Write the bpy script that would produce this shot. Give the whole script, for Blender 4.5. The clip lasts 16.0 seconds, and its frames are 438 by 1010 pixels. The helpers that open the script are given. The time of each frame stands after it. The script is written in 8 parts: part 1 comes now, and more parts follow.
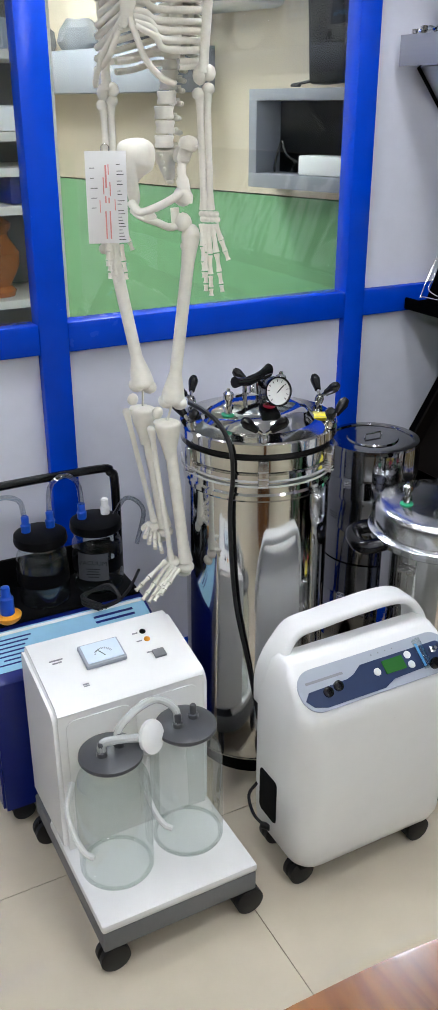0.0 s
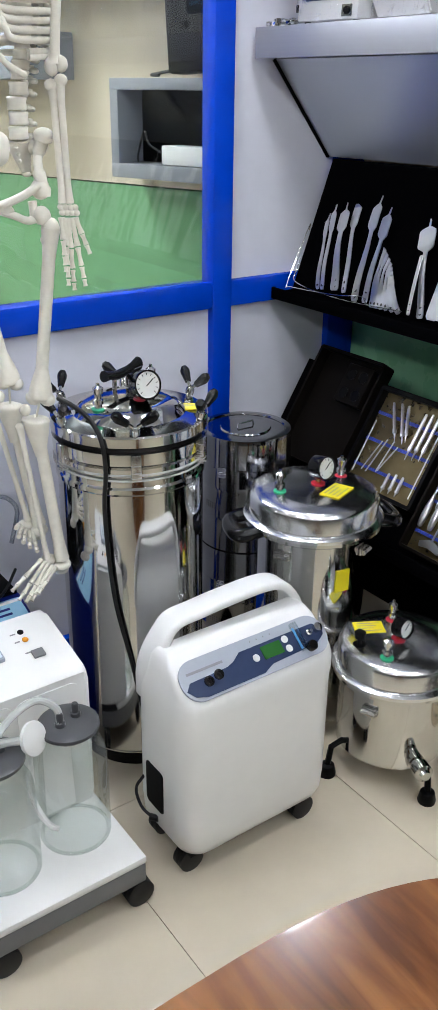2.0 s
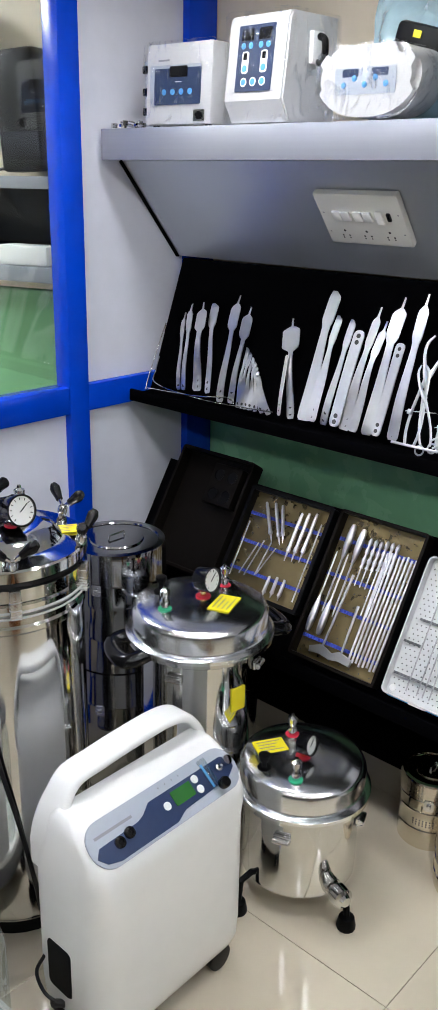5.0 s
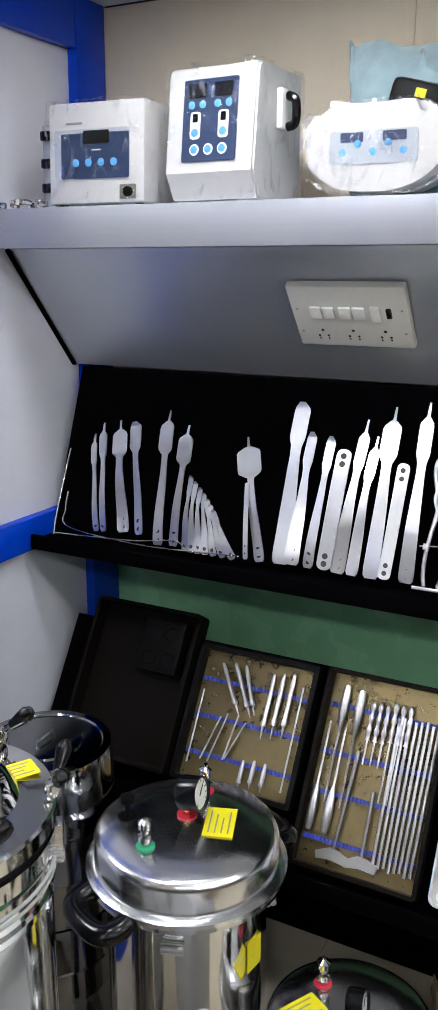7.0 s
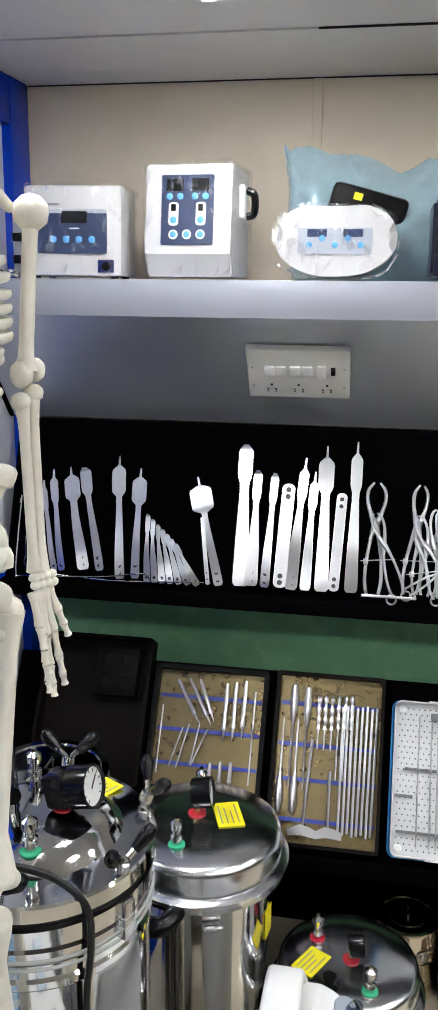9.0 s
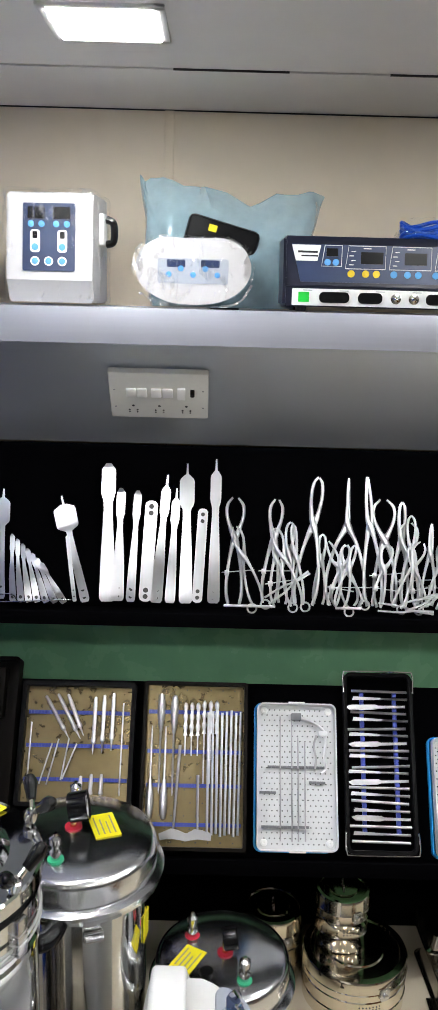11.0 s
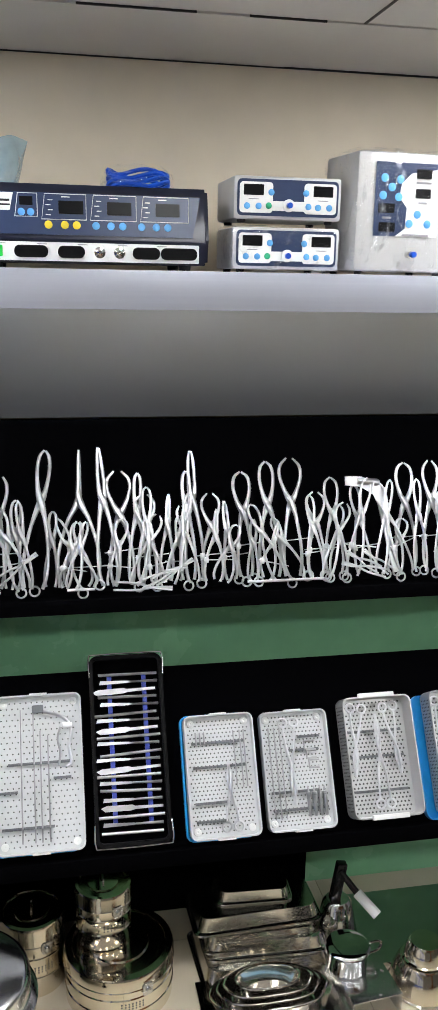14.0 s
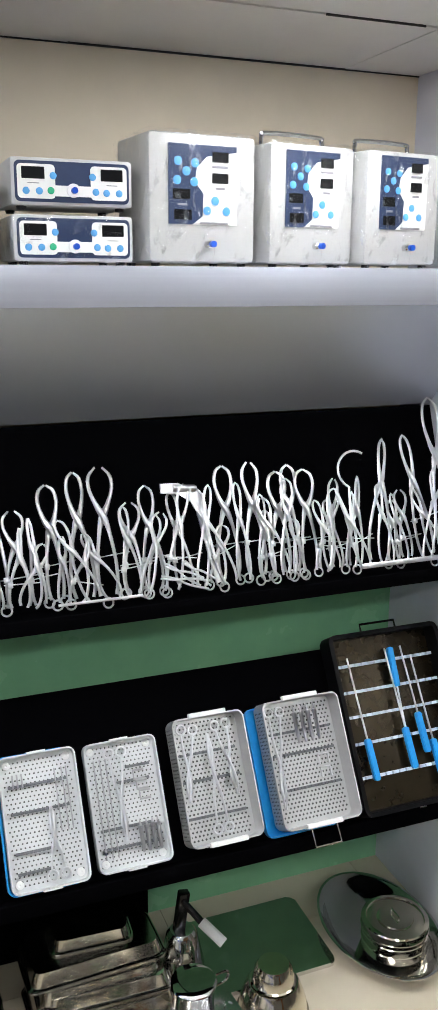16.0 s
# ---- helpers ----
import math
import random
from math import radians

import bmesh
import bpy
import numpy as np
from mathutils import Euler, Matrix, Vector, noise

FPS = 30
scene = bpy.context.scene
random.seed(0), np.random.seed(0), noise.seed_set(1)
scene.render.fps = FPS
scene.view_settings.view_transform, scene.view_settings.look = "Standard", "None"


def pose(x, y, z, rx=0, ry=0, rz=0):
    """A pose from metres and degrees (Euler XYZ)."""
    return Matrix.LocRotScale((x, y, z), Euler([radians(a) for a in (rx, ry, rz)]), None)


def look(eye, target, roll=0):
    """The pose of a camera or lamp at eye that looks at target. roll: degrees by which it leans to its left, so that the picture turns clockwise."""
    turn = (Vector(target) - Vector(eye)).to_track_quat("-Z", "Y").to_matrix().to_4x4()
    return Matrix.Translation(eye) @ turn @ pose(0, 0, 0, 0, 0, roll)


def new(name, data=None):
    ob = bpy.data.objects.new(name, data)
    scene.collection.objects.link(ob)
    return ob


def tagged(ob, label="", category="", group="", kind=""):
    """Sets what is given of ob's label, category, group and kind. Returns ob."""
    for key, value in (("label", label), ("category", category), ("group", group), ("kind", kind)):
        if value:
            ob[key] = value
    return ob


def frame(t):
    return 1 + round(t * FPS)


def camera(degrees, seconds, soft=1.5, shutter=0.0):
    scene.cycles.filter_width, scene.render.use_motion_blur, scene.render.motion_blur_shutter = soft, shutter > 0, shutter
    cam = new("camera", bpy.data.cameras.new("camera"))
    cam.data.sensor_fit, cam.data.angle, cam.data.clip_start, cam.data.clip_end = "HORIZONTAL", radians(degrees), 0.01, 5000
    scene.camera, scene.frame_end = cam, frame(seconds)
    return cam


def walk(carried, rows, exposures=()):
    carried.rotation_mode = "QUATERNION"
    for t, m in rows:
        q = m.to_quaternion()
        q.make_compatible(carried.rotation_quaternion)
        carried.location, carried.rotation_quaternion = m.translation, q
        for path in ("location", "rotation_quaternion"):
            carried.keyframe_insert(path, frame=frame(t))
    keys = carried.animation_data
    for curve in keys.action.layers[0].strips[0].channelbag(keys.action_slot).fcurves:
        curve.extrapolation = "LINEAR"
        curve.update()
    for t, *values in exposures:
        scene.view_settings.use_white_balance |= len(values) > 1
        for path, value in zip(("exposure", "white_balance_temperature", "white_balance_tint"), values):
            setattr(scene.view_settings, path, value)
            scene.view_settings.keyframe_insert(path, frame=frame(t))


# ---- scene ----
cam = camera(27.5, 16.0, soft=1.1)
PATH = [
    (0, (-0.783, 0.573, 1.568), (0.069, 2.189, 0.754), -0.1),
    (0.5, (-0.76, 0.572, 1.57), (0.154, 2.147, 0.743), 0.3),
    (1, (-0.747, 0.559, 1.57), (0.279, 2.069, 0.752), 0.8),
    (1.5, (-0.745, 0.549, 1.575), (0.352, 2.006, 0.754), 1.0),
    (2, (-0.761, 0.56, 1.58), (0.301, 2.033, 0.743), 0.7),
    (2.5, (-0.783, 0.578, 1.578), (0.187, 2.107, 0.73), 0.3),
    (3, (-0.79, 0.59, 1.582), (0.119, 2.159, 0.738), 0.1),
    (3.5, (-0.77, 0.59, 1.571), (0.246, 2.093, 0.728), 0.7),
    (4, (-0.774, 0.644, 1.58), (0.448, 2.002, 0.765), 1.5),
    (4.2, (-0.783, 0.671, 1.589), (0.493, 1.99, 0.792), 1.4),
    (6.3, (-0.653, 1.163, 1.639), (0.925, 2.291, 1.154), 0.1),
    (6.5, (-0.631, 1.253, 1.637), (0.995, 2.31, 1.147), -0.1),
    (7, (-0.556, 1.419, 1.621), (1.16, 2.313, 1.116), 0.2),
    (7.5, (-0.573, 1.551, 1.644), (1.222, 2.306, 1.189), 0.4),
    (8, (-0.734, 1.685, 1.665), (1.141, 2.259, 1.274), 0.2),
    (8.2, (-0.787, 1.709, 1.672), (1.101, 2.229, 1.266), 0.4),
    (10.3, (-1.016, 1.896, 1.762), (0.921, 2.025, 1.284), 0.8),
    (10.5, (-1.007, 1.879, 1.757), (0.934, 1.979, 1.283), 1.1),
    (11, (-1.0, 1.851, 1.76), (0.949, 1.837, 1.31), 1.5),
    (11.5, (-0.988, 1.838, 1.765), (0.96, 1.705, 1.335), 1.2),
    (12, (-0.964, 1.82, 1.783), (0.971, 1.571, 1.343), 0.4),
    (12.5, (-0.945, 1.783, 1.783), (0.99, 1.509, 1.357), 0.1),
    (13, (-0.909, 1.705, 1.774), (1.02, 1.415, 1.335), 0.6),
    (13.5, (-0.886, 1.647, 1.736), (1.027, 1.315, 1.259), 1.1),
    (14, (-0.879, 1.597, 1.731), (1.021, 1.22, 1.233), 1.1),
    (14.5, (-0.867, 1.537, 1.723), (1.021, 1.114, 1.217), 0.8),
    (15, (-0.848, 1.497, 1.719), (1.029, 1.03, 1.209), 0.6),
    (15.5, (-0.804, 1.472, 1.719), (1.046, 0.901, 1.217), 0.4),
    (16, (-0.748, 1.479, 1.72), (1.058, 0.777, 1.224), 0.3),
]
walk(cam, [(t, look(eye, target, roll)) for t, eye, target, roll in PATH],
     [(0, -0.3, 6250, 11), (3, -0.2, 6250, 11), (4, -0.16, 6300, 11), (7, -0.2, 6450, 11), (8.2, -0.22, 6500, 11), (11, -0.18, 6600, 11), (13, -0.14, 6550, 11), (15, -0.14, 6500, 10), (16, -0.12, 6450, 10)])

# ---------------------------------------------------------------- light
world = bpy.data.worlds.new("world")
scene.world = world
world.use_nodes = True
world.node_tree.nodes["Background"].inputs[0].default_value = (0.75, 0.85, 1.0, 1)
world.node_tree.nodes["Background"].inputs[1].default_value = 0.05
scene.view_settings.exposure = 0.0

# ---------------------------------------------------------------- materials


def material(name, color, rough=0.5, metal=0.0, vary=0.06, scale=14.0, bump=0.0, bump_scale=60.0, spec=0.5, coat=0.0, rvary=0.0,
             stretch=(1, 1, 1), transmission=0.0, alpha=1.0, emit=0.0, ior=1.45, islands=0.0):
    m = bpy.data.materials.new(name)
    m.use_nodes = True
    nt = m.node_tree
    b = nt.nodes["Principled BSDF"]
    b.inputs["Base Color"].default_value = (*color, 1)
    b.inputs["Roughness"].default_value = rough
    b.inputs["Metallic"].default_value = metal
    b.inputs["Specular IOR Level"].default_value = spec
    b.inputs["Coat Weight"].default_value = coat
    b.inputs["Coat Roughness"].default_value = 0.08
    b.inputs["Transmission Weight"].default_value = transmission
    b.inputs["Alpha"].default_value = alpha
    b.inputs["IOR"].default_value = ior
    if emit:
        b.inputs["Emission Color"].default_value = (*color, 1)
        b.inputs["Emission Strength"].default_value = emit
    tex = nt.nodes.new("ShaderNodeTexCoord")
    mapping = nt.nodes.new("ShaderNodeMapping")
    mapping.inputs["Scale"].default_value = stretch
    nt.links.new(tex.outputs["Object"], mapping.inputs["Vector"])
    if vary or rvary:
        big = nt.nodes.new("ShaderNodeTexNoise")
        big.inputs["Scale"].default_value = scale * 0.25
        big.inputs["Detail"].default_value = 6
        fine = nt.nodes.new("ShaderNodeTexNoise")
        fine.inputs["Scale"].default_value = scale * 4
        fine.inputs["Detail"].default_value = 4
        add = nt.nodes.new("ShaderNodeMath")
        add.operation = "ADD"
        for n, k in ((big, 0), (fine, 1)):
            nt.links.new(mapping.outputs[0], n.inputs["Vector"])
            nt.links.new(n.outputs["Fac"], add.inputs[k])
        if vary:
            ramp = nt.nodes.new("ShaderNodeMapRange")
            ramp.inputs["From Min"].default_value = 0.6
            ramp.inputs["From Max"].default_value = 1.4
            ramp.inputs["To Min"].default_value = 1 - vary
            ramp.inputs["To Max"].default_value = 1 + vary
            nt.links.new(add.outputs[0], ramp.inputs["Value"])
            mul = nt.nodes.new("ShaderNodeVectorMath")
            mul.operation = "SCALE"
            mul.inputs[0].default_value = color
            nt.links.new(ramp.outputs[0], mul.inputs["Scale"])
            nt.links.new(mul.outputs[0], b.inputs["Base Color"])
        if rvary:
            r2 = nt.nodes.new("ShaderNodeMapRange")
            r2.inputs["From Min"].default_value = 0.6
            r2.inputs["From Max"].default_value = 1.4
            r2.inputs["To Min"].default_value = max(0.02, rough - rvary)
            r2.inputs["To Max"].default_value = rough + rvary
            nt.links.new(add.outputs[0], r2.inputs["Value"])
            nt.links.new(r2.outputs[0], b.inputs["Roughness"])
    if bump:
        n3 = nt.nodes.new("ShaderNodeTexNoise")
        n3.inputs["Scale"].default_value = bump_scale
        n3.inputs["Detail"].default_value = 5
        nt.links.new(mapping.outputs[0], n3.inputs["Vector"])
        bm_ = nt.nodes.new("ShaderNodeBump")
        bm_.inputs["Strength"].default_value = bump
        bm_.inputs["Distance"].default_value = 0.003
        nt.links.new(n3.outputs["Fac"], bm_.inputs["Height"])
        nt.links.new(bm_.outputs[0], b.inputs["Normal"])
    return m


M_BLUE = material("blue gloss paint", (0.001, 0.046, 0.50), 0.22, spec=0.3, vary=0.1, scale=5, bump=0.04, bump_scale=40, rvary=0.06)
M_GREY = material("pale grey laminate panel", (0.66, 0.67, 0.75), 0.4, vary=0.05, scale=4, bump=0.02, rvary=0.08)
M_FASCIA = material("silver grey aluminium edge", (0.31, 0.32, 0.365), 0.4, 0.25, vary=0.04, scale=6, stretch=(1, 0.05, 6))
M_SOFFIT = material("grey brushed laminate", (0.52, 0.55, 0.60), 0.30, 0.78, vary=0.02, scale=1.2)
M_MIDGREY = material("mid grey laminate", (0.27, 0.28, 0.31), 0.4, vary=0.05, scale=5, rvary=0.06)
# chosen dark so that the steel mirrors less light
M_DIM = material("dim grey-brown for unseen walls", (0.17, 0.16, 0.15), 0.5, vary=0.1, scale=2, bump=0.04)
M_CREAM = material("cream painted board", (0.73, 0.64, 0.50), 0.55, vary=0.05, scale=3, bump=0.04)
M_CEIL = material("off-white ceiling panel", (0.66, 0.66, 0.66), 0.5, vary=0.05, scale=2.5, rvary=0.1)
# lightened for the dim strip between the display boards
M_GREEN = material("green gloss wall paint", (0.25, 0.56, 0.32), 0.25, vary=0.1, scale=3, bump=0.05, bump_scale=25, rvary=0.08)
# more olive than M_GREEN, and darkened to offset strong light beyond the glass
M_GREENB = material("toned-down sage green wall paint", (0.20, 0.42, 0.22), 0.22, vary=0.1, scale=3, bump=0.05, bump_scale=25, rvary=0.08)
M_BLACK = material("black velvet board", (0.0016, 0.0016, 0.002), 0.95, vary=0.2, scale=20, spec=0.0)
M_BLACKGLOSS = material("black gloss plastic", (0.004, 0.004, 0.0045), 0.16, vary=0.1, scale=20, spec=0.35)
M_SCREEN = material("dark display window", (0.005, 0.005, 0.006), 0.28, vary=0.1, scale=20, spec=0.12)
M_BLACKMATT = material("black matt plastic", (0.003, 0.003, 0.0035), 0.45, vary=0.15, scale=30, bump=0.05, spec=0.1)
M_STEEL = material("polished stainless steel", (0.66, 0.66, 0.65), 0.09, 1.0, vary=0.05, scale=4, bump=0.02, bump_scale=9, rvary=0.05)
# darker copy of the steel: black reflections and shade put into the colour
M_SHADEDSTEEL = material("polished steel darkened for its reflections", (0.30, 0.30, 0.31), 0.1, 1.0, vary=0.08, scale=6, rvary=0.04)
M_STEELB = material("brushed stainless steel", (0.62, 0.62, 0.63), 0.24, 1.0, vary=0.08, scale=8, stretch=(1, 1, 10), rvary=0.08)
M_ALU = material("polished aluminium", (0.80, 0.81, 0.83), 0.2, 1.0, vary=0.05, scale=5, rvary=0.06)
M_WARMSTEEL = material("warm-toned polished steel", (0.80, 0.74, 0.63), 0.12, 1.0, vary=0.05, scale=5, rvary=0.05)
M_TOOL = material("satin instrument steel", (0.68, 0.68, 0.70), 0.32, 1.0, vary=0.05, scale=6, rvary=0.02)
M_TOOLD = material("dull instrument steel", (0.42, 0.42, 0.43), 0.3, 1.0, vary=0.08, scale=8)
M_UNIT = material("white enamelled housing", (0.52, 0.52, 0.525), 0.35, vary=0.03, scale=6, rvary=0.05)
M_WHITE = material("white moulded plastic", (0.80, 0.80, 0.79), 0.32, vary=0.02, scale=6, bump=0.015, rvary=0.05, coat=0.2)
M_IVORY = material("off-white powder-coated metal", (0.48, 0.48, 0.475), 0.35, vary=0.03, scale=7, rvary=0.06)
M_GREYPL = material("mid grey plastic", (0.16, 0.165, 0.175), 0.45, vary=0.06, scale=10, bump=0.03)
M_LIDGREY = material("dark grey rubber", (0.065, 0.067, 0.073), 0.28, vary=0.08, scale=15)
M_PALEBLUE = material("pale blue dial card", (0.62, 0.72, 0.82), 0.35, vary=0.04)
M_PALEGREY = material("pale grey control panel film", (0.36, 0.39, 0.45), 0.4, vary=0.03)
M_NAVY = material("slate blue control panel film", (0.017, 0.033, 0.088), 0.35, vary=0.08, scale=20)
M_DARKNAVY = material("dark grey navy enamel", (0.009, 0.011, 0.024), 0.3, vary=0.1, scale=20)
M_BUTTON = material("sky blue button", (0.10, 0.36, 0.72), 0.35, vary=0.05)
M_BRIGHTBLUE = material("bright blue plastic", (0.007, 0.075, 0.5), 0.3, vary=0.06, scale=20)
M_AZURE = material("azure silicone", (0.01, 0.30, 0.75), 0.4, vary=0.06, scale=20)
M_YELLOWB = material("yellow button", (0.75, 0.55, 0.03), 0.35, vary=0.04)
M_YELLOW = material("yellow paper label", (0.80, 0.68, 0.01), 0.5, vary=0.04, scale=20)
M_REDR = material("red enamel ring", (0.55, 0.02, 0.05), 0.35, vary=0.05)
M_GREENR = material("green enamel ring", (0.03, 0.40, 0.20), 0.35, vary=0.05)
M_WHITEM = material("white enamel dial", (0.78, 0.78, 0.76), 0.35, vary=0.03, scale=30)
M_INK = material("black ink", (0.01, 0.01, 0.012), 0.5, vary=0.0)
M_GREYINK = material("grey ink", (0.25, 0.25, 0.27), 0.5, vary=0.0)
M_REDINK = material("faded red ink", (0.72, 0.30, 0.29), 0.6, vary=0.1, scale=60)
M_PAPER = material("white laminated paper", (0.80, 0.80, 0.79), 0.35, vary=0.02, coat=0.3)
M_BONE = material("ivory coloured plastic bone", (0.76, 0.73, 0.64), 0.36, vary=0.08, scale=18, bump=0.08, bump_scale=70)
M_BRASS = material("brass fitting", (0.72, 0.52, 0.25), 0.25, 1.0, vary=0.06, scale=30)
M_LCD = material("green lcd", (0.03, 0.13, 0.03), 0.2, vary=0.04)
M_GREENSW = material("lit green rocker switch", (0.01, 0.5, 0.05), 0.3, vary=0.0, emit=0.06)
M_GOLD = material("gold tinted anodised tray", (0.175, 0.135, 0.065), 0.3, 0.8, vary=0.12, scale=14, rvary=0.08)
M_BRONZE = material("dark gold anodised floor", (0.026, 0.019, 0.010), 0.28, 0.8, vary=0.15, scale=10, rvary=0.06)
M_TRAYSTEEL = material("polished steel sheet", (0.74, 0.71, 0.65), 0.15, 1.0, vary=0.04, scale=5, rvary=0.03)
M_BROWN = material("dark bronze plastic", (0.005, 0.0038, 0.003), 0.5, vary=0.2, scale=12, spec=0.08)
M_BASKET = material("perforated steel", (0.52, 0.52, 0.52), 0.34, 0.6, vary=0.06, scale=14, rvary=0.06)
M_TRAY = material("pale grey perforated tray", (0.60, 0.61, 0.62), 0.35, 0.1, vary=0.05, scale=20)
M_HOLE = material("dark perforation", (0.07, 0.07, 0.07), 0.7, vary=0.0)
M_SILI = material("blue silicone bar", (0.035, 0.06, 0.36), 0.45, vary=0.08, scale=30)
M_TUBE = material("milky silicone tube", (0.78, 0.80, 0.78), 0.25, vary=0.03, transmission=0.5, ior=1.3)
M_BAG = material("pale blue translucent plastic bag", (0.34, 0.54, 0.64), 0.14, vary=0.12, scale=10, bump=1.0, bump_scale=22, alpha=0.5, spec=0.8)
M_FLOOR = material("cream polished vitrified tile", (0.62, 0.55, 0.43), 0.06, vary=0.05, scale=3, rvary=0.03, bump=0.01, bump_scale=5)
M_GROUT = material("beige grout", (0.30, 0.27, 0.22), 0.8, vary=0.1, scale=40)
M_RUBBER = material("black rubber", (0.005, 0.005, 0.0055), 0.5, vary=0.15, scale=40, bump=0.05)
M_CARTBLUE = material("deep blue enamel", (0.002, 0.010, 0.16), 0.3, vary=0.1, scale=8)
M_LABELBLUE = material("light blue printed film", (0.30, 0.55, 0.74), 0.35, vary=0.05, scale=12)
M_CERAMIC = material("brown glazed pottery", (0.30, 0.10, 0.03), 0.25, vary=0.3, scale=25)
M_WOODSHELF = material("cream shelf board", (0.62, 0.60, 0.54), 0.5, vary=0.04)
def film_material():
    """Thin clear wrap: see-through with crinkled bright glints."""
    m = bpy.data.materials.new("clear crinkled plastic wrap")
    m.use_nodes = True
    nt = m.node_tree
    nt.nodes.remove(nt.nodes["Principled BSDF"])
    out = nt.nodes["Material Output"]
    clear, gloss, mix = nt.nodes.new("ShaderNodeBsdfTransparent"), nt.nodes.new("ShaderNodeBsdfGlossy"), nt.nodes.new("ShaderNodeMixShader")
    gloss.inputs["Roughness"].default_value = 0.12
    tex, n1, n2 = nt.nodes.new("ShaderNodeTexCoord"), nt.nodes.new("ShaderNodeTexNoise"), nt.nodes.new("ShaderNodeTexNoise")
    mp = nt.nodes.new("ShaderNodeMapping")
    mp.inputs["Scale"].default_value = (1.0, 0.45, 1.0)
    n1.inputs["Scale"].default_value, n1.inputs["Detail"].default_value = 34, 5
    n2.inputs["Scale"].default_value, n2.inputs["Detail"].default_value = 26, 7
    n2.inputs["Distortion"].default_value = 1.5
    ramp, bump = nt.nodes.new("ShaderNodeMapRange"), nt.nodes.new("ShaderNodeBump")
    ramp.inputs["From Min"].default_value, ramp.inputs["From Max"].default_value = 0.52, 0.60
    ramp.inputs["To Min"].default_value, ramp.inputs["To Max"].default_value = 0.02, 0.30
    bump.inputs["Strength"].default_value, bump.inputs["Distance"].default_value = 1.0, 0.012
    nt.links.new(tex.outputs["Object"], mp.inputs["Vector"])
    nt.links.new(mp.outputs[0], n1.inputs["Vector"])
    nt.links.new(mp.outputs[0], n2.inputs["Vector"])
    nt.links.new(n2.outputs["Fac"], ramp.inputs["Value"])
    nt.links.new(n1.outputs["Fac"], bump.inputs["Height"])
    nt.links.new(bump.outputs[0], gloss.inputs["Normal"])
    nt.links.new(ramp.outputs[0], mix.inputs["Fac"])
    nt.links.new(clear.outputs[0], mix.inputs[1])
    nt.links.new(gloss.outputs[0], mix.inputs[2])
    nt.links.new(mix.outputs[0], out.inputs["Surface"])
    return m


M_WRAP = film_material()


def glass_material(name, tint, gloss=0.03, rim=0.6, face=0.03):
    """Thin glass: clear, with reflections that grow towards grazing angles."""
    m = bpy.data.materials.new(name)
    m.use_nodes = True
    nt = m.node_tree
    nt.nodes.remove(nt.nodes["Principled BSDF"])
    clear, shine, mix, fres = (nt.nodes.new("ShaderNode" + k) for k in ("BsdfTransparent", "BsdfGlossy", "MixShader", "LayerWeight"))
    power = nt.nodes.new("ShaderNodeMath")
    power.operation = "MULTIPLY_ADD"
    power.inputs[1].default_value, power.inputs[2].default_value = rim, face
    clear.inputs["Color"].default_value = (*tint, 1)
    shine.inputs["Roughness"].default_value = gloss
    fres.inputs["Blend"].default_value = 0.2
    nt.links.new(fres.outputs["Facing"], power.inputs[0])
    nt.links.new(power.outputs[0], mix.inputs["Fac"])
    nt.links.new(clear.outputs[0], mix.inputs[1])
    nt.links.new(shine.outputs[0], mix.inputs[2])
    nt.links.new(mix.outputs[0], nt.nodes["Material Output"].inputs["Surface"])
    return m


M_CLEAR = glass_material("clear jar glass", (0.89, 0.92, 0.905), 0.01, 0.5, 0.04)
M_HOSE = glass_material("clear plastic hose", (0.80, 0.83, 0.86), 0.06, 0.6, 0.12)
M_PANE = glass_material("window pane glass", (0.95, 0.98, 0.96), 0.01)
M_LAMP = material("white led diffuser", (0.95, 0.975, 0.99), 0.5, vary=0.0, emit=70.0)
M_OFFWHITEPLATE = material("white switch plate", (0.62, 0.62, 0.58), 0.35, vary=0.03, scale=20)
M_ORANGE = material("orange plastic", (0.8, 0.33, 0.02), 0.35, vary=0.05)


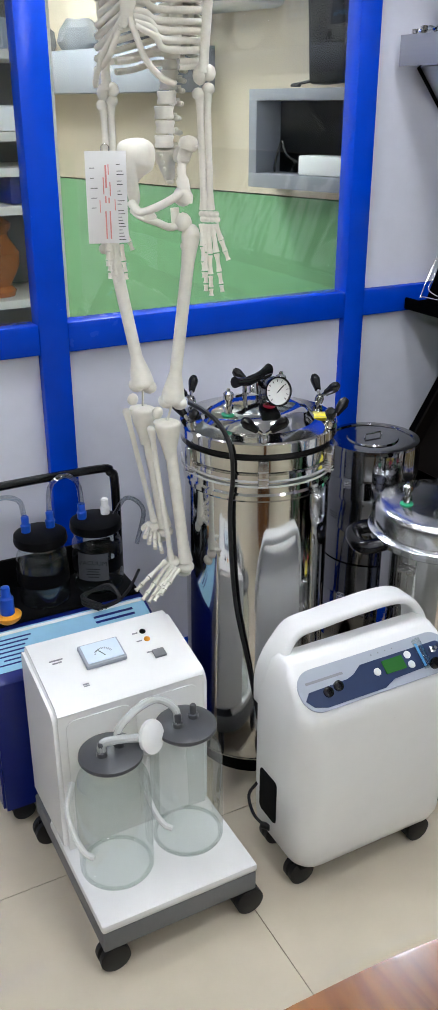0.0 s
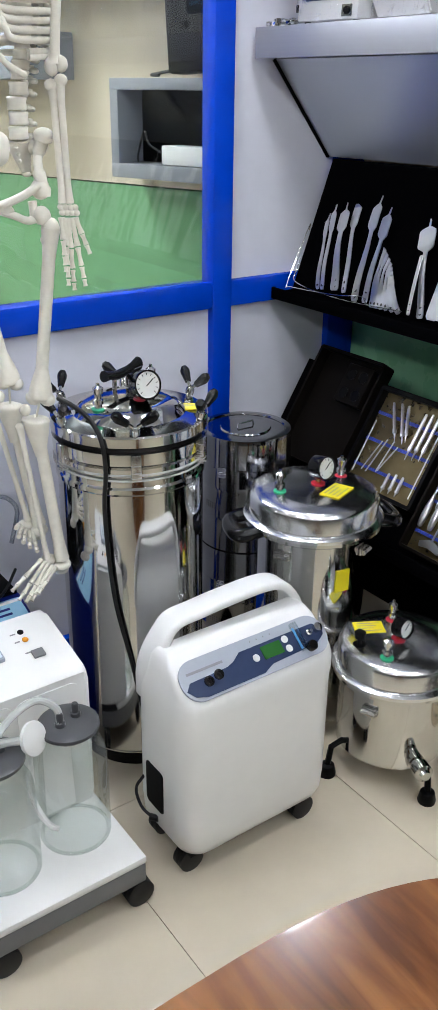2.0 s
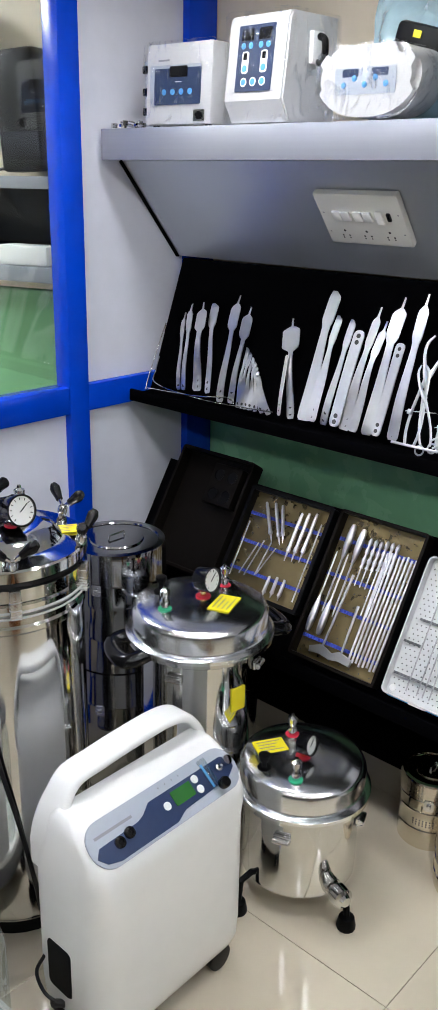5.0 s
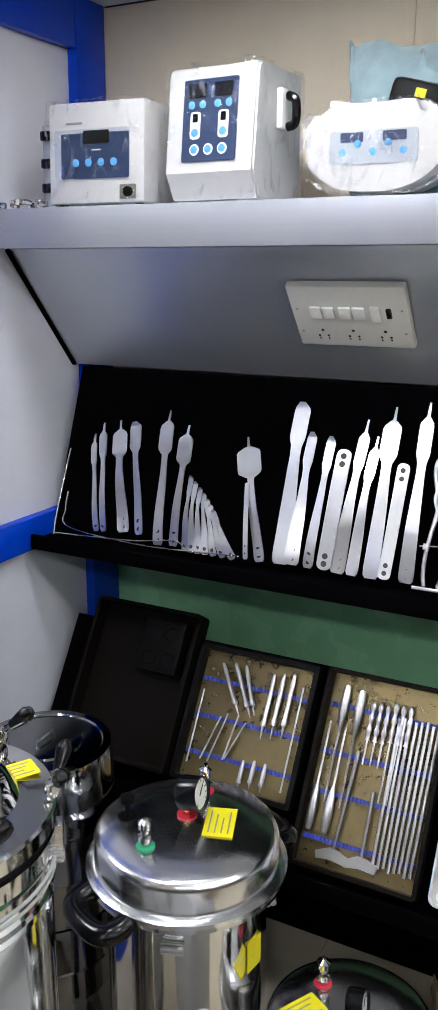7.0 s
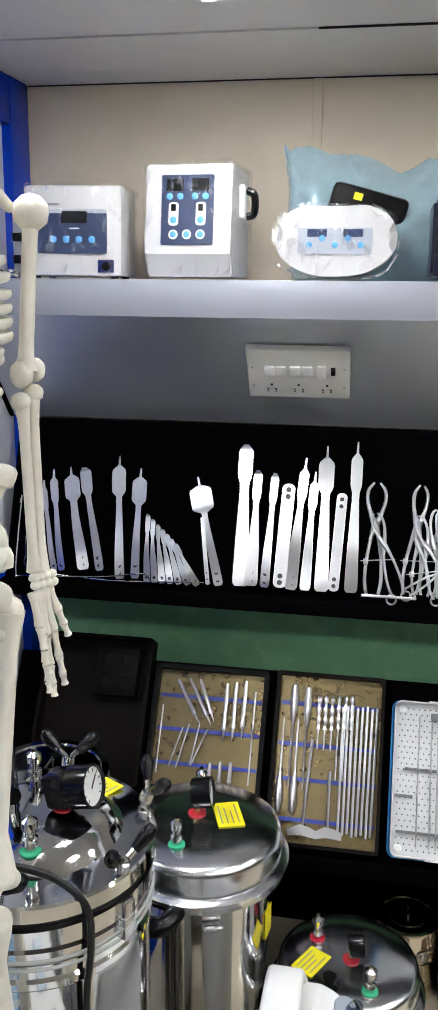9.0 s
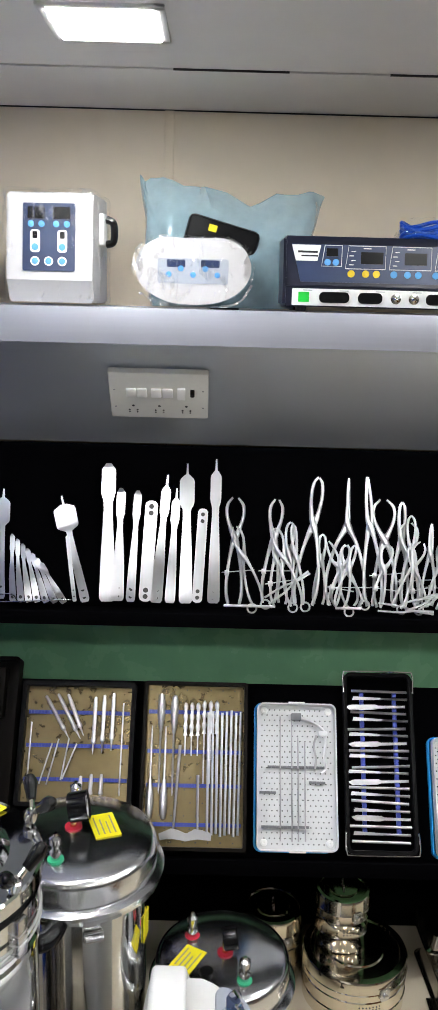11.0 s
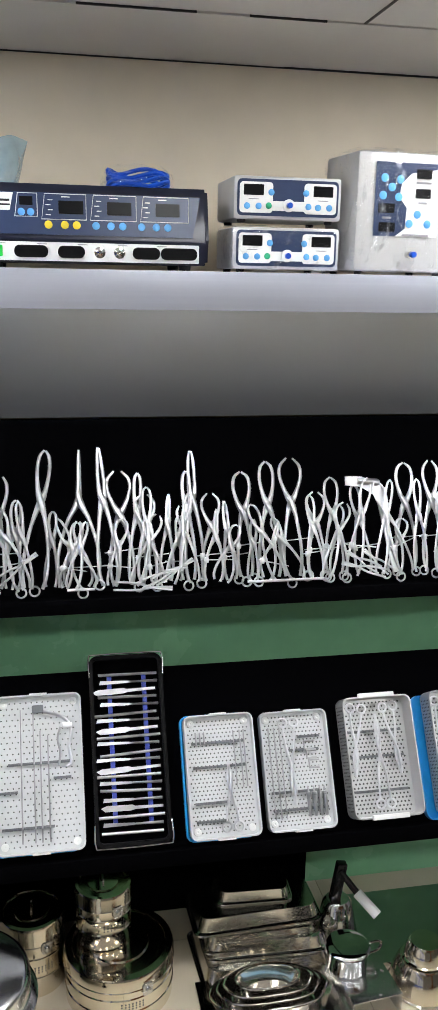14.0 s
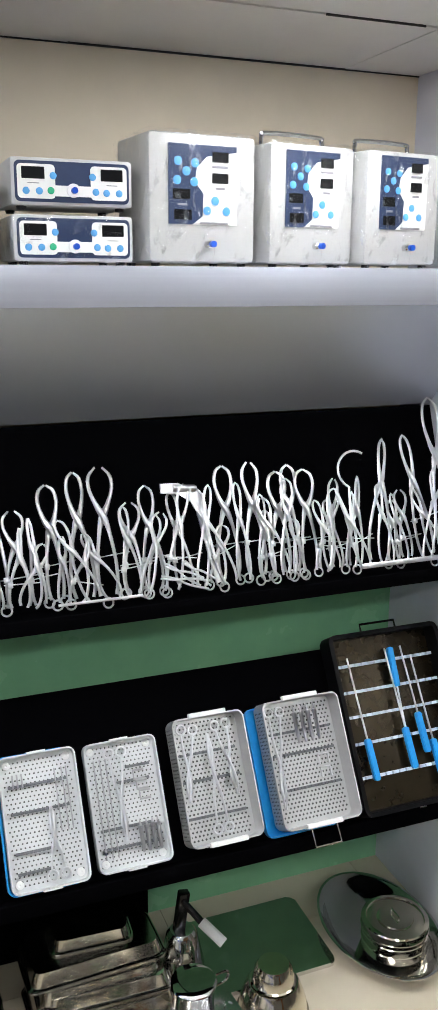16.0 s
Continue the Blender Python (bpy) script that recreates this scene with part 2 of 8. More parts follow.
def wood_material():
    m = bpy.data.materials.new("varnished brown wood")
    m.use_nodes = True
    nt = m.node_tree
    b = nt.nodes["Principled BSDF"]
    tex = nt.nodes.new("ShaderNodeTexCoord")
    mp = nt.nodes.new("ShaderNodeMapping")
    mp.inputs["Scale"].default_value = (14.0, 2.0, 14.0)
    n = nt.nodes.new("ShaderNodeTexNoise")
    n.inputs["Scale"].default_value = 2.2
    n.inputs["Detail"].default_value = 8
    n.inputs["Distortion"].default_value = 0.6
    r = nt.nodes.new("ShaderNodeValToRGB")
    r.color_ramp.elements[0].position, r.color_ramp.elements[0].color = 0.37, (0.085, 0.026, 0.008, 1)
    r.color_ramp.elements[1].position, r.color_ramp.elements[1].color = 0.64, (0.30, 0.118, 0.032, 1)
    nt.links.new(tex.outputs["Object"], mp.inputs["Vector"])
    nt.links.new(mp.outputs[0], n.inputs["Vector"])
    wide = nt.nodes.new("ShaderNodeMapping")
    wide.inputs["Scale"].default_value = (5.5, 0.5, 5.0)
    n2 = nt.nodes.new("ShaderNodeTexNoise")
    n2.inputs["Scale"].default_value, n2.inputs["Detail"].default_value = 1.6, 2
    both = nt.nodes.new("ShaderNodeMath")
    both.operation = "MULTIPLY_ADD"
    both.inputs[1].default_value = 0.45
    part2 = nt.nodes.new("ShaderNodeMath")
    part2.operation = "MULTIPLY"
    part2.inputs[1].default_value = 0.55
    nt.links.new(tex.outputs["Object"], wide.inputs["Vector"])
    nt.links.new(wide.outputs[0], n2.inputs["Vector"])
    nt.links.new(n2.outputs["Fac"], part2.inputs[0])
    nt.links.new(n.outputs["Fac"], both.inputs[0])
    nt.links.new(part2.outputs[0], both.inputs[2])
    nt.links.new(both.outputs[0], r.inputs["Fac"])
    nt.links.new(r.outputs[0], b.inputs["Base Color"])
    b.inputs["Roughness"].default_value = 0.22
    b.inputs["Coat Weight"].default_value = 0.35
    return m


M_WOOD = wood_material()

# ---------------------------------------------------------------- building helpers
TAU = math.tau


def mesh_ob(name, bm, mat, smooth=True, angle=35):
    me = bpy.data.meshes.new(name)
    bmesh.ops.recalc_face_normals(bm, faces=bm.faces)
    bm.to_mesh(me)
    bm.free()
    for m in mat if isinstance(mat, (list, tuple)) else (mat,):
        me.materials.append(m)
    if smooth:
        me.polygons.foreach_set("use_smooth", [True] * len(me.polygons))
        me.set_sharp_from_angle(angle=radians(angle))
    return new(name, me)


def part(name, bm, mat, parent=None, label="", smooth=True, angle=35):
    ob = mesh_ob(name, bm, mat, smooth, angle)
    if parent:
        ob.parent = parent
    if label:
        tagged(ob, label)
    return ob


def thing(name, m, label, category, group="", kind=""):
    e = new(name)
    e.matrix_basis = m
    e.empty_display_size = 0.05
    return tagged(e, label, category, group, kind)


def B():
    return bmesh.new()


def box(bm, x0, x1, y0, y1, z0, z1, bevel=0.0, m=None, mi=0, segs=2):
    vs = [bm.verts.new((x, y, z)) for x in (x0, x1) for y in (y0, y1) for z in (z0, z1)]
    fs = [bm.faces.new([vs[i] for i in q]) for q in ((0, 1, 3, 2), (4, 6, 7, 5), (0, 4, 5, 1), (2, 3, 7, 6), (0, 2, 6, 4), (1, 5, 7, 3))]
    if bevel:
        r = bmesh.ops.bevel(bm, geom=list({e for f in fs for e in f.edges}), offset=bevel, segments=segs, affect="EDGES", profile=0.5)
        fs = list({f for v in r["verts"] for f in v.link_faces} | {f for f in r["faces"]})
        vs = list({v for f in fs for v in f.verts})
    for f in fs:
        if f.is_valid:
            f.material_index = mi
    if m:
        bmesh.ops.transform(bm, matrix=m, verts=vs)
    return vs


def lathe(bm, prof, segs=32, m=None, cap=True, mi=0):
    """Turns a profile of (radius, z) round the z axis."""
    rings = []
    for r, z in prof:
        if r < 1e-5:
            rings.append([bm.verts.new((0, 0, z))])
        else:
            rings.append([bm.verts.new((r * math.cos(TAU * k / segs), r * math.sin(TAU * k / segs), z)) for k in range(segs)])
    fs = []
    for a, b in zip(rings, rings[1:]):
        for k in range(segs):
            q = [a[k % len(a)], a[(k + 1) % len(a)], b[(k + 1) % len(b)], b[k % len(b)]]
            q = [v for i, v in enumerate(q) if v not in q[:i]]
            if len(q) > 2:
                fs.append(bm.faces.new(q))
    if cap:
        for ring in (rings[0], rings[-1]):
            if len(ring) > 2:
                fs.append(bm.faces.new(ring))
    for f in fs:
        f.material_index = mi
    vs = [v for r in rings for v in r]
    if m:
        bmesh.ops.transform(bm, matrix=m, verts=vs)
    return vs


def tube(bm, pts, r, segs=8, closed=False, flat=1.0, mi=0, side=None):
    """A round bar along points. r: one radius or one a point. flat: height over width of the section."""
    pts = [Vector(p) for p in pts]
    n = len(pts)
    rad = r if isinstance(r, (list, tuple)) else [r] * n
    rings, up = [], Vector(side) if side else None
    for i, p in enumerate(pts):
        a = pts[i - 1] if (i or closed) else p
        b = pts[(i + 1) % n] if (i < n - 1 or closed) else p
        d = (b - a).normalized()
        if up is None:
            up = Vector((0, 0, 1)) if abs(d.z) < 0.9 else Vector((1, 0, 0))
        u = d.cross(up)
        if u.length < 1e-6:
            u = d.orthogonal()
        u.normalize()
        w = u.cross(d).normalized()
        if not side:
            up = w
        rings.append([bm.verts.new(p + u * (math.cos(TAU * k / segs) * rad[i]) + w * (math.sin(TAU * k / segs) * rad[i] * flat)) for k in range(segs)])
    for i in range(n if closed else n - 1):
        a, b = rings[i], rings[(i + 1) % n]
        for k in range(segs):
            bm.faces.new((a[k], a[(k + 1) % segs], b[(k + 1) % segs], b[k])).material_index = mi
    if not closed:
        bm.faces.new(rings[0]).material_index = mi
        bm.faces.new(rings[-1]).material_index = mi
    return [v for q in rings for v in q]


def arc(c, r, a0, a1, n=10, plane="xz", ry=None):
    out = []
    for i in range(n + 1):
        a = radians(a0 + (a1 - a0) * i / n)
        u, v = r * math.cos(a), (ry or r) * math.sin(a)
        out.append({"xz": (c[0] + u, c[1], c[2] + v), "xy": (c[0] + u, c[1] + v, c[2]), "yz": (c[0], c[1] + u, c[2] + v)}[plane])
    return out


def spline(pts, n=6):
    """A smooth curve through points."""
    p = [Vector(q) for q in pts]
    p = [p[0] * 2 - p[1]] + p + [p[-1] * 2 - p[-2]]
    out = []
    for i in range(1, len(p) - 2):
        for k in range(n):
            t = k / n
            out.append(0.5 * (2 * p[i] + (p[i + 1] - p[i - 1]) * t + (2 * p[i - 1] - 5 * p[i] + 4 * p[i + 1] - p[i + 2]) * t * t
                              + (3 * p[i] - p[i - 1] - 3 * p[i + 1] + p[i + 2]) * t ** 3))
    return out + [p[-2]]


def plate(bm, outline, thick, m=None, bevel=0.0, mi=0):
    """A flat plate in the xy plane with that outline, thick up along z from 0."""
    lo = [bm.verts.new((x, y, 0)) for x, y in outline]
    hi = [bm.verts.new((x, y, thick)) for x, y in outline]
    fs = [bm.faces.new(lo[::-1]), bm.faces.new(hi)]
    n = len(lo)
    for i in range(n):
        fs.append(bm.faces.new((lo[i], lo[(i + 1) % n], hi[(i + 1) % n], hi[i])))
    for f in fs:
        f.material_index = mi
    vs = lo + hi
    if bevel:
        r = bmesh.ops.bevel(bm, geom=list(fs[1].edges), offset=bevel, segments=2, affect="EDGES")
        vs = list(set(v for v in vs if v.is_valid) | set(r["verts"]))
    if m:
        bmesh.ops.transform(bm, matrix=m, verts=vs)
    return vs


def rrect(w, h, r, n=5, cx=0.0, cy=0.0):
    out = []
    for sx, sy, a in ((1, 1, 0), (-1, 1, 90), (-1, -1, 180), (1, -1, 270)):
        for k in range(n + 1):
            t = radians(a + 90 * k / n)
            out.append((cx + sx * (w / 2 - r) + r * math.cos(t), cy + sy * (h / 2 - r) + r * math.sin(t)))
    return out


def disc(r, n=20, cx=0.0, cy=0.0, ry=None):
    return [(cx + r * math.cos(TAU * k / n), cy + (ry or r) * math.sin(TAU * k / n)) for k in range(n)]


def frame_from(origin, xdir, ydir):
    """A pose with the given x axis and, as near as may be, the given y axis."""
    x = Vector(xdir).normalized()
    z = x.cross(Vector(ydir)).normalized()
    y = z.cross(x)
    m = Matrix((x, y, z)).transposed().to_4x4()
    m.translation = origin
    return m


def structure(name, bm, mat, label, parent=None, smooth=True):
    ob = part(name, bm, mat, parent, label, smooth)
    if not parent:
        tagged(ob, label, kind="structure")
    return ob


# ---------------------------------------------------------------- the room
X0, XW, Y0, YW, ZC = -4.2, 1.31, -3.4, 2.685, 2.2   # wall planes and the ceiling
XF, XJ = 0.868, 0.917                                 # shelf edge, ceiling joint

bm = B()
box(bm, X0 - 0.1, 1.75, Y0 - 0.1, 5.6, -0.12, -0.004)
floor = structure("floor", bm, M_GROUT, "cream polished tile floor with thin beige joints")

bm = B()
box(bm, X0, XJ - 0.004, Y0, YW + 0.02, ZC, ZC + 0.05)
for y0, y1, dz in ((Y0, 0.364, 0.0), (0.3645, 1.03, 0.0012), (1.0305, YW + 0.02, 0.0)):
    box(bm, XJ + 0.004 + dz, XW - 0.003 - dz, y0, y1, ZC - 0.002 + dz, ZC + 0.05)
box(bm, X0 - 0.1, XW + 0.1, Y0 - 0.1, YW + 0.05, ZC + 0.055, ZC + 0.1, mi=1)
for y in (-1.6, -0.4, 0.975):
    box(bm, X0, XJ - 0.003, y - 0.003, y + 0.003, ZC - 0.0015, ZC + 0.01, mi=1)
box(bm, XW - 0.004, XW - 0.001, Y0, YW, ZC - 0.005, ZC + 0.02, mi=1)
for y0, y1, w in ((1.05, 1.2, 0.0022), (1.3, 1.52, 0.003), (1.72, 1.95, 0.002), (0.4, 0.62, 0.0022)):
    box(bm, XJ - w, XJ + w * 0.6, y0, y1, ZC - 0.0035, ZC + 0.01, mi=1)
structure("ceiling", bm, [M_CEIL, M_INK], "off-white panelled false ceiling with thin dark joints")

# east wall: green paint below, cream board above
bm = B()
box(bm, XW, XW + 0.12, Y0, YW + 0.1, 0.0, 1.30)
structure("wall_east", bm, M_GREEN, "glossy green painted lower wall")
bm = B()
box(bm, XW, XW + 0.12, Y0, 1.973, 1.305, ZC + 0.05)
box(bm, XW, XW + 0.12, 1.979, YW + 0.1, 1.305, ZC + 0.05)
box(bm, XW - 0.006, XW + 0.1, 1.966, 1.989, 1.738, ZC - 0.004, 0.002)
structure("wall_east_upper", bm, M_CREAM, "cream board upper wall with a vertical joint")
# unseen walls added to close the room, kept dim for the metal reflections
bm = B()
box(bm, X0 - 0.1, X0, Y0 - 0.1, YW + 0.1, 0, ZC + 0.05)
structure("wall_west", bm, M_DIM, "plain unseen wall behind the walk, grey-brown to darken reflections")
bm = B()
box(bm, X0, XW + 0.1, Y0 - 0.1, Y0, 0, ZC + 0.05)
structure("wall_south", bm, M_DIM, "plain unseen wall behind the walk, grey-brown to darken reflections")

# north partition: blue frame, grey panels, glass
bm = B()
P1, P2, P3 = (-0.162, -0.088), (0.741, 0.808), (1.195, 1.306)
for a, b in (P1, P2, P3, (-1.02, -0.94), (-1.9, -1.82), (-2.78, -2.7)):
    box(bm, a, b, YW, YW + 0.06, 0, ZC, 0.004)
for a, b in ((P1[1], P2[0]), (P2[1], P3[0]), (-0.94, P1[0]), (-1.82, -1.02), (-2.7, -1.9), (X0, -2.78)):
    box(bm, a, b, YW + 0.002, YW + 0.06, 1.008, 1.083, 0.004)
    box(bm, a, b, YW + 0.002, YW + 0.06, 2.09, ZC, 0.004)
    box(bm, a, b, YW + 0.002, YW + 0.06, 0.0, 0.07, 0.004)
structure("wall_north", bm, M_BLUE, "partition frame of glossy blue painted posts and rails")
wall_north = scene.objects["wall_north"]
for a, b in ((P1[1], P2[0]), (P2[1], P3[0]), (-0.94, P1[0]), (-1.82, -1.02), (-2.7, -1.9), (X0, -2.78)):
    bm = B()
    box(bm, a - 0.01, b + 0.01, YW + 0.025, YW + 0.04, 0.06, 1.012)
    part("panel", bm, M_GREY, wall_north, "pale grey laminate panel")
bm = B()
box(bm, P2[1] - 0.01, P3[0] + 0.01, YW + 0.025, YW + 0.04, 1.07, 2.1)
part("panel", bm, M_GREY, wall_north, "pale grey laminate panel")
for a, b in ((P1[1], P2[0]), (-0.94, P1[0]), (-1.82, -1.02), (-2.7, -1.9), (X0, -2.78)):
    bm = B()
    box(bm, a - 0.008, b + 0.008, YW + 0.03, YW + 0.035, 1.075, 2.095)
    g = part("pane", bm, M_PANE, wall_north, "clear window glass")
    g.visible_shadow = False

# ---------------------------------------------------------------- fixed shelving along the east wall
YE = 0.16        # end board of the display run
bm = B()
box(bm, XF + 0.004, XW - 0.002, YE, YW - 0.004, 1.668, 1.736)
structure("shelf", bm, M_GREY, "long grey laminate shelf for electronic units")
bm = B()
box(bm, XF, XF + 0.004, YE, YW - 0.004, 1.663, 1.737, 0.001)
part("edge_strip", bm, M_FASCIA, scene.objects["shelf"], "silver grey edge strip")

# sloping grey panel under the shelf
PA, PB = Vector((0.955, 0, 1.664)), Vector((1.172, 0, 1.410))


def slab(bm, a, b, y0, y1, thick, bevel=0.0, mi=0):
    """A board whose face runs from a to b (in x and z), thick away from the room."""
    d = (b - a).normalized()
    n = Vector((-d.z, 0, d.x)) * thick
    if n.x < 0:
        n = -n
    vs = []
    for y in (y0, y1):
        vs += [bm.verts.new((p.x, y, p.z)) for p in (a, b, b + n, a + n)]
    fs = [bm.faces.new([vs[i] for i in q]) for q in ((0, 1, 2, 3), (7, 6, 5, 4), (0, 4, 5, 1), (1, 5, 6, 2), (2, 6, 7, 3), (3, 7, 4, 0))]
    for f in fs:
        f.material_index = mi
    if bevel:
        bmesh.ops.bevel(bm, geom=list({e for f in fs for e in f.edges}), offset=bevel, segments=2, affect="EDGES")


bm = B()
slab(bm, PA, PB, YE, YW + 0.013, 0.02)
structure("soffit_panel", bm, M_SOFFIT, "sloping grey brushed laminate panel under the shelf")

# black strip drawn for the shadow gap at the panel's end
bm = B()
slab(bm, PA + Vector((-0.003, 0, -0.003)), PB + Vector((-0.003, 0, -0.003)), YW + 0.0135, YW + 0.024, 0.02)
structure("shadow_gap", bm, M_BLACK, "black strip standing in for the shadow gap between panel and partition")

# upper black display board with its ledge
UA, UB = Vector((1.172, 0, 1.405)), Vector((1.035, 0, 1.035))
bm = B()
slab(bm, UB, UA, YE, YW - 0.004, 0.02)
box(bm, 0.955, 1.06, YE, YW - 0.004, 1.02, 1.036, 0.003)
box(bm, 0.952, 0.962, YE, YW - 0.004, 1.016, 1.05, 0.003)
structure("upper_display_board", bm, M_BLACK, "sloping black display board with a ledge")

# lower black display board
LA, LB = Vector((1.121, 0, 0.805)), Vector((0.905, 0, 0.452))
bm = B()
slab(bm, LB, LA, YE, YW - 0.004, 0.02)
box(bm, 0.862, 0.93, YE, YW - 0.004, 0.438, 0.452, 0.003)
box(bm, 0.858, 0.868, YE, YW - 0.004, 0.434, 0.475, 0.003)
structure("lower_display_board", bm, M_BLACK, "sloping black display board for instrument trays")
bm = B()
for y in (0.3, 0.9, 1.5, 2.1, 2.6):
    box(bm, 0.96, XW - 0.002, y - 0.01, y + 0.01, 0.46, 0.49, 0.002)
box(bm, 1.075, XW - 0.002, YE, YW - 0.004, 1.024, 1.036)
structure("board_brackets", bm, M_BLACK, "black boards that carry the displays")
# black sheet added behind the steelware for the deep shade under the boards
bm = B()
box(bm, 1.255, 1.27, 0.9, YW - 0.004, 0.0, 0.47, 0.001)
structure("shade_board", bm, M_BLACK, "black board added to make the space under the displays dark")
# end board of the run
bm = B()
box(bm, 0.87, XW, YE - 0.03, YE - 0.002, 0.0, ZC - 0.002)
structure("end_board", bm, M_GREY, "pale grey laminate end board")

# ---------------------------------------------------------------- the room beyond the glass
QA, QB = Vector((1.16, 2.78, 0)), Vector((0.36, 5.45, 0))
qd = (QB - QA).normalized()
QM = frame_from(QA, qd, (-qd.y, qd.x, 0))      # x along that wall, y towards the room
ql = (QB - QA).length
bm = B()
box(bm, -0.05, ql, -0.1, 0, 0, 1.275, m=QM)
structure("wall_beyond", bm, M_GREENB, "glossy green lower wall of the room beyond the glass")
bm = B()
box(bm, -0.05, ql, -0.1, 0, 1.28, 2.4, m=QM)
structure("wall_beyond_upper", bm, M_CREAM, "cream upper wall of the room beyond the glass")
bm = B()
box(bm, X0, 1.7, 5.3, 5.4, 0, 2.5)
structure("wall_beyond_back", bm, M_CREAM, "cream back wall of the room beyond the glass")
bm = B()
box(bm, X0, 1.7, YW + 0.07, 5.4, 2.4, 2.46)
structure("ceiling_beyond", bm, M_CEIL, "white ceiling of the room beyond the glass")
bm = B()
box(bm, X0 - 0.1, X0, YW + 0.07, 5.4, 0, 2.5)
structure("wall_beyond_west", bm, M_CREAM, "cream side wall of the room beyond the glass")

# ---------------------------------------------------------------- ceiling lamps, one seen and the rest added


def ceiling_lamp(x, y, z=ZC, w=0.17, e=M_LAMP):
    t = thing("ceiling_light", pose(x, y, z), "square surface-mounted white led ceiling light, in view or added as fill, switched on", "ceiling light", "ceiling lights")
    bm = B()
    o = w / 2 + 0.016
    for a in (0, 90, 180, 270):
        box(bm, -o, o, w / 2 - 0.001, o, -0.007, -0.001, 0.002, m=pose(0, 0, 0, 0, 0, a))
    part("frame", bm, M_CEIL, t)
    bm = B()
    box(bm, -w / 2, w / 2, -w / 2, w / 2, -0.009, -0.003)
    part("diffuser", bm, e, t, "glowing white diffuser")
    return t


# only the lamp at y 2.045 is in view; the others are added fill
for ly in (2.045, 0.65, -0.75):
    ceiling_lamp(0.615, ly)
# unseen grid, placed and sized to set the light level of the room
for lx in (0.05, -1.25):
    for ly in (2.3, 1.2, 0.1, -1.0):
        ceiling_lamp(lx, ly, ZC, 0.22)
# unseen lamps added to brighten the room beyond the glass
ceiling_lamp(0.22, 3.85, 2.4, 0.42)
ceiling_lamp(-1.0, 4.4, 2.4, 0.34)
ceiling_lamp(-2.2, 4.2, 2.4, 0.34)

# ---------------------------------------------------------------- sterilisers


def gauge(parent, m, r=0.032, deep=0.035):
    """A round pressure gauge whose dial faces -y."""
    bm = B()
    lathe(bm, [(0, 0), (r, 0), (r * 1.04, 0.004), (r * 1.04, deep), (r * 0.93, deep), (r * 0.93, deep - 0.006), (0, deep - 0.006)], 28, m @ pose(0, 0, 0, 90, 0, 0), cap=False)
    g = part("pressure_gauge", bm, M_BLACKGLOSS, parent, "black round pressure gauge")
    bm = B()
    lathe(bm, [(0, 0), (r * 0.92, 0)], 28, m @ pose(0, -deep + 0.005, 0, 90, 0, 0), cap=False)
    part("dial", bm, M_WHITEM, g, "white dial")
    bm = B()
    for k in range(11):
        a = 225 - 27 * k
        box(bm, r * 0.66, r * 0.82, -0.0008, 0.0008, 0, 0.0006, m=m @ pose(0, -deep + 0.0045, 0, 90, 0, 0) @ pose(0, 0, 0, 0, 0, a))
    box(bm, -0.004, r * 0.6, -0.0012, 0.0012, 0.0006, 0.0014, m=m @ pose(0, -deep + 0.0045, 0, 90, 0, 0) @ pose(0, 0, 0, 0, 0, 40))
    part("needle_and_marks", bm, M_INK, g)
    return g


def valve(parent, m, ring, tall=1.0):
    bm = B()
    lathe(bm, [(0, 0), (0.0165, 0), (0.0165, 0.0025), (0.012, 0.003), (0, 0.0031)], 20, m)
    part("valve_ring", bm, ring, parent)
    bm = B()
    lathe(bm, [(0.009, 0.003), (0.009, 0.012), (0.0125, 0.013), (0.0125, 0.022), (0.008, 0.024), (0.0085, 0.034 * tall), (0.012, 0.036 * tall), (0.0125, 0.048 * tall), (0.005, 0.053 * tall), (0.004, 0.058 * tall), (0, 0.058 * tall)], 16, m)
    part("valve", bm, M_STEEL, parent, "turned chrome valve")


def knob_pair(parent, m, spread=36, long=0.055):
    """A screw clamp with two black grips in a V."""
    bm = B()
    tube(bm, [(0, 0, -0.10), (0, 0, 0.02)], 0.006, 10)
    lathe(bm, [(0.011, -0.002), (0.012, 0.006), (0.011, 0.014), (0.006, 0.016)], 12)
    for s in (-1, 1):
        a = radians(spread) * s
        tube(bm, [(0, 0, 0.012), (math.sin(a) * 0.03, 0, 0.012 + math.cos(a) * 0.03)], 0.0045, 8)
    bmesh.ops.transform(bm, matrix=m, verts=bm.verts)
    c = part("clamp_screw", bm, M_STEEL, parent, "chrome clamp screw")
    for s in (-1, 1):
        bm = B()
        lathe(bm, [(0, 0.022), (0.008, 0.022), (0.009, 0.03), (0.012, long), (0.0125, long + 0.008), (0.008, long + 0.018), (0, long + 0.021)], 14, m @ pose(0, 0, 0.012, 0, spread * s, 0))
        part("grip", bm, M_BLACKGLOSS, c, "black plastic grip")


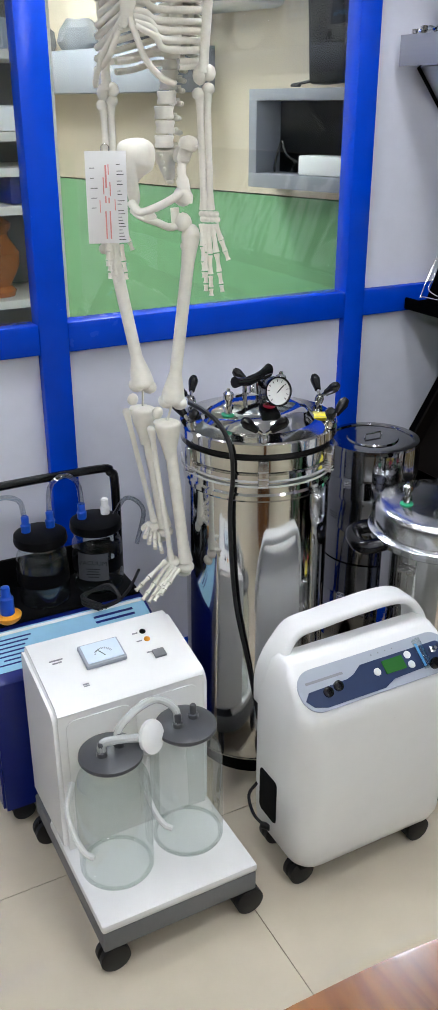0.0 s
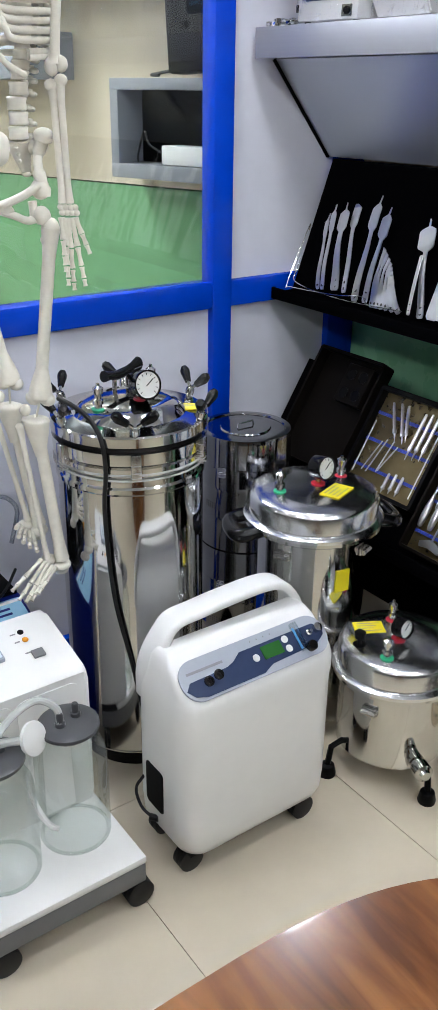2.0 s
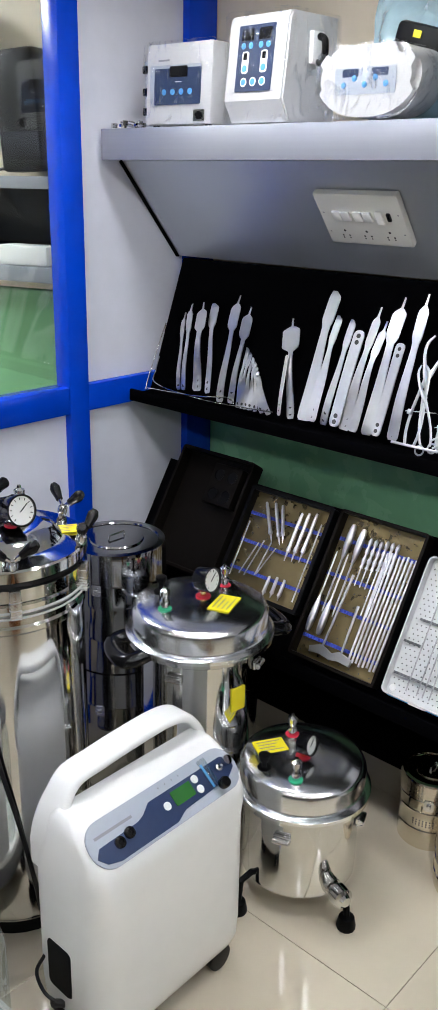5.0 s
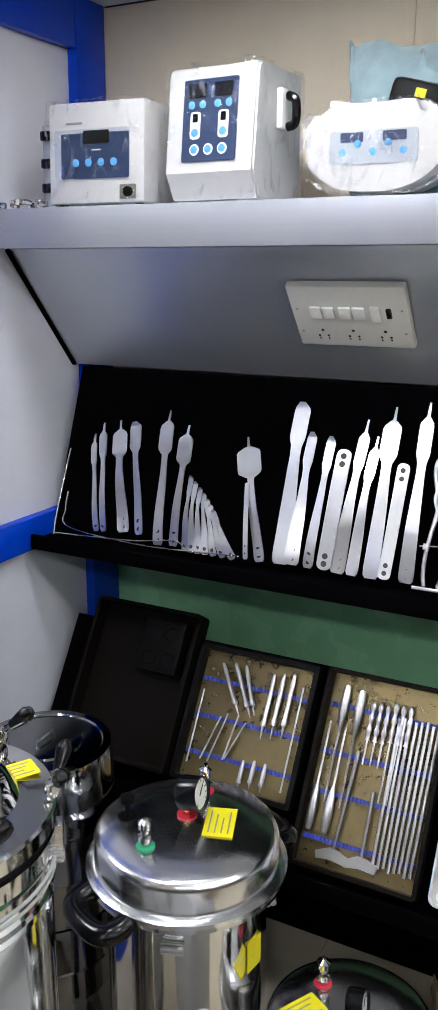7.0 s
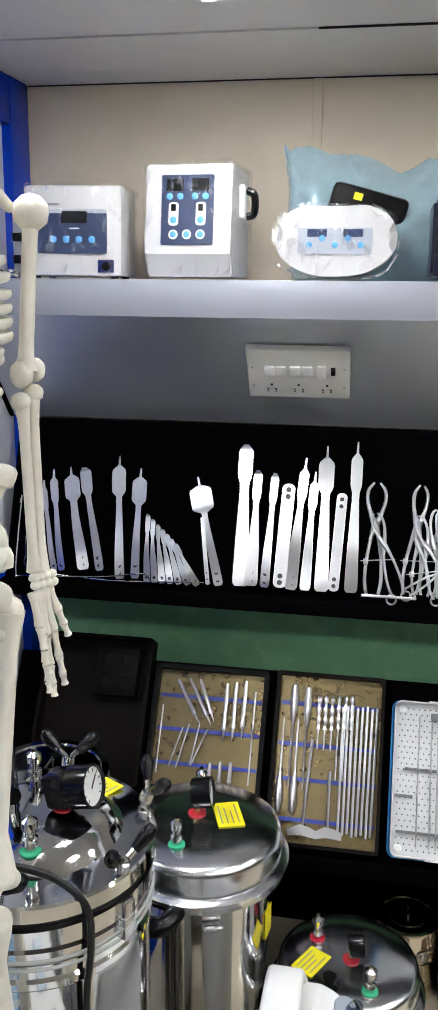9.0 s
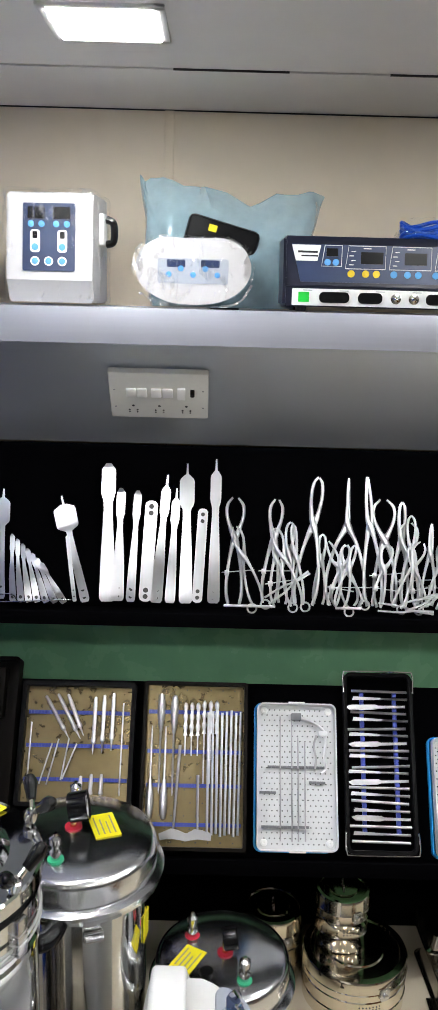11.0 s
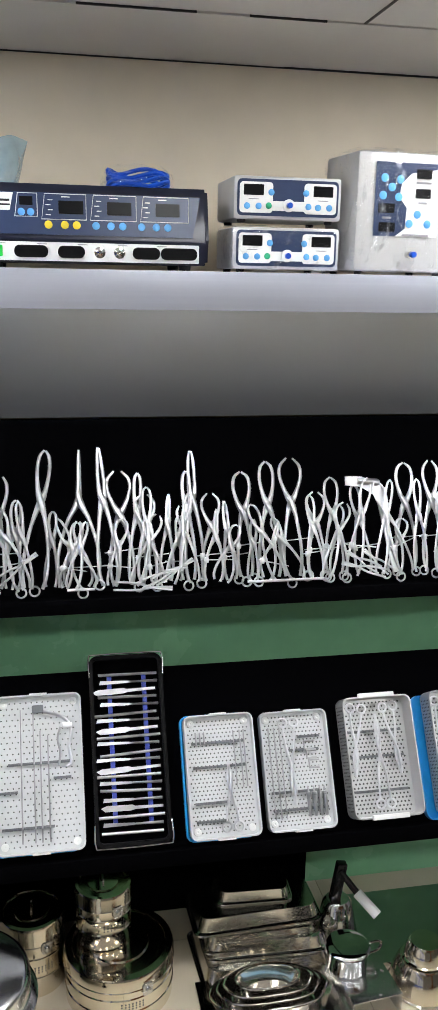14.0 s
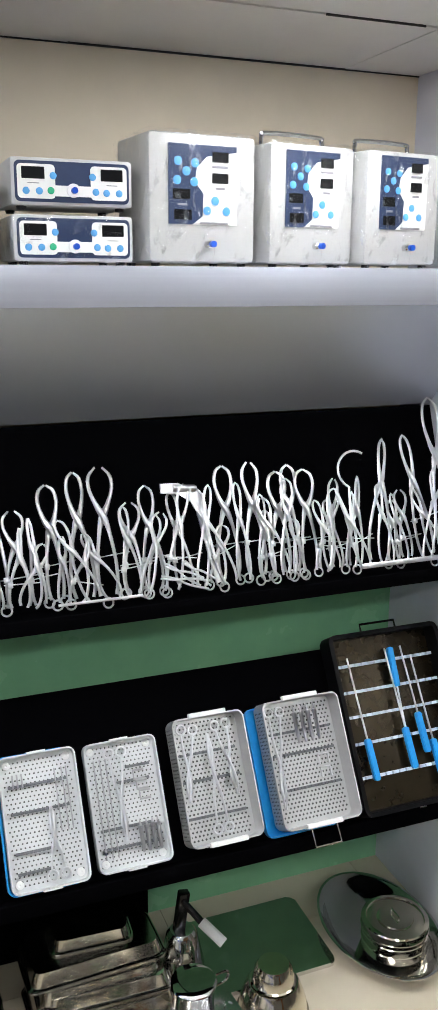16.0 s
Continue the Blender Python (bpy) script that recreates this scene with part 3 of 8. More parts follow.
def sticker(parent, m, w, h, lines=4):
    bm = B()
    box(bm, -w / 2, w / 2, -h / 2, h / 2, 0, 0.0012, m=m)
    s = part("label", bm, M_YELLOW, parent, "yellow paper label with printed lines")
    bm = B()
    for k in range(lines):
        y = h * (0.32 - 0.64 * k / max(1, lines - 1))
        box(bm, -w * 0.38, w * (0.38 - 0.12 * (k % 3)), y - h * 0.025, y + h * 0.025, 0.0012, 0.0016, m=m)
    part("print", bm, M_GREYINK, s)


def big_autoclave():
    t = thing("vertical_autoclave", pose(0.222, 2.285, 0) @ Matrix.Diagonal((0.955, 0.955, 1.035, 1)), "tall polished steel vertical autoclave with a clamped lid, on the floor", "autoclave")
    R = 0.180
    bm = B()
    lathe(bm, [(0, 0.05), (R, 0.05), (R + 0.002, 0.055), (R, 0.06), (R, 0.74), (R + 0.004, 0.745), (R + 0.004, 0.755), (R, 0.76), (R, 0.79), (R + 0.006, 0.793), (R + 0.006, 0.803), (R, 0.806), (R + 0.008, 0.812), (R + 0.009, 0.838), (0, 0.839)], 64, cap=False)
    part("body", bm, M_STEEL, t)
    bm = B()
    lathe(bm, [(0, 0.838), (R - 0.003, 0.839), (R - 0.003, 0.852), (0, 0.852)], 64, cap=False)
    part("gasket", bm, M_RUBBER, t, "black rubber gasket")
    bm = B()
    lathe(bm, [(0, 0.851), (R + 0.009, 0.851), (R + 0.012, 0.854), (R + 0.012, 0.874), (R + 0.009, 0.878), (R - 0.03, 0.880), (0.138, 0.882), (0.128, 0.892), (0.115, 0.903), (0.085, 0.911), (0.04, 0.915), (0, 0.916)], 64, cap=False)
    part("lid", bm, M_STEEL, t, "domed polished steel lid")
    bm = B()
    lathe(bm, [(0, 0.0), (R - 0.02, 0.0), (R - 0.01, 0.05), (0, 0.05)], 32, cap=False)
    part("base", bm, M_BLACKMATT, t, "black base ring")
    for k in range(6):
        a = 60 * k + 4
        knob_pair(t, pose(0, 0, 0, 0, 0, a) @ pose(R + 0.004, 0, 0.885, 0, 24, 0) @ pose(0, 0, 0, 0, 0, 90), 50, 0.046)
    for k in range(6):
        bm = B()
        box(bm, R + 0.001, R + 0.02, -0.012, 0.012, 0.78, 0.84, 0.003, m=pose(0, 0, 0, 0, 0, 60 * k + 4))
        part("clamp_lug", bm, M_STEELB, t)
    gauge(t, pose(0.004, -0.062, 0.952, -14, 0, -12), 0.031, 0.04)
    bm = B()
    box(bm, -0.024, 0.022, -0.002, 0.04, -0.026, 0.026, 0.006, m=pose(0.004, -0.06, 0.952, -14, 0, -12))
    part("gauge_housing", bm, M_BLACKGLOSS, t, "black gauge housing")
    bm = B()
    tube(bm, spline([(0.004, -0.04, 0.912), (0.005, -0.04, 0.925), (0.005, -0.042, 0.94)]), 0.008, 10)
    part("gauge_pipe", bm, M_BRASS, t)
    bm = B()
    lathe(bm, [(0, 0.0), (0.015, 0.0), (0.015, 0.003), (0.009, 0.004)], 20, pose(0.006, -0.042, 0.913))
    part("gauge_ring", bm, M_REDR, t)
    valve(t, pose(-0.098, -0.03, 0.905), M_GREENR)
    valve(t, pose(0.085, 0.035, 0.906), M_GREYPL)
    # lid hand grip: bar with two black ends
    for px, py in ((-0.02, 0.03), (0.03, 0.055)):
        bm = B()
        tube(bm, [(px, py, 0.915), (px, py, 0.957)], 0.006, 10)
        part("grip_post", bm, M_STEEL, t)
    bm = B()
    tube(bm, [(-0.058, 0.012, 0.962), (-0.035, 0.022, 0.958), (-0.012, 0.034, 0.953), (0.03, 0.055, 0.953), (0.05, 0.065, 0.958), (0.076, 0.078, 0.962)], [0.013, 0.009, 0.011, 0.011, 0.009, 0.013], 12)
    part("lid_grip", bm, M_BLACKGLOSS, t, "black lid grip")
    sticker(t, pose(0.128, -0.07, 0.8825, 0, 0, -30), 0.058, 0.045)
    # black power lead over the lid and down the body
    bm = B()
    tube(bm, spline([(-0.175, 0.02, 0.93), (-0.165, -0.03, 0.925), (-0.15, -0.085, 0.905), (-0.148, -0.132, 0.868), (-0.143, -0.136, 0.8), (-0.146, -0.128, 0.7), (-0.136, -0.139, 0.5), (-0.106, -0.162, 0.32), (-0.08, -0.173, 0.16), (-0.07, -0.176, 0.08)]), 0.0055, 8)
    part("power_lead", bm, M_RUBBER, t, "black braided power lead")
    bm = B()
    tube(bm, arc((0, 0, 0.79), R + 0.006, 0, 360, 48, "xy")[:-1], 0.003, 8, closed=True)
    tube(bm, arc((0, 0, 0.778), R + 0.006, 0, 360, 48, "xy")[:-1], 0.0025, 8, closed=True)
    part("plastic_sheath", bm, M_TUBE, t, "clear plastic sheath band")


def pot(name, m, label, R, h, lid_r, z0, gauge_at, handle=True, legs=False):
    """A portable steriliser of polished metal with a flat lid."""
    t = thing(name, m, label, "steriliser", "portable sterilisers")
    bm = B()
    lathe(bm, [(0, z0), (R - 0.012, z0), (R, z0 + 0.012), (R, h - 0.03), (lid_r - 0.008, h - 0.022), (lid_r, h - 0.016), (lid_r, h - 0.006), (0, h - 0.006)], 56, cap=False)
    part("body", bm, M_STEEL, t)
    lr = lid_r * 0.93
    bm = B()
    lathe(bm, [(0, h - 0.007), (lid_r + 0.002, h - 0.007), (lid_r + 0.003, h + 0.002), (lid_r - 0.003, h + 0.006), (lr, h + 0.008), (lr, h + 0.05), (lr - 0.004, h + 0.06), (lr - 0.013, h + 0.066), (lr * 0.6, h + 0.069), (0, h + 0.07)], 56, cap=False)
    part("lid", bm, M_ALU, t, "flat polished aluminium lid")
    top = h + 0.07
    for k in range(4):
        bm = B()
        mm = pose(0, 0, 0, 0, 0, 90 * k + 20)
        box(bm, R + 0.0, R + 0.008, -0.02, 0.02, h - 0.075, h - 0.055, 0.002, m=mm)
        tube(bm, [mm @ Vector((R + 0.012, -0.018, h - 0.065)), mm @ Vector((R + 0.012, 0.018, h - 0.065))], 0.007, 10)
        part("latch", bm, M_STEELB, t)
    return t, top


def medium_pot():
    t, top = pot("pressure_steriliser", pose(0.66, 2.115, 0), "polished aluminium pressure steriliser with gauge and black handles", 0.145, 0.60, 0.178, 0.02, None)
    gauge(t, pose(0.02, 0.02, top + 0.045, -10, 0, 3), 0.03, 0.04)
    bm = B()
    lathe(bm, [(0.009, 0), (0.0185, 0), (0.0185, 0.0025), (0.009, 0.003)], 20, pose(0.022, 0.012, top))
    part("gauge_ring", bm, M_REDR, t)
    valve(t, pose(-0.09, 0.03, top - 0.001), M_GREENR)
    valve(t, pose(0.108, 0.02, top - 0.003), M_REDR)
    bm = B()
    lathe(bm, [(0, 0), (0.0075, 0), (0.0075, 0.03), (0, 0.03)], 12, pose(0.022, 0.012, top))
    part("gauge_stem", bm, M_BRASS, t)
    bm = B()
    lathe(bm, [(0, 0), (0.018, 0), (0.018, 0.003), (0.006, 0.004), (0.006, 0.03), (0.014, 0.032), (0.014, 0.042), (0, 0.044)], 16, pose(-0.03, 0.105, top - 0.003))
    part("vent_cap", bm, M_BLACKMATT, t)
    sticker(t, pose(0.028, -0.052, top + 0.0005, 0, 0, 20), 0.086, 0.054)
    for a in (158, -22):
        bm = B()
        mm = pose(0, 0, 0, 0, 0, a)
        pts = [(0.143, -0.05, 0.59), (0.195, -0.055, 0.58), (0.215, -0.03, 0.575), (0.215, 0.03, 0.575), (0.195, 0.055, 0.58), (0.143, 0.05, 0.59)]
        tube(bm, [mm @ Vector(p) for p in spline(pts)], 0.02, 12, flat=0.9)
        part("handle", bm, M_BLACKGLOSS, t, "black plastic handle")
    bm = B()
    box(bm, -0.02, 0.02, -0.1475, -0.145, 0.44, 0.5, m=pose(0, 0, 0, 0, 0, -8))
    part("side_label", bm, M_YELLOW, t, "yellow paper label")


def small_pot():
    t, top = pot("portable_autoclave", pose(0.685, 1.805, 0), "small polished steel autoclave on black feet with a drain tap", 0.137, 0.305, 0.158, 0.07, None, legs=True)
    gauge(t, pose(-0.01, 0.0, top + 0.035, -10, 0, 3), 0.024, 0.03)
    bm = B()
    lathe(bm, [(0.008, 0), (0.0175, 0), (0.0175, 0.0025), (0.008, 0.003)], 20, pose(-0.008, -0.005, top))
    part("gauge_ring", bm, M_REDR, t)
    valve(t, pose(-0.087, -0.045, top - 0.002), M_GREENR)
    valve(t, pose(0.045, 0.068, top - 0.002), M_REDR)
    bm = B()
    lathe(bm, [(0, 0), (0.007, 0), (0.007, 0.026), (0, 0.026)], 12, pose(-0.008, -0.005, top))
    part("gauge_stem", bm, M_BRASS, t)
    bm = B()
    lathe(bm, [(0, 0), (0.016, 0), (0.016, 0.003), (0.006, 0.004), (0.006, 0.02), (0.013, 0.022), (0.014, 0.036), (0, 0.04)], 16, pose(-0.1, 0.035, top - 0.004))
    part("vent_cap", bm, M_BLACKMATT, t)
    sticker(t, pose(-0.03, 0.075, top - 0.0005, 0, 0, -30), 0.075, 0.05)
    for k, a in enumerate((165, 260, 20)):
        bm = B()
        lathe(bm, [(0, 0), (0.022, 0), (0.023, 0.006), (0.018, 0.03), (0.012, 0.034), (0, 0.034)], 14, pose(0, 0, 0, 0, 0, a) @ pose(0.172, 0, 0))
        tube(bm, [pose(0, 0, 0, 0, 0, a) @ Vector(p) for p in ((0.172, 0, 0.03), (0.165, 0, 0.085), (0.13, 0, 0.1))], 0.008, 8)
        part("leg", bm, M_BLACKMATT, t, "black leg with rubber foot")
    bm = B()
    mm = pose(0, 0, 0, 0, 0, 250) @ pose(0.132, 0, 0.11, 0, 90, 0)
    lathe(bm, [(0, 0), (0.022, 0), (0.022, 0.02), (0.017, 0.022), (0.017, 0.03), (0.024, 0.032), (0.024, 0.058), (0.015, 0.062), (0.012, 0.07), (0, 0.07)], 18, mm)
    part("drain_tap", bm, M_STEEL, t, "knurled steel drain tap")


big_autoclave()
medium_pot()
small_pot()


# ---------------------------------------------------------------- dressing drums


def drum(name, m, R, h, label, mat=M_STEEL, group="dressing drums", clasp=True):
    t = thing(name, m, label, "dressing drum", group)
    bm = B()
    lathe(bm, [(0, 0), (R - 0.004, 0), (R, 0.004), (R, h * 0.28), (R + 0.002, h * 0.3), (R, h * 0.32), (R, h * 0.55), (R + 0.002, h * 0.57), (R, h * 0.59), (R, h * 0.78), (R - 0.002, h * 0.78)], 48)
    part("body", bm, mat, t)
    bm = B()
    L = R + 0.003
    lathe(bm, [(L, h * 0.74), (L + 0.0015, h * 0.745), (L, h * 0.76), (L, h * 0.96), (L - 0.003, h), (L * 0.86, h + 0.001), (L * 0.84, h - 0.003), (L * 0.55, h - 0.003), (L * 0.53, h + 0.001), (L * 0.3, h + 0.002), (0, h + 0.002)], 48, cap=False)
    part("lid", bm, mat, t)
    bm = B()
    tube(bm, [(-R * 0.22, 0, h), (-R * 0.2, 0, h + 0.012), (R * 0.2, 0, h + 0.012), (R * 0.22, 0, h)], 0.0025, 8)
    part("handle", bm, M_STEELB, t)
    if clasp:
        bm = B()
        mm = pose(0, 0, 0, 0, 0, 205)
        plate(bm, rrect(0.026, 0.03, 0.006), 0.003, mm @ frame_from((R + 0.004, 0, h * 0.72), (0, 1, 0), (0, 0, 1)), 0.001)
        lathe(bm, [(0, 0), (0.006, 0), (0.006, 0.006), (0, 0.008)], 12, mm @ frame_from((R + 0.006, 0, h * 0.72), (0, 1, 0), (0, 0, 1)))
        part("clasp", bm, M_STEELB, t)
        bm = B()
        for i in range(7):
            for j in range(3):
                lathe(bm, [(0, 0), (0.0022, 0), (0, 0.0006)], 6, pose(0, 0, 0, 0, 0, 178 + 5 * i / (R / 0.1)) @ frame_from((R + 0.0004, 0, h * 0.38 + 0.007 * j), (0, 1, 0), (0, 0, 1)), cap=False)
        part("perforations", bm, M_HOLE, t)
    return t


# both drums are bright steel; their dark surroundings are in the base colour
drum("dressing_drum", pose(0.69, 2.45, 0.0), 0.126, 0.385, "polished steel dressing drum on the floor, under another, darkened for its reflections", M_SHADEDSTEEL)
drum("dressing_drum", pose(0.69, 2.45, 0.388), 0.128, 0.34, "polished steel dressing drum stacked on another, darkened for its reflections", M_SHADEDSTEEL)

# ---------------------------------------------------------------- oxygen concentrator


def concentrator():
    t = thing("oxygen_concentrator", pose(0.226, 1.855, 0) @ Matrix.Diagonal((0.89, 0.92, 0.905, 1)), "white plastic oxygen concentrator with a grey control panel, on castors", "oxygen concentrator")
    # rounded body: stacked rounded rectangles
    bm = B()
    secs = [(0.072, 0.40, 0.20, 0.05), (0.079, 0.43, 0.222, 0.055), (0.1, 0.452, 0.236, 0.06), (0.15, 0.458, 0.24, 0.06), (0.44, 0.457, 0.239, 0.06)]
    rings = []
    for z, w, d, r in secs:
        rings.append([bm.verts.new((x, y, z)) for x, y in rrect(w, d, r, 6)])
    # the front of the top slopes back as a console
    for z, w, y0, y1, r in ((0.475, 0.456, -0.119, 0.110, 0.05), (0.505, 0.452, -0.117, 0.098, 0.045), (0.525, 0.446, -0.108, 0.088, 0.04), (0.555, 0.438, -0.070, 0.072, 0.03), (0.580, 0.43, -0.038, 0.058, 0.02), (0.596, 0.412, -0.017, 0.046, 0.014), (0.601, 0.40, -0.009, 0.038, 0.01)):
        rings.append([bm.verts.new((x, y, z)) for x, y in rrect(w, y1 - y0, r, 6, 0, (y0 + y1) / 2)])
    n = len(rings[0])
    for a, b in zip(rings, rings[1:]):
        for i in range(n):
            bm.faces.new((a[i], a[(i + 1) % n], b[(i + 1) % n], b[i]))
    bm.faces.new(rings[0][::-1])
    bm.faces.new(rings[-1])
    part("body", bm, M_WHITE, t, angle=50)
    # handle: a smooth arch over the top with a long opening under it
    bm = B()
    path = spline([(-0.212, 0.058, 0.44), (-0.212, 0.058, 0.50), (-0.206, 0.058, 0.55), (-0.186, 0.058, 0.598), (-0.15, 0.058, 0.640), (-0.08, 0.058, 0.648), (0.0, 0.058, 0.654), (0.11, 0.058, 0.656), (0.17, 0.058, 0.640), (0.207, 0.058, 0.595), (0.219, 0.058, 0.54), (0.221, 0.058, 0.48)], 8)
    prev = None
    for i, p in enumerate(path):
        q = path[min(i + 1, len(path) - 1)] - path[max(i - 1, 0)]
        nrm = Vector((-q.z, 0, q.x)).normalized()
        up = max(0.0, min(1.0, (p.z - 0.50) / 0.12))
        ring = []
        for u, v in rrect(0.11 - 0.04 * up, 0.022, 0.0105, 4):
            ring.append(bm.verts.new(p + Vector((0, u, 0)) + nrm * v))
        if prev:
            for k in range(len(ring)):
                bm.faces.new((prev[k], prev[(k + 1) % len(ring)], ring[(k + 1) % len(ring)], ring[k]))
        else:
            bm.faces.new(ring)
        prev = ring
    bm.faces.new(prev)
    part("handle", bm, M_WHITE, t, "white arched carrying handle", angle=50)
    # console
    cm = frame_from((0, -0.072, 0.5575), (1, 0, 0), (0, 0.07, 0.055))
    bm = B()
    plate(bm, rrect(0.425, 0.098, 0.045, 8), 0.004, cm @ pose(0, 0, -0.001), 0.001)
    c = part("control_panel", bm, M_PALEGREY, t, "grey control panel")
    bm = B()
    plate(bm, [(-0.205, -0.016), (-0.19, -0.034), (-0.16, -0.043), (0.0, -0.043), (0.03, -0.03), (0.17, -0.026), (0.2, -0.01), (0.206, 0.012), (0.18, 0.024), (-0.04, 0.024), (-0.065, 0.008), (-0.085, 0.002), (-0.19, 0.0)], 0.002, cm @ pose(0, 0, 0.0032), 0.0004)
    part("panel_film", bm, M_NAVY, c, "slate blue film")
    bm = B()
    plate(bm, rrect(0.058, 0.032, 0.002, 2, 0.045, 0.0), 0.002, cm @ pose(0, 0, 0.0055))
    part("screen", bm, M_LCD, c, "green lcd screen")
    for x, y in ((-0.145, -0.012), (-0.115, -0.006)):
        bm = B()
        lathe(bm, [(0, 0), (0.012, 0), (0.012, 0.006), (0.007, 0.008), (0.006, 0.004), (0, 0.004)], 16, cm @ pose(x, y, 0.005))
        part("switch", bm, M_BLACKGLOSS, c)
    for x, y in ((-0.005, -0.004), (0.09, 0.012), (0.09, -0.012)):
        bm = B()
        lathe(bm, [(0, 0), (0.009, 0), (0.009, 0.002), (0, 0.003)], 16, cm @ pose(x, y, 0.0055))
        part("button", bm, M_WHITEM, c)
    bm = B()
    box(bm, 0.117, 0.133, -0.032, 0.04, 0.005, 0.022, 0.003, m=cm)
    part("flow_tube", bm, M_CLEAR, c, "clear acrylic flow meter")
    bm = B()
    box(bm, 0.122, 0.128, -0.025, 0.03, 0.005, 0.0065, m=cm)
    part("flow_scale", bm, M_BUTTON, c)
    bm = B()
    lathe(bm, [(0, 0), (0.012, 0), (0.013, 0.014), (0.011, 0.018), (0, 0.018)], 16, cm @ pose(0.138, -0.03, 0.018))
    part("flow_knob", bm, M_BLACKGLOSS, c)
    bm = B()
    lathe(bm, [(0, 0), (0.008, 0), (0.008, 0.01), (0.004, 0.012), (0.004, 0.022), (0, 0.022)], 14, cm @ pose(0.158, 0.004, 0.005))
    lathe(bm, [(0, 0), (0.011, 0), (0.011, 0.015), (0, 0.017)], 14, cm @ pose(0.187, 0.008, 0.005))
    part("outlet", bm, M_STEEL, c, "chrome outlet")
    bm = B()
    box(bm, -0.19, -0.09, 0.016, 0.022, 0.0042, 0.0046, m=cm)
    part("print", bm, M_GREYINK, c)
    for k in range(4):
        bm = B()
        lathe(bm, [(0, 0), (0.002, 0), (0, 0.001)], 8, cm @ pose(0.0 + 0.02 * k, 0.037, 0.0045))
        part("indicator", bm, M_GREYINK, c)
    # side vent and lead
    bm = B()
    plate(bm, rrect(0.075, 0.125, 0.012), 0.003, frame_from((-0.2275, 0.02, 0.215), (0, -1, 0), (0, 0, 1)) @ pose(0, 0, 0), 0.001)
    part("air_vent", bm, M_BLACKMATT, t, "black side air vent")
    bm = B()
    tube(bm, spline([(-0.226, 0.075, 0.21), (-0.25, 0.075, 0.18), (-0.25, 0.05, 0.14), (-0.235, 0.02, 0.12)]), 0.004, 8)
    tube(bm, [(-0.24, 0.028, 0.12), (-0.226, 0.012, 0.12)], 0.009, 8)
    part("lead", bm, M_RUBBER, t, "black power lead")
    bm = B()
    box(bm, -0.2, 0.19, -0.09, 0.09, 0.062, 0.073)
    part("base_plate", bm, M_BLACKMATT, t)
    for x, y in ((-0.185, -0.058), (0.16, -0.078), (-0.17, 0.08), (0.16, 0.08)):
        castor(t, x, y, 0.066, 0.034)


def castor(parent, x, y, top, r=0.024):
    bm = B()
    for s in (-1, 1):
        lathe(bm, [(0, -0.009), (r * 0.8, -0.009), (r, -0.006), (r, 0.006), (r * 0.8, 0.009), (0, 0.009)], 22, pose(x, y + s * 0.011, r, 90, 0, 0))
    w = part("castor", bm, M_RUBBER, parent, "black twin-wheel castor")
    bm = B()
    box(bm, x - 0.02, x + 0.02, y - 0.003, y + 0.003, r * 0.7, top - 0.002, 0.001)
    lathe(bm, [(0, 0), (0.014, 0), (0.014, 0.008), (0, 0.008)], 14, pose(x, y, top - 0.008))
    part("fork", bm, M_BLACKMATT, w)


concentrator()

# ---------------------------------------------------------------- suction machine with two glass jars


def jar_mesh(R, h, neck, wall=0.004):
    bm = B()
    out = [(0, 0.002), (R - 0.006, 0), (R, 0.006), (R, h * 0.70), (R * 0.985, h * 0.76), (R * 0.93, h * 0.82), (R * 0.83, h * 0.87), (neck + 0.005, h * 0.905), (neck, h * 0.92), (neck, h * 0.95), (neck, h)]
    lathe(bm, out, 48, cap=False)
    tube(bm, arc((0, 0, h - 0.002), neck, 0, 360, 40, "xy")[:-1], 0.0035, 8, closed=True)
    tube(bm, arc((0, 0, 0.004), R - 0.006, 0, 360, 40, "xy")[:-1], 0.004, 8, closed=True)
    return bm


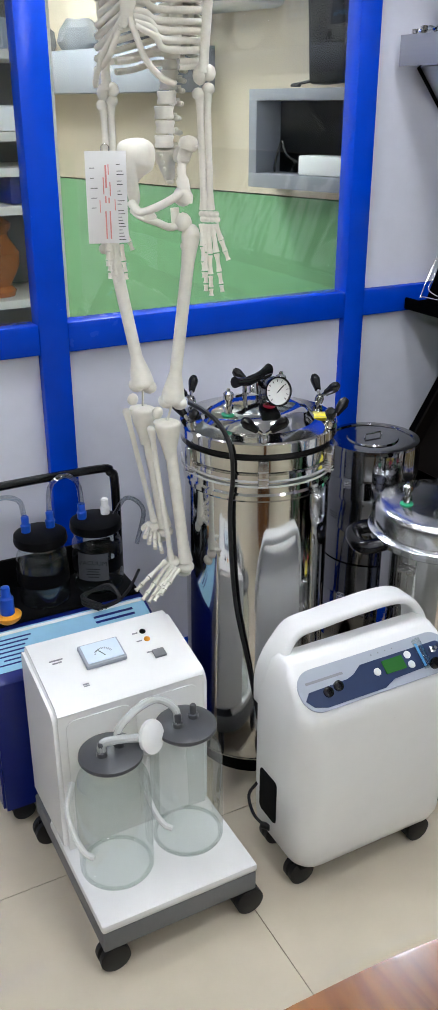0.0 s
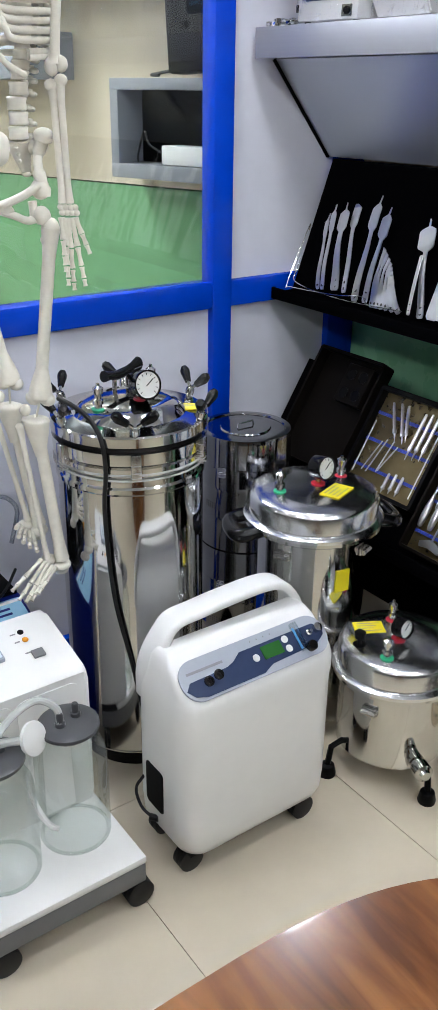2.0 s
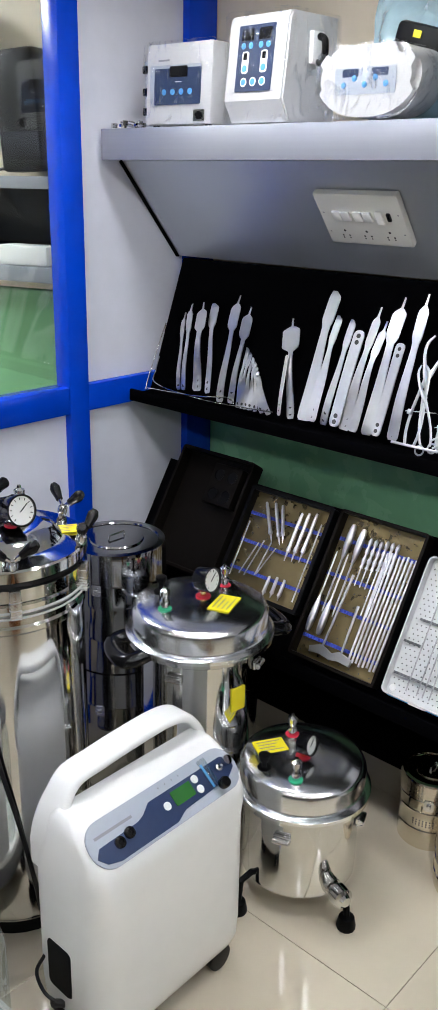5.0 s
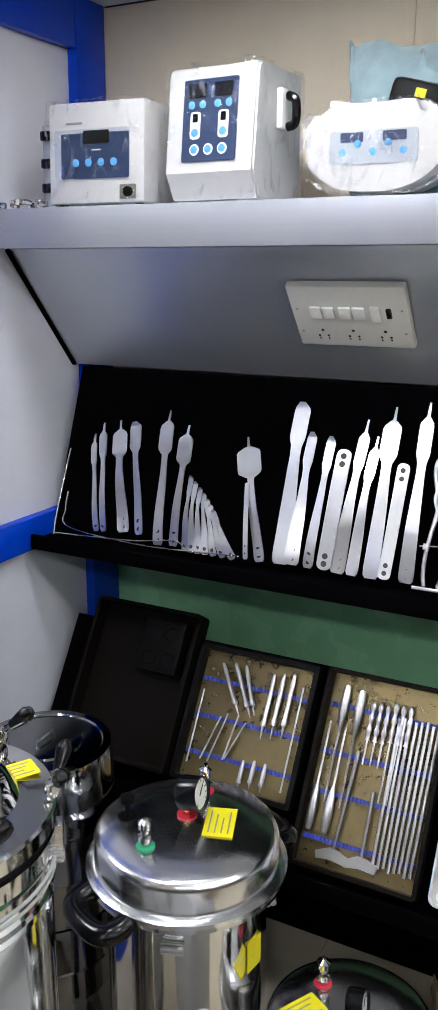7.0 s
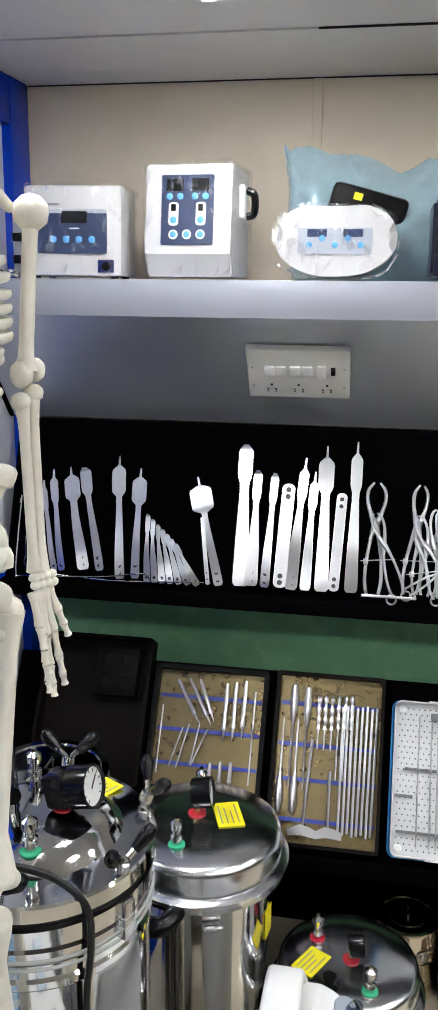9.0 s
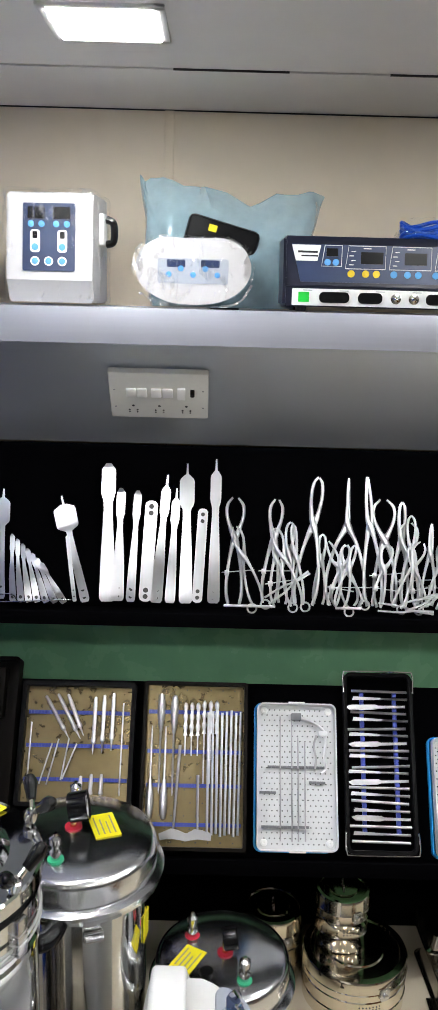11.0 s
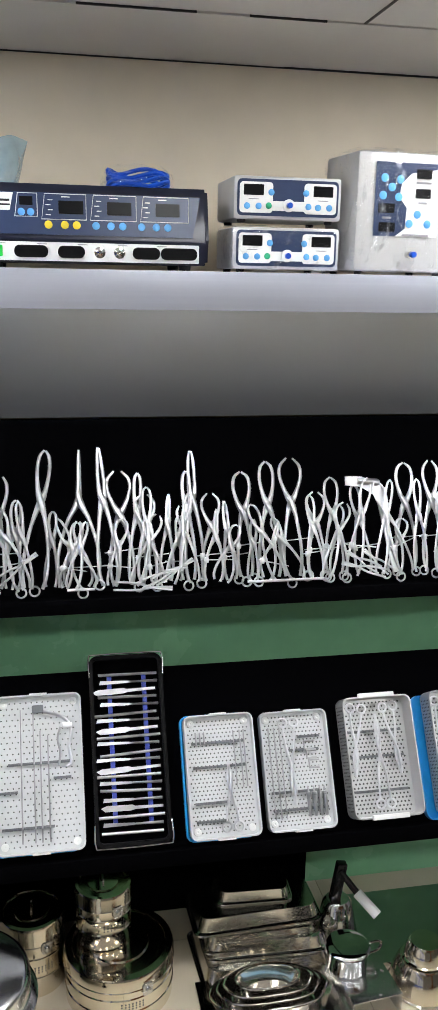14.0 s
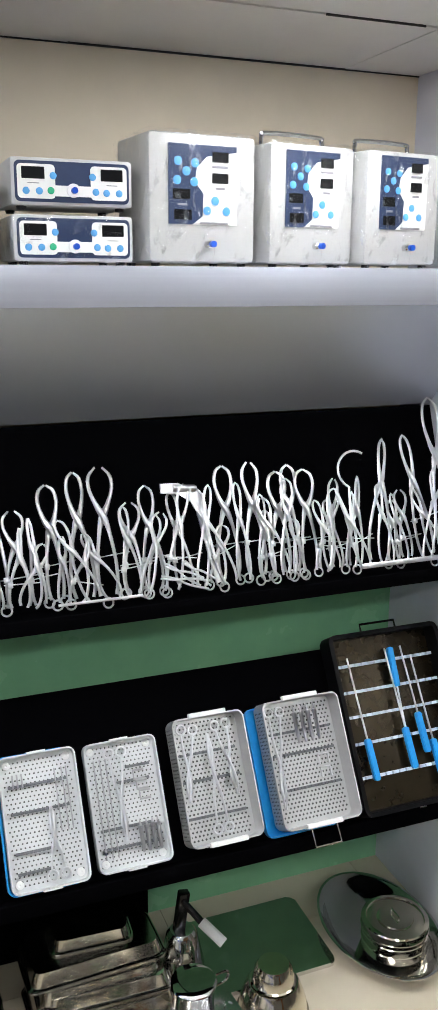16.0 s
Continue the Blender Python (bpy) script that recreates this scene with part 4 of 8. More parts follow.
def suction_machine():
    t = thing("suction_machine", pose(-0.235, 1.95, 0), "white electric suction machine with two glass jars, on castors", "suction machine")
    W = 0.17
    bm = B()
    box(bm, -W, W, -0.18, 0.258, 0.062, 0.112, 0.004)
    part("base", bm, M_GREYPL, t, "mid grey base")
    bm = B()
    box(bm, -W - 0.002, W + 0.002, -0.182, 0.14, 0.112, 0.132, 0.006)
    tray = part("jar_tray", bm, M_WHITE, t, "white jar tray")
    # cabinet with sloping top
    bm = B()
    prof = [(y + 0.055, z) for y, z in ((-0.02, 0.13), (-0.012, 0.45), (-0.014, 0.47), (0.0, 0.482), (0.175, 0.522), (0.19, 0.52), (0.2, 0.505), (0.205, 0.13))]
    lo = [bm.verts.new((-W, y, z)) for y, z in prof]
    hi = [bm.verts.new((W, y, z)) for y, z in prof]
    bm.faces.new(lo)
    bm.faces.new(hi[::-1])
    for i in range(len(prof)):
        bm.faces.new((lo[i], hi[i], hi[(i + 1) % len(prof)], lo[(i + 1) % len(prof)]))
    bmesh.ops.bevel(bm, geom=[e for e in bm.edges if abs(e.verts[0].co.x - e.verts[1].co.x) < 0.01], offset=0.01, segments=3, affect="EDGES")
    part("cabinet", bm, M_WHITE, t, angle=40)
    bm = B()
    for x in (-0.075, 0.075):
        plate(bm, rrect(0.14, 0.31, 0.02, 5, x, 0), 0.002, frame_from((0, 0.0375, 0.30), (1, 0, 0), (0, 0.004, 0.3)) @ pose(0, 0, -0.0005))
    part("recess", bm, M_WHITE, t)
    tm = frame_from((0, 0.1475, 0.5035), (1, 0, 0), (0, 0.175, 0.04))
    bm = B()
    box(bm, -0.045, 0.045, -0.032, 0.032, 0, 0.012, 0.003, m=tm @ pose(-0.02, 0.01, 0))
    g = part("vacuum_gauge", bm, M_PALEGREY, t, "square pale vacuum gauge")
    bm = B()
    box(bm, -0.04, 0.04, -0.027, 0.027, 0.0005, 0.002, m=tm @ pose(-0.02, 0.01, 0.012))
    part("gauge_face", bm, M_PALEBLUE, g)
    bm = B()
    for k in range(13):
        a = radians(20 + 140 * k / 12)
        box(bm, 0.017, 0.021, -0.0006, 0.0006, 0, 0.0005, m=tm @ pose(-0.02, -0.002, 0.0142, 0, 0, math.degrees(a)))
    box(bm, -0.003, 0.016, -0.0008, 0.0008, 0, 0.0006, m=tm @ pose(-0.02, -0.002, 0.0142, 0, 0, 120))
    part("gauge_marks", bm, M_INK, g)
    bm = B()
    box(bm, -0.013, 0.013, -0.011, 0.011, 0, 0.006, 0.001, m=tm @ pose(0.095, -0.03, 0))
    part("rocker_switch", bm, M_GREYPL, t, "grey rocker switch")
    for y, mt in ((0.045, M_BLACKMATT), (0.02, M_ORANGE)):
        bm = B()
        lathe(bm, [(0, 0), (0.007, 0), (0.007, 0.002), (0.004, 0.005), (0, 0.006)], 12, tm @ pose(0.088, y, 0))
        part("indicator", bm, mt, t)
    for x, y, w in ((-0.115, 0.03, 0.03), (-0.115, 0.022, 0.02), (-0.08, -0.055, 0.012), (-0.08, -0.06, 0.012), (0.07, 0.045, 0.012), (0.07, 0.02, 0.012), (0.078, -0.018, 0.014)):
        bm = B()
        box(bm, x - w / 2, x + w / 2, y - 0.0018, y + 0.0018, 0, 0.0005, m=tm)
        part("print", bm, M_GREYINK, t)
    for k, x in enumerate((-0.085, 0.083)):
        bm = jar_mesh(0.076, 0.276, 0.05)
        bmesh.ops.transform(bm, matrix=pose(x, -0.045 + 0.012 * k, 0.133), verts=bm.verts)
        j = part("jar", bm, M_CLEAR, t, "clear glass suction jar", angle=60)
        j.visible_shadow = False
        bm = B()
        lathe(bm, [(0.047, 0.377), (0.047, 0.387), (0.061, 0.389), (0.064, 0.393), (0.063, 0.399), (0.052, 0.403), (0, 0.406)], 32, pose(x, -0.045 + 0.012 * k, 0.0215))
        lid = part("lid", bm, M_LIDGREY, j, "grey rubber lid")
        for s in (-1, 1):
            bm = B()
            lathe(bm, [(0.011, 0), (0.0105, 0.01), (0.0075, 0.012), (0.0075, 0.028), (0.0055, 0.032), (0, 0.032)], 14, pose(x + s * 0.02, -0.045 + 0.012 * k + 0.006 * s, 0.4245))
            part("nozzle", bm, M_LIDGREY, t, "grey hose nozzle")
        # white retaining clip
        bm = B()
        tube(bm, spline([(x - 0.06, 0.03, 0.31), (x - 0.086, -0.01, 0.285), (x - 0.088, -0.05, 0.255), (x - 0.08, -0.085, 0.235), (x - 0.066, -0.1, 0.228)]), 0.006, 8, flat=1.8)
        part("clip", bm, M_WHITE, t, "white retaining strap")
    # filter disc and hoses
    bm = B()
    lathe(bm, [(0, -0.01), (0.02, -0.009), (0.034, -0.004), (0.035, 0.0), (0.034, 0.004), (0.02, 0.009), (0, 0.01)], 26, pose(0.0, -0.05, 0.43, 70, 0, 30))
    part("filter_disc", bm, M_WHITE, t, "white disc filter")
    bm = B()
    tube(bm, spline([(-0.065, -0.04, 0.43), (-0.062, -0.035, 0.46), (-0.02, -0.02, 0.48), (0.03, -0.01, 0.483), (0.06, -0.03, 0.465), (0.063, -0.04, 0.43)]), 0.008, 10)
    tube(bm, spline([(-0.105, -0.05, 0.43), (-0.10, -0.05, 0.452), (-0.06, -0.05, 0.447), (-0.02, -0.05, 0.435)]), 0.009, 10)
    part("hose", bm, M_TUBE, t, "milky silicone hose")
    for x, y in ((-0.146, -0.16), (0.156, -0.163), (-0.156, 0.225), (0.156, 0.225)):
        castor(t, x, y, 0.063, 0.0315)


suction_machine()

# ---------------------------------------------------------------- instruments on the upper board
UM = frame_from((1.02, 0, 1.045), (0, -1, 0), (0.125, 0, 0.34))
LM = frame_from((0.90, 0, 0.462), (0, -1, 0), (0.205, 0, 0.335))


def lean(M, y0, s0, y1, s1, out=0.0):
    """The pose of a thing that leans on a board from its foot (world y, way up the slope) to its tip, and its length."""
    a, b = Vector((-y0, s0, 0)), Vector((-y1, s1, 0))
    d = b - a
    return M @ pose(a.x, a.y, out) @ pose(0, 0, 0, 0, 0, math.degrees(math.atan2(-d.x, d.y))), d.length


def holes(bm, spots, r, z):
    for x, y in spots:
        lathe(bm, [(0, 0), (r, 0), (r, 0.0004), (0, 0.0004)], 12, pose(x, y, z))


def retractor(place, out, w=0.02, head=0.03, spike=True, bend=-0.004, name="bone_lever"):
    m, L = lean(UM, *place, out)
    L *= 1.04
    t = thing(name, m, "satin steel bone lever standing on the black ledge", "surgical instrument", "bone levers")
    bm = B()
    h, n = w / 2, head / 2
    right = [(h * 0.7, 0), (h, 0.006), (h * 1.04, L * 0.05), (h * 0.9, L * 0.3), (min(h, n) * 0.62, L * 0.6), (min(h, n) * 0.66, L * 0.655), (n * 0.92, L * 0.69), (n, L * 0.71), (n, L * 0.855), (n * 0.9, L * 0.875), (n * 0.35, L * 0.905)]
    if spike:
        right += [(0.0028, L * 0.91), (0.0016, L * 0.99)]
    outline = right + [(-x, y) for x, y in reversed(right)]
    vs = plate(bm, outline, 0.0022)
    for k in range(1, 24):
        bmesh.ops.bisect_plane(bm, geom=bm.verts[:] + bm.edges[:] + bm.faces[:], plane_co=(0, L * k / 24, 0), plane_no=(0, 1, 0))
    ph = place[0] * 37.0
    twist = 0.16 * math.sin(ph * 1.7)
    for v in bm.verts:
        u = max(0.0, v.co.y / L - 0.6)
        k = v.co.y / L
        v.co.z += 0.007 * math.sin(3.1 * k + 0.9 * math.sin(ph)) + 0.0025 * math.sin(9 * k + ph) + twist * v.co.x * (1.2 - 2.0 * k) + 5.0 * v.co.x * v.co.x
        if k > 0.86 and not spike:
            v.co.z += 1.1 * L * (k - 0.86) ** 1.3
        v.co.z += bend * 9 * u * u + (0.0 if spike or u < 0.28 else 0.12 * (u - 0.28))
    part("blade", bm, M_TOOL, t)
    for spot in [(0, 0.012), (0, 0.03)] if w > 0.017 else [(0, 0.012)]:
        bm = B()
        k = spot[1] / L
        holes(bm, [spot], min(0.0045, w * 0.26), 0.0024 + 0.007 * math.sin(3.1 * k + 0.9 * math.sin(ph)) + 0.0025 * math.sin(9 * k + ph))
        part("hole", bm, M_HOLE, t)
    return t


def flat_bar(place, out, w=0.022, top_hole=True):
    m, L = lean(UM, *place, out)
    t = thing("bone_plate_bender", m, "flat satin steel bar with drilled holes standing on the black ledge", "surgical instrument", "flat steel bars")
    bm = B()
    plate(bm, rrect(w, L, w * 0.42, 6, 0, L / 2), 0.0035, bevel=0.0006)
    for k in range(1, 16):
        bmesh.ops.bisect_plane(bm, geom=bm.verts[:] + bm.edges[:] + bm.faces[:], plane_co=(0, L * k / 16, 0), plane_no=(0, 1, 0))
    for v in bm.verts:
        v.co.z += 0.004 * math.sin(3.0 * v.co.y / L + place[0] * 9) - 0.004 * math.sin(place[0] * 9)
    part("blade", bm, M_TOOL, t)
    for spot in ([(0, L - 0.014), (0, L - 0.03)] if top_hole else []) + [(0, 0.012), (0, 0.027)]:
        bm = B()
        holes(bm, [spot], w * 0.2, 0.0036 + 0.004 * math.sin(3.0 * spot[1] / L + place[0] * 9) - 0.004 * math.sin(place[0] * 9))
        part("hole", bm, M_HOLE, t)


RETRACTORS = [
    ((2.548, 0.013, 2.596, 0.225), 0.012, 0.014, True), ((2.53, 0.015, 2.57, 0.25), 0.014, 0.018, True), ((2.474, 0.02, 2.527, 0.258), 0.022, 0.036, True),
    ((2.433, 0.02, 2.501, 0.282), 0.017, 0.026, False), ((2.383, 0.004, 2.409, 0.29), 0.018, 0.032, True), ((2.348, 0.007, 2.351, 0.261), 0.017, 0.033, True),
    ((2.148, 0.004, 2.213, 0.249), 0.018, 0.05, True), ((2.095, 0.006, 2.104, 0.358), 0.03, 0.032, False), ((2.07, 0.008, 2.071, 0.294), 0.024, 0.02, False),
    ((2.041, 0.007, 2.03, 0.289), 0.018, 0.018, False), ((1.981, 0.006, 1.961, 0.303), 0.024, 0.022, True), ((1.947, 0.006, 1.938, 0.273), 0.02, 0.02, True),
    ((1.91, 0.006, 1.914, 0.335), 0.026, 0.034, True), ((1.844, 0.008, 1.844, 0.344), 0.024, 0.025, True)]
for i, (p, w, hd, sp) in enumerate(RETRACTORS):
    retractor(p, 0.004 + 0.005 * (i % 3), w * 1.18, hd * 1.05, sp)
for i in range(7):
    retractor((2.318 - 0.021 * i, 0.0, 2.325 - 0.012 * i, 0.17 - 0.012 * i), 0.016 + 0.0035 * i, 0.0155, 0.011, False)
flat_bar((2.006, 0.008, 1.996, 0.248), 0.012, 0.03)
flat_bar((1.883, 0.008, 1.873, 0.231), 0.018, 0.024)
flat_bar((2.17, 0.004, 2.195, 0.16), 0.02, 0.009, False)


def forceps(place, out, wb, wj, kind, rings=False, bar=True, r=0.0034, name="bone_forceps"):
    """Two crossed arms. wb, wj: half the spread of grips and jaws. kind: loop, claw, spike, beak."""
    m, L = lean(UM, *place, out)
    t = thing(name, m, {"loop": "satin steel bone forceps with open loop jaws on the ledge", "claw": "satin steel bone forceps with curved claw jaws", "spike": "satin steel forceps with long pointed jaws",
                        "beak": "satin steel forceps with narrow serrated jaws"}[kind], "surgical instrument", "bone forceps")
    for s in (-1, 1):
        low = [(0.75 * wb, 0.004), (1.0 * wb, 0.12 * L), (0.95 * wb, 0.28 * L), (0.55 * wb, 0.48 * L), (0.12 * wb, 0.6 * L)]
        jaw = {"loop": [(-0.55 * wj, 0.7 * L), (-wj, 0.84 * L), (-0.8 * wj, 0.95 * L), (-0.1 * wj, L)],
               "claw": [(-0.5 * wj, 0.7 * L), (-1.05 * wj, 0.83 * L), (-1.0 * wj, 0.93 * L), (-0.35 * wj, L)],
               "spike": [(-0.3 * wj, 0.68 * L), (-0.35 * wj, 0.8 * L), (-0.2 * wj, 0.92 * L), (-0.1 * wj, L)],
               "beak": [(-0.5 * wj, 0.7 * L), (-0.6 * wj, 0.8 * L), (-0.5 * wj, 0.92 * L), (-0.2 * wj, L)]}[kind]
        pts = spline([(s * x, y, s * 0.0025 + 0.003 * math.sin(3 * y / L)) for x, y in low + jaw], 5)
        n = len(pts)
        rad = [r * (0.98 + 1.0 * math.exp(-((i / n - 0.52) / 0.1) ** 2) - (0.45 if i / n > 0.85 else 0.0) * (i / n - 0.85) / 0.15) for i in range(n)]
        bm = B()
        tube(bm, pts, rad, 6, flat=0.62, side=(0, 0, 1))
        if rings:
            tube(bm, arc((s * (0.75 * wb + 0.005), -0.001, s * 0.0025), 0.0105, 0, 360, 16, "xy")[:-1], 0.0022, 6, closed=True)
        part("arm", bm, M_TOOL, t)
    bm = B()
    lathe(bm, [(0, -0.006), (r * 1.35, -0.006), (r * 1.35, 0.006), (0, 0.0065)], 10, pose(0, 0.615 * L, 0))
    part("pivot_screw", bm, M_TOOL, t)
    if bar:
        bm = B()
        tube(bm, [(-wb - 0.012, 0.3 * L, 0.005), (wb + 0.03, 0.33 * L, 0.005)], 0.0013, 6)
        box(bm, -wb - 0.005, -wb + 0.006, 0.295 * L - 0.005, 0.295 * L + 0.007, 0.0, 0.009, 0.001)
        part("locking_bar", bm, M_TOOL, t)
    return t


FORCEPS_A = [
    ((1.796, 0.004, 1.796, 0.262), 0.018, 0.019, "claw", 1), ((1.714, 0.01, 1.696, 0.259), 0.018, 0.014, "claw", 1), ((1.677, 0.008, 1.663, 0.205), 0.017, 0.01, "loop", 0),
    ((1.632, 0.006, 1.598, 0.313), 0.026, 0.013, "loop", 0), ((1.595, 0.008, 1.585, 0.179), 0.013, 0.008, "loop", 0), ((1.534, 0.004, 1.524, 0.315), 0.045, 0.005, "spike", 0),
    ((1.535, 0.006, 1.531, 0.154), 0.03, 0.009, "claw", 1), ((1.466, 0.006, 1.482, 0.317), 0.02, 0.018, "spike", 0), ((1.435, 0.004, 1.439, 0.266), 0.026, 0.024, "claw", 1),
    ((1.404, 0.006, 1.395, 0.26), 0.018, 0.008, "loop", 0), ((1.381, 0.008, 1.382, 0.21), 0.02, 0.02, "claw", 1), ((1.341, 0.01, 1.328, 0.208), 0.014, 0.006, "beak", 0)]
FORCEPS_B = [
    ((1.318, 0.01, 1.302, 0.161), 0.015, 0.007, "claw", 1), ((1.272, 0.006, 1.272, 0.308), 0.02, 0.012, "beak", 0), ((1.232, 0.006, 1.232, 0.208), 0.024, 0.019, "claw", 1),
    ((1.29, 0.01, 1.287, 0.26), 0.016, 0.009, "loop", 0), ((1.153, 0.012, 1.155, 0.258), 0.016, 0.02, "loop", 2), ((1.096, 0.008, 1.096, 0.28), 0.024, 0.017, "loop", 0),
    ((1.045, 0.008, 1.04, 0.286), 0.02, 0.024, "claw", 1), ((0.991, 0.012, 0.984, 0.204), 0.018, 0.02, "claw", 2), ((0.94, 0.008, 0.939, 0.24), 0.02, 0.017, "loop", 2),
    ((0.766, 0.012, 0.756, 0.27), 0.024, 0.021, "loop", 2), ((0.702, 0.012, 0.692, 0.273), 0.022, 0.018, "claw", 2), ((0.645, 0.01, 0.631, 0.246), 0.021, 0.022, "loop", 2)]
FORCEPS_C = [
    ((0.61, 0.01, 0.59, 0.262), 0.02, 0.019, "loop", 1), ((0.565, 0.008, 0.555, 0.248), 0.017, 0.024, "loop", 2), ((0.531, 0.008, 0.48, 0.219), 0.016, 0.012, "claw", 1),
    ((0.50, 0.01, 0.512, 0.17), 0.014, 0.012, "loop", 1), ((0.445, 0.006, 0.409, 0.222), 0.016, 0.01, "beak", 1), ((0.385, 0.012, 0.332, 0.307), 0.026, 0.01, "loop", 0),
    ((0.25, 0.012, 0.278, 0.312), 0.02, 0.014, "loop", 1), ((0.203, 0.012, 0.195, 0.40), 0.018, 0.024, "loop", 0), ((0.30, 0.012, 0.30, 0.18), 0.014, 0.016, "claw", 1),
    ((0.87, 0.006, 0.885, 0.22), 0.018, 0.012, "loop", 1), ((1.19, 0.006, 1.20, 0.19), 0.013, 0.008, "beak", 1), ((0.68, 0.006, 0.67, 0.16), 0.014, 0.012, "loop", 1)]
for i, (p, wb, wj, kd, fl) in enumerate(FORCEPS_A + FORCEPS_B + FORCEPS_C):
    forceps(p, 0.006 + 0.007 * (i % 4), wb, wj, kd, fl == 2, fl > 0, 0.0040 if p[3] > 0.24 else 0.0033)

mix = random.Random(11)
for i in range(40):
    y = 1.74 - 1.5 * i / 39 + mix.uniform(-0.02, 0.02)
    ln = mix.uniform(0.13, 0.235)
    forceps((y, 0.004, y + mix.uniform(-0.07, 0.07), ln), 0.034 + 0.006 * (i % 3), mix.uniform(0.011, 0.02), mix.uniform(0.006, 0.016), mix.choice(("loop", "claw", "beak", "loop")), i % 3 == 0, i % 3 == 1, 0.0031)

# bent drill guide
m, L = lean(UM, 0.80, 0.01, 0.835, 0.21, 0.03)
t = thing("angled_clamp", m, "satin steel angled clamp with a bent head", "surgical instrument")
bm = B()
plate(bm, [(-0.008, 0), (0.008, 0), (0.011, L * 0.75), (0.02, L * 0.98), (-0.03, L * 1.16), (-0.07, L * 1.2), (-0.074, L * 1.1), (-0.035, L * 1.04), (-0.006, L * 0.9)], 0.006, bevel=0.001)
part("body", bm, M_TOOL, t)
bm = B()
lathe(bm, [(0, 0), (0.009, 0), (0.009, 0.05), (0.006, 0.055), (0, 0.055)], 12, pose(-0.045, L * 1.12, 0.004, 90, 0, 75))
part("screw", bm, M_TOOL, t)
# large open ring
m, L = lean(UM, 0.44, 0.02, 0.43, 0.2, 0.034)
t = thing("ring_forceps", m, "satin steel ring guide with an open arc", "surgical instrument")
bm = B()
tube(bm, arc((0, 0.215, 0), 0.045, 60, 245, 18, "xy") + [(-0.02, 0.15, 0), (-0.012, 0.08, 0), (-0.01, 0, 0)], 0.003, 6, flat=0.7)
part("arm", bm, M_TOOL, t)
# loose small instruments lying on the ledge
for i, (y, ang, ln) in enumerate(((1.40, 70, 0.11), (1.37, 62, 0.1), (0.845, -60, 0.09), (0.83, -75, 0.11), (0.82, -50, 0.08), (1.72, 55, 0.12), (1.46, 95, 0.13))):
    t = thing("loose_forceps", UM @ pose(-y, 0.008 + 0.004 * (i % 3), 0.048) @ pose(0, 0, 0, 0, 0, -ang), "small satin steel clamp lying on the ledge", "surgical instrument", "loose clamps")
    for s in (-1, 1):
        bm = B()
        tube(bm, spline([(s * 0.009, 0, 0), (s * 0.007, ln * 0.4, 0), (-s * 0.001, ln * 0.7, 0), (-s * 0.003, ln, 0)], 4), 0.0026, 6)
        part("arm", bm, M_TOOL, t)
# wire racks on the ledge
t = thing("wire_rack", UM, "bent chrome wire rack on the black ledge", "wire rack", "wire racks")
bm = B()
tube(bm, spline([(-2.645, 0.17, 0.02), (-2.638, 0.185, 0.03), (-2.632, 0.10, 0.045), (-2.622, 0.0, 0.06), (-2.60, -0.004, 0.062), (-2.42, 0.004, 0.062), (-2.32, 0.018, 0.06), (-2.30, 0.006, 0.05)], 6), 0.0016, 6)
part("front_wire", bm, M_STEEL, t)
bm = B()
tube(bm, spline([(-2.61, 0.09, 0.05), (-2.605, 0.05, 0.055), (-2.585, 0.012, 0.058), (-2.4, -0.002, 0.05), (-2.175, 0.008, 0.045)], 6), 0.0016, 6)
part("lower_wire", bm, M_STEEL, t)
for ya, yb in ((1.82, 1.70), (1.56, 1.50), (1.16, 0.98), (0.45, 0.24)):
    t = thing("ledge_rail", UM, "flat chrome rail lying on the black ledge", "wire rack", "ledge rails")
    bm = B()
    box(bm, -ya, -yb, 0.0, 0.006 if ya > 0.5 else 0.012, 0.046, 0.05, 0.001)
    part("bar", bm, M_TOOL, t)

# ---------------------------------------------------------------- trays on the lower board


def tray(name, y0, y1, s0, s1, deep, label, mat, rim=0.0, floor_mat=None, r=0.016, tilt=0.0, base=0.0, group="instrument trays"):
    """An open tray on the lower board; local x to the right, y up the slope, z out into the room; the origin at its middle."""
    t = thing(name, LM @ pose(-(y0 + y1) / 2, (s0 + s1) / 2, base) @ pose(0, 0, 0, 0, 0, tilt), label, "instrument tray", group)
    w, h = y0 - y1, s1 - s0
    th = 0.003
    bm = B()
    o, i_ = rrect(w, h, r, 5), rrect(w - 2 * th - 2 * rim, h - 2 * th - 2 * rim, max(0.003, r - th - rim), 5)
    ring = lambda pts, z: [bm.verts.new((x, y, z)) for x, y in pts]  # noqa: E731
    seq = [ring(o, 0), ring(o, deep), ring(i_, deep), ring(i_, 0.004)]
    n = len(o)
    for a, b in zip(seq, seq[1:]):
        for k in range(n):
            bm.faces.new((a[k], a[(k + 1) % n], b[(k + 1) % n], b[k]))
    bm.faces.new(seq[0][::-1])
    if floor_mat is None:
        bm.faces.new(seq[-1])
    part("shell", bm, mat, t)
    if floor_mat:
        bm = B()
        plate(bm, i_, 0.003, pose(0, 0, 0.002))
        part("tray_floor", bm, floor_mat, t)
    return t, w, h


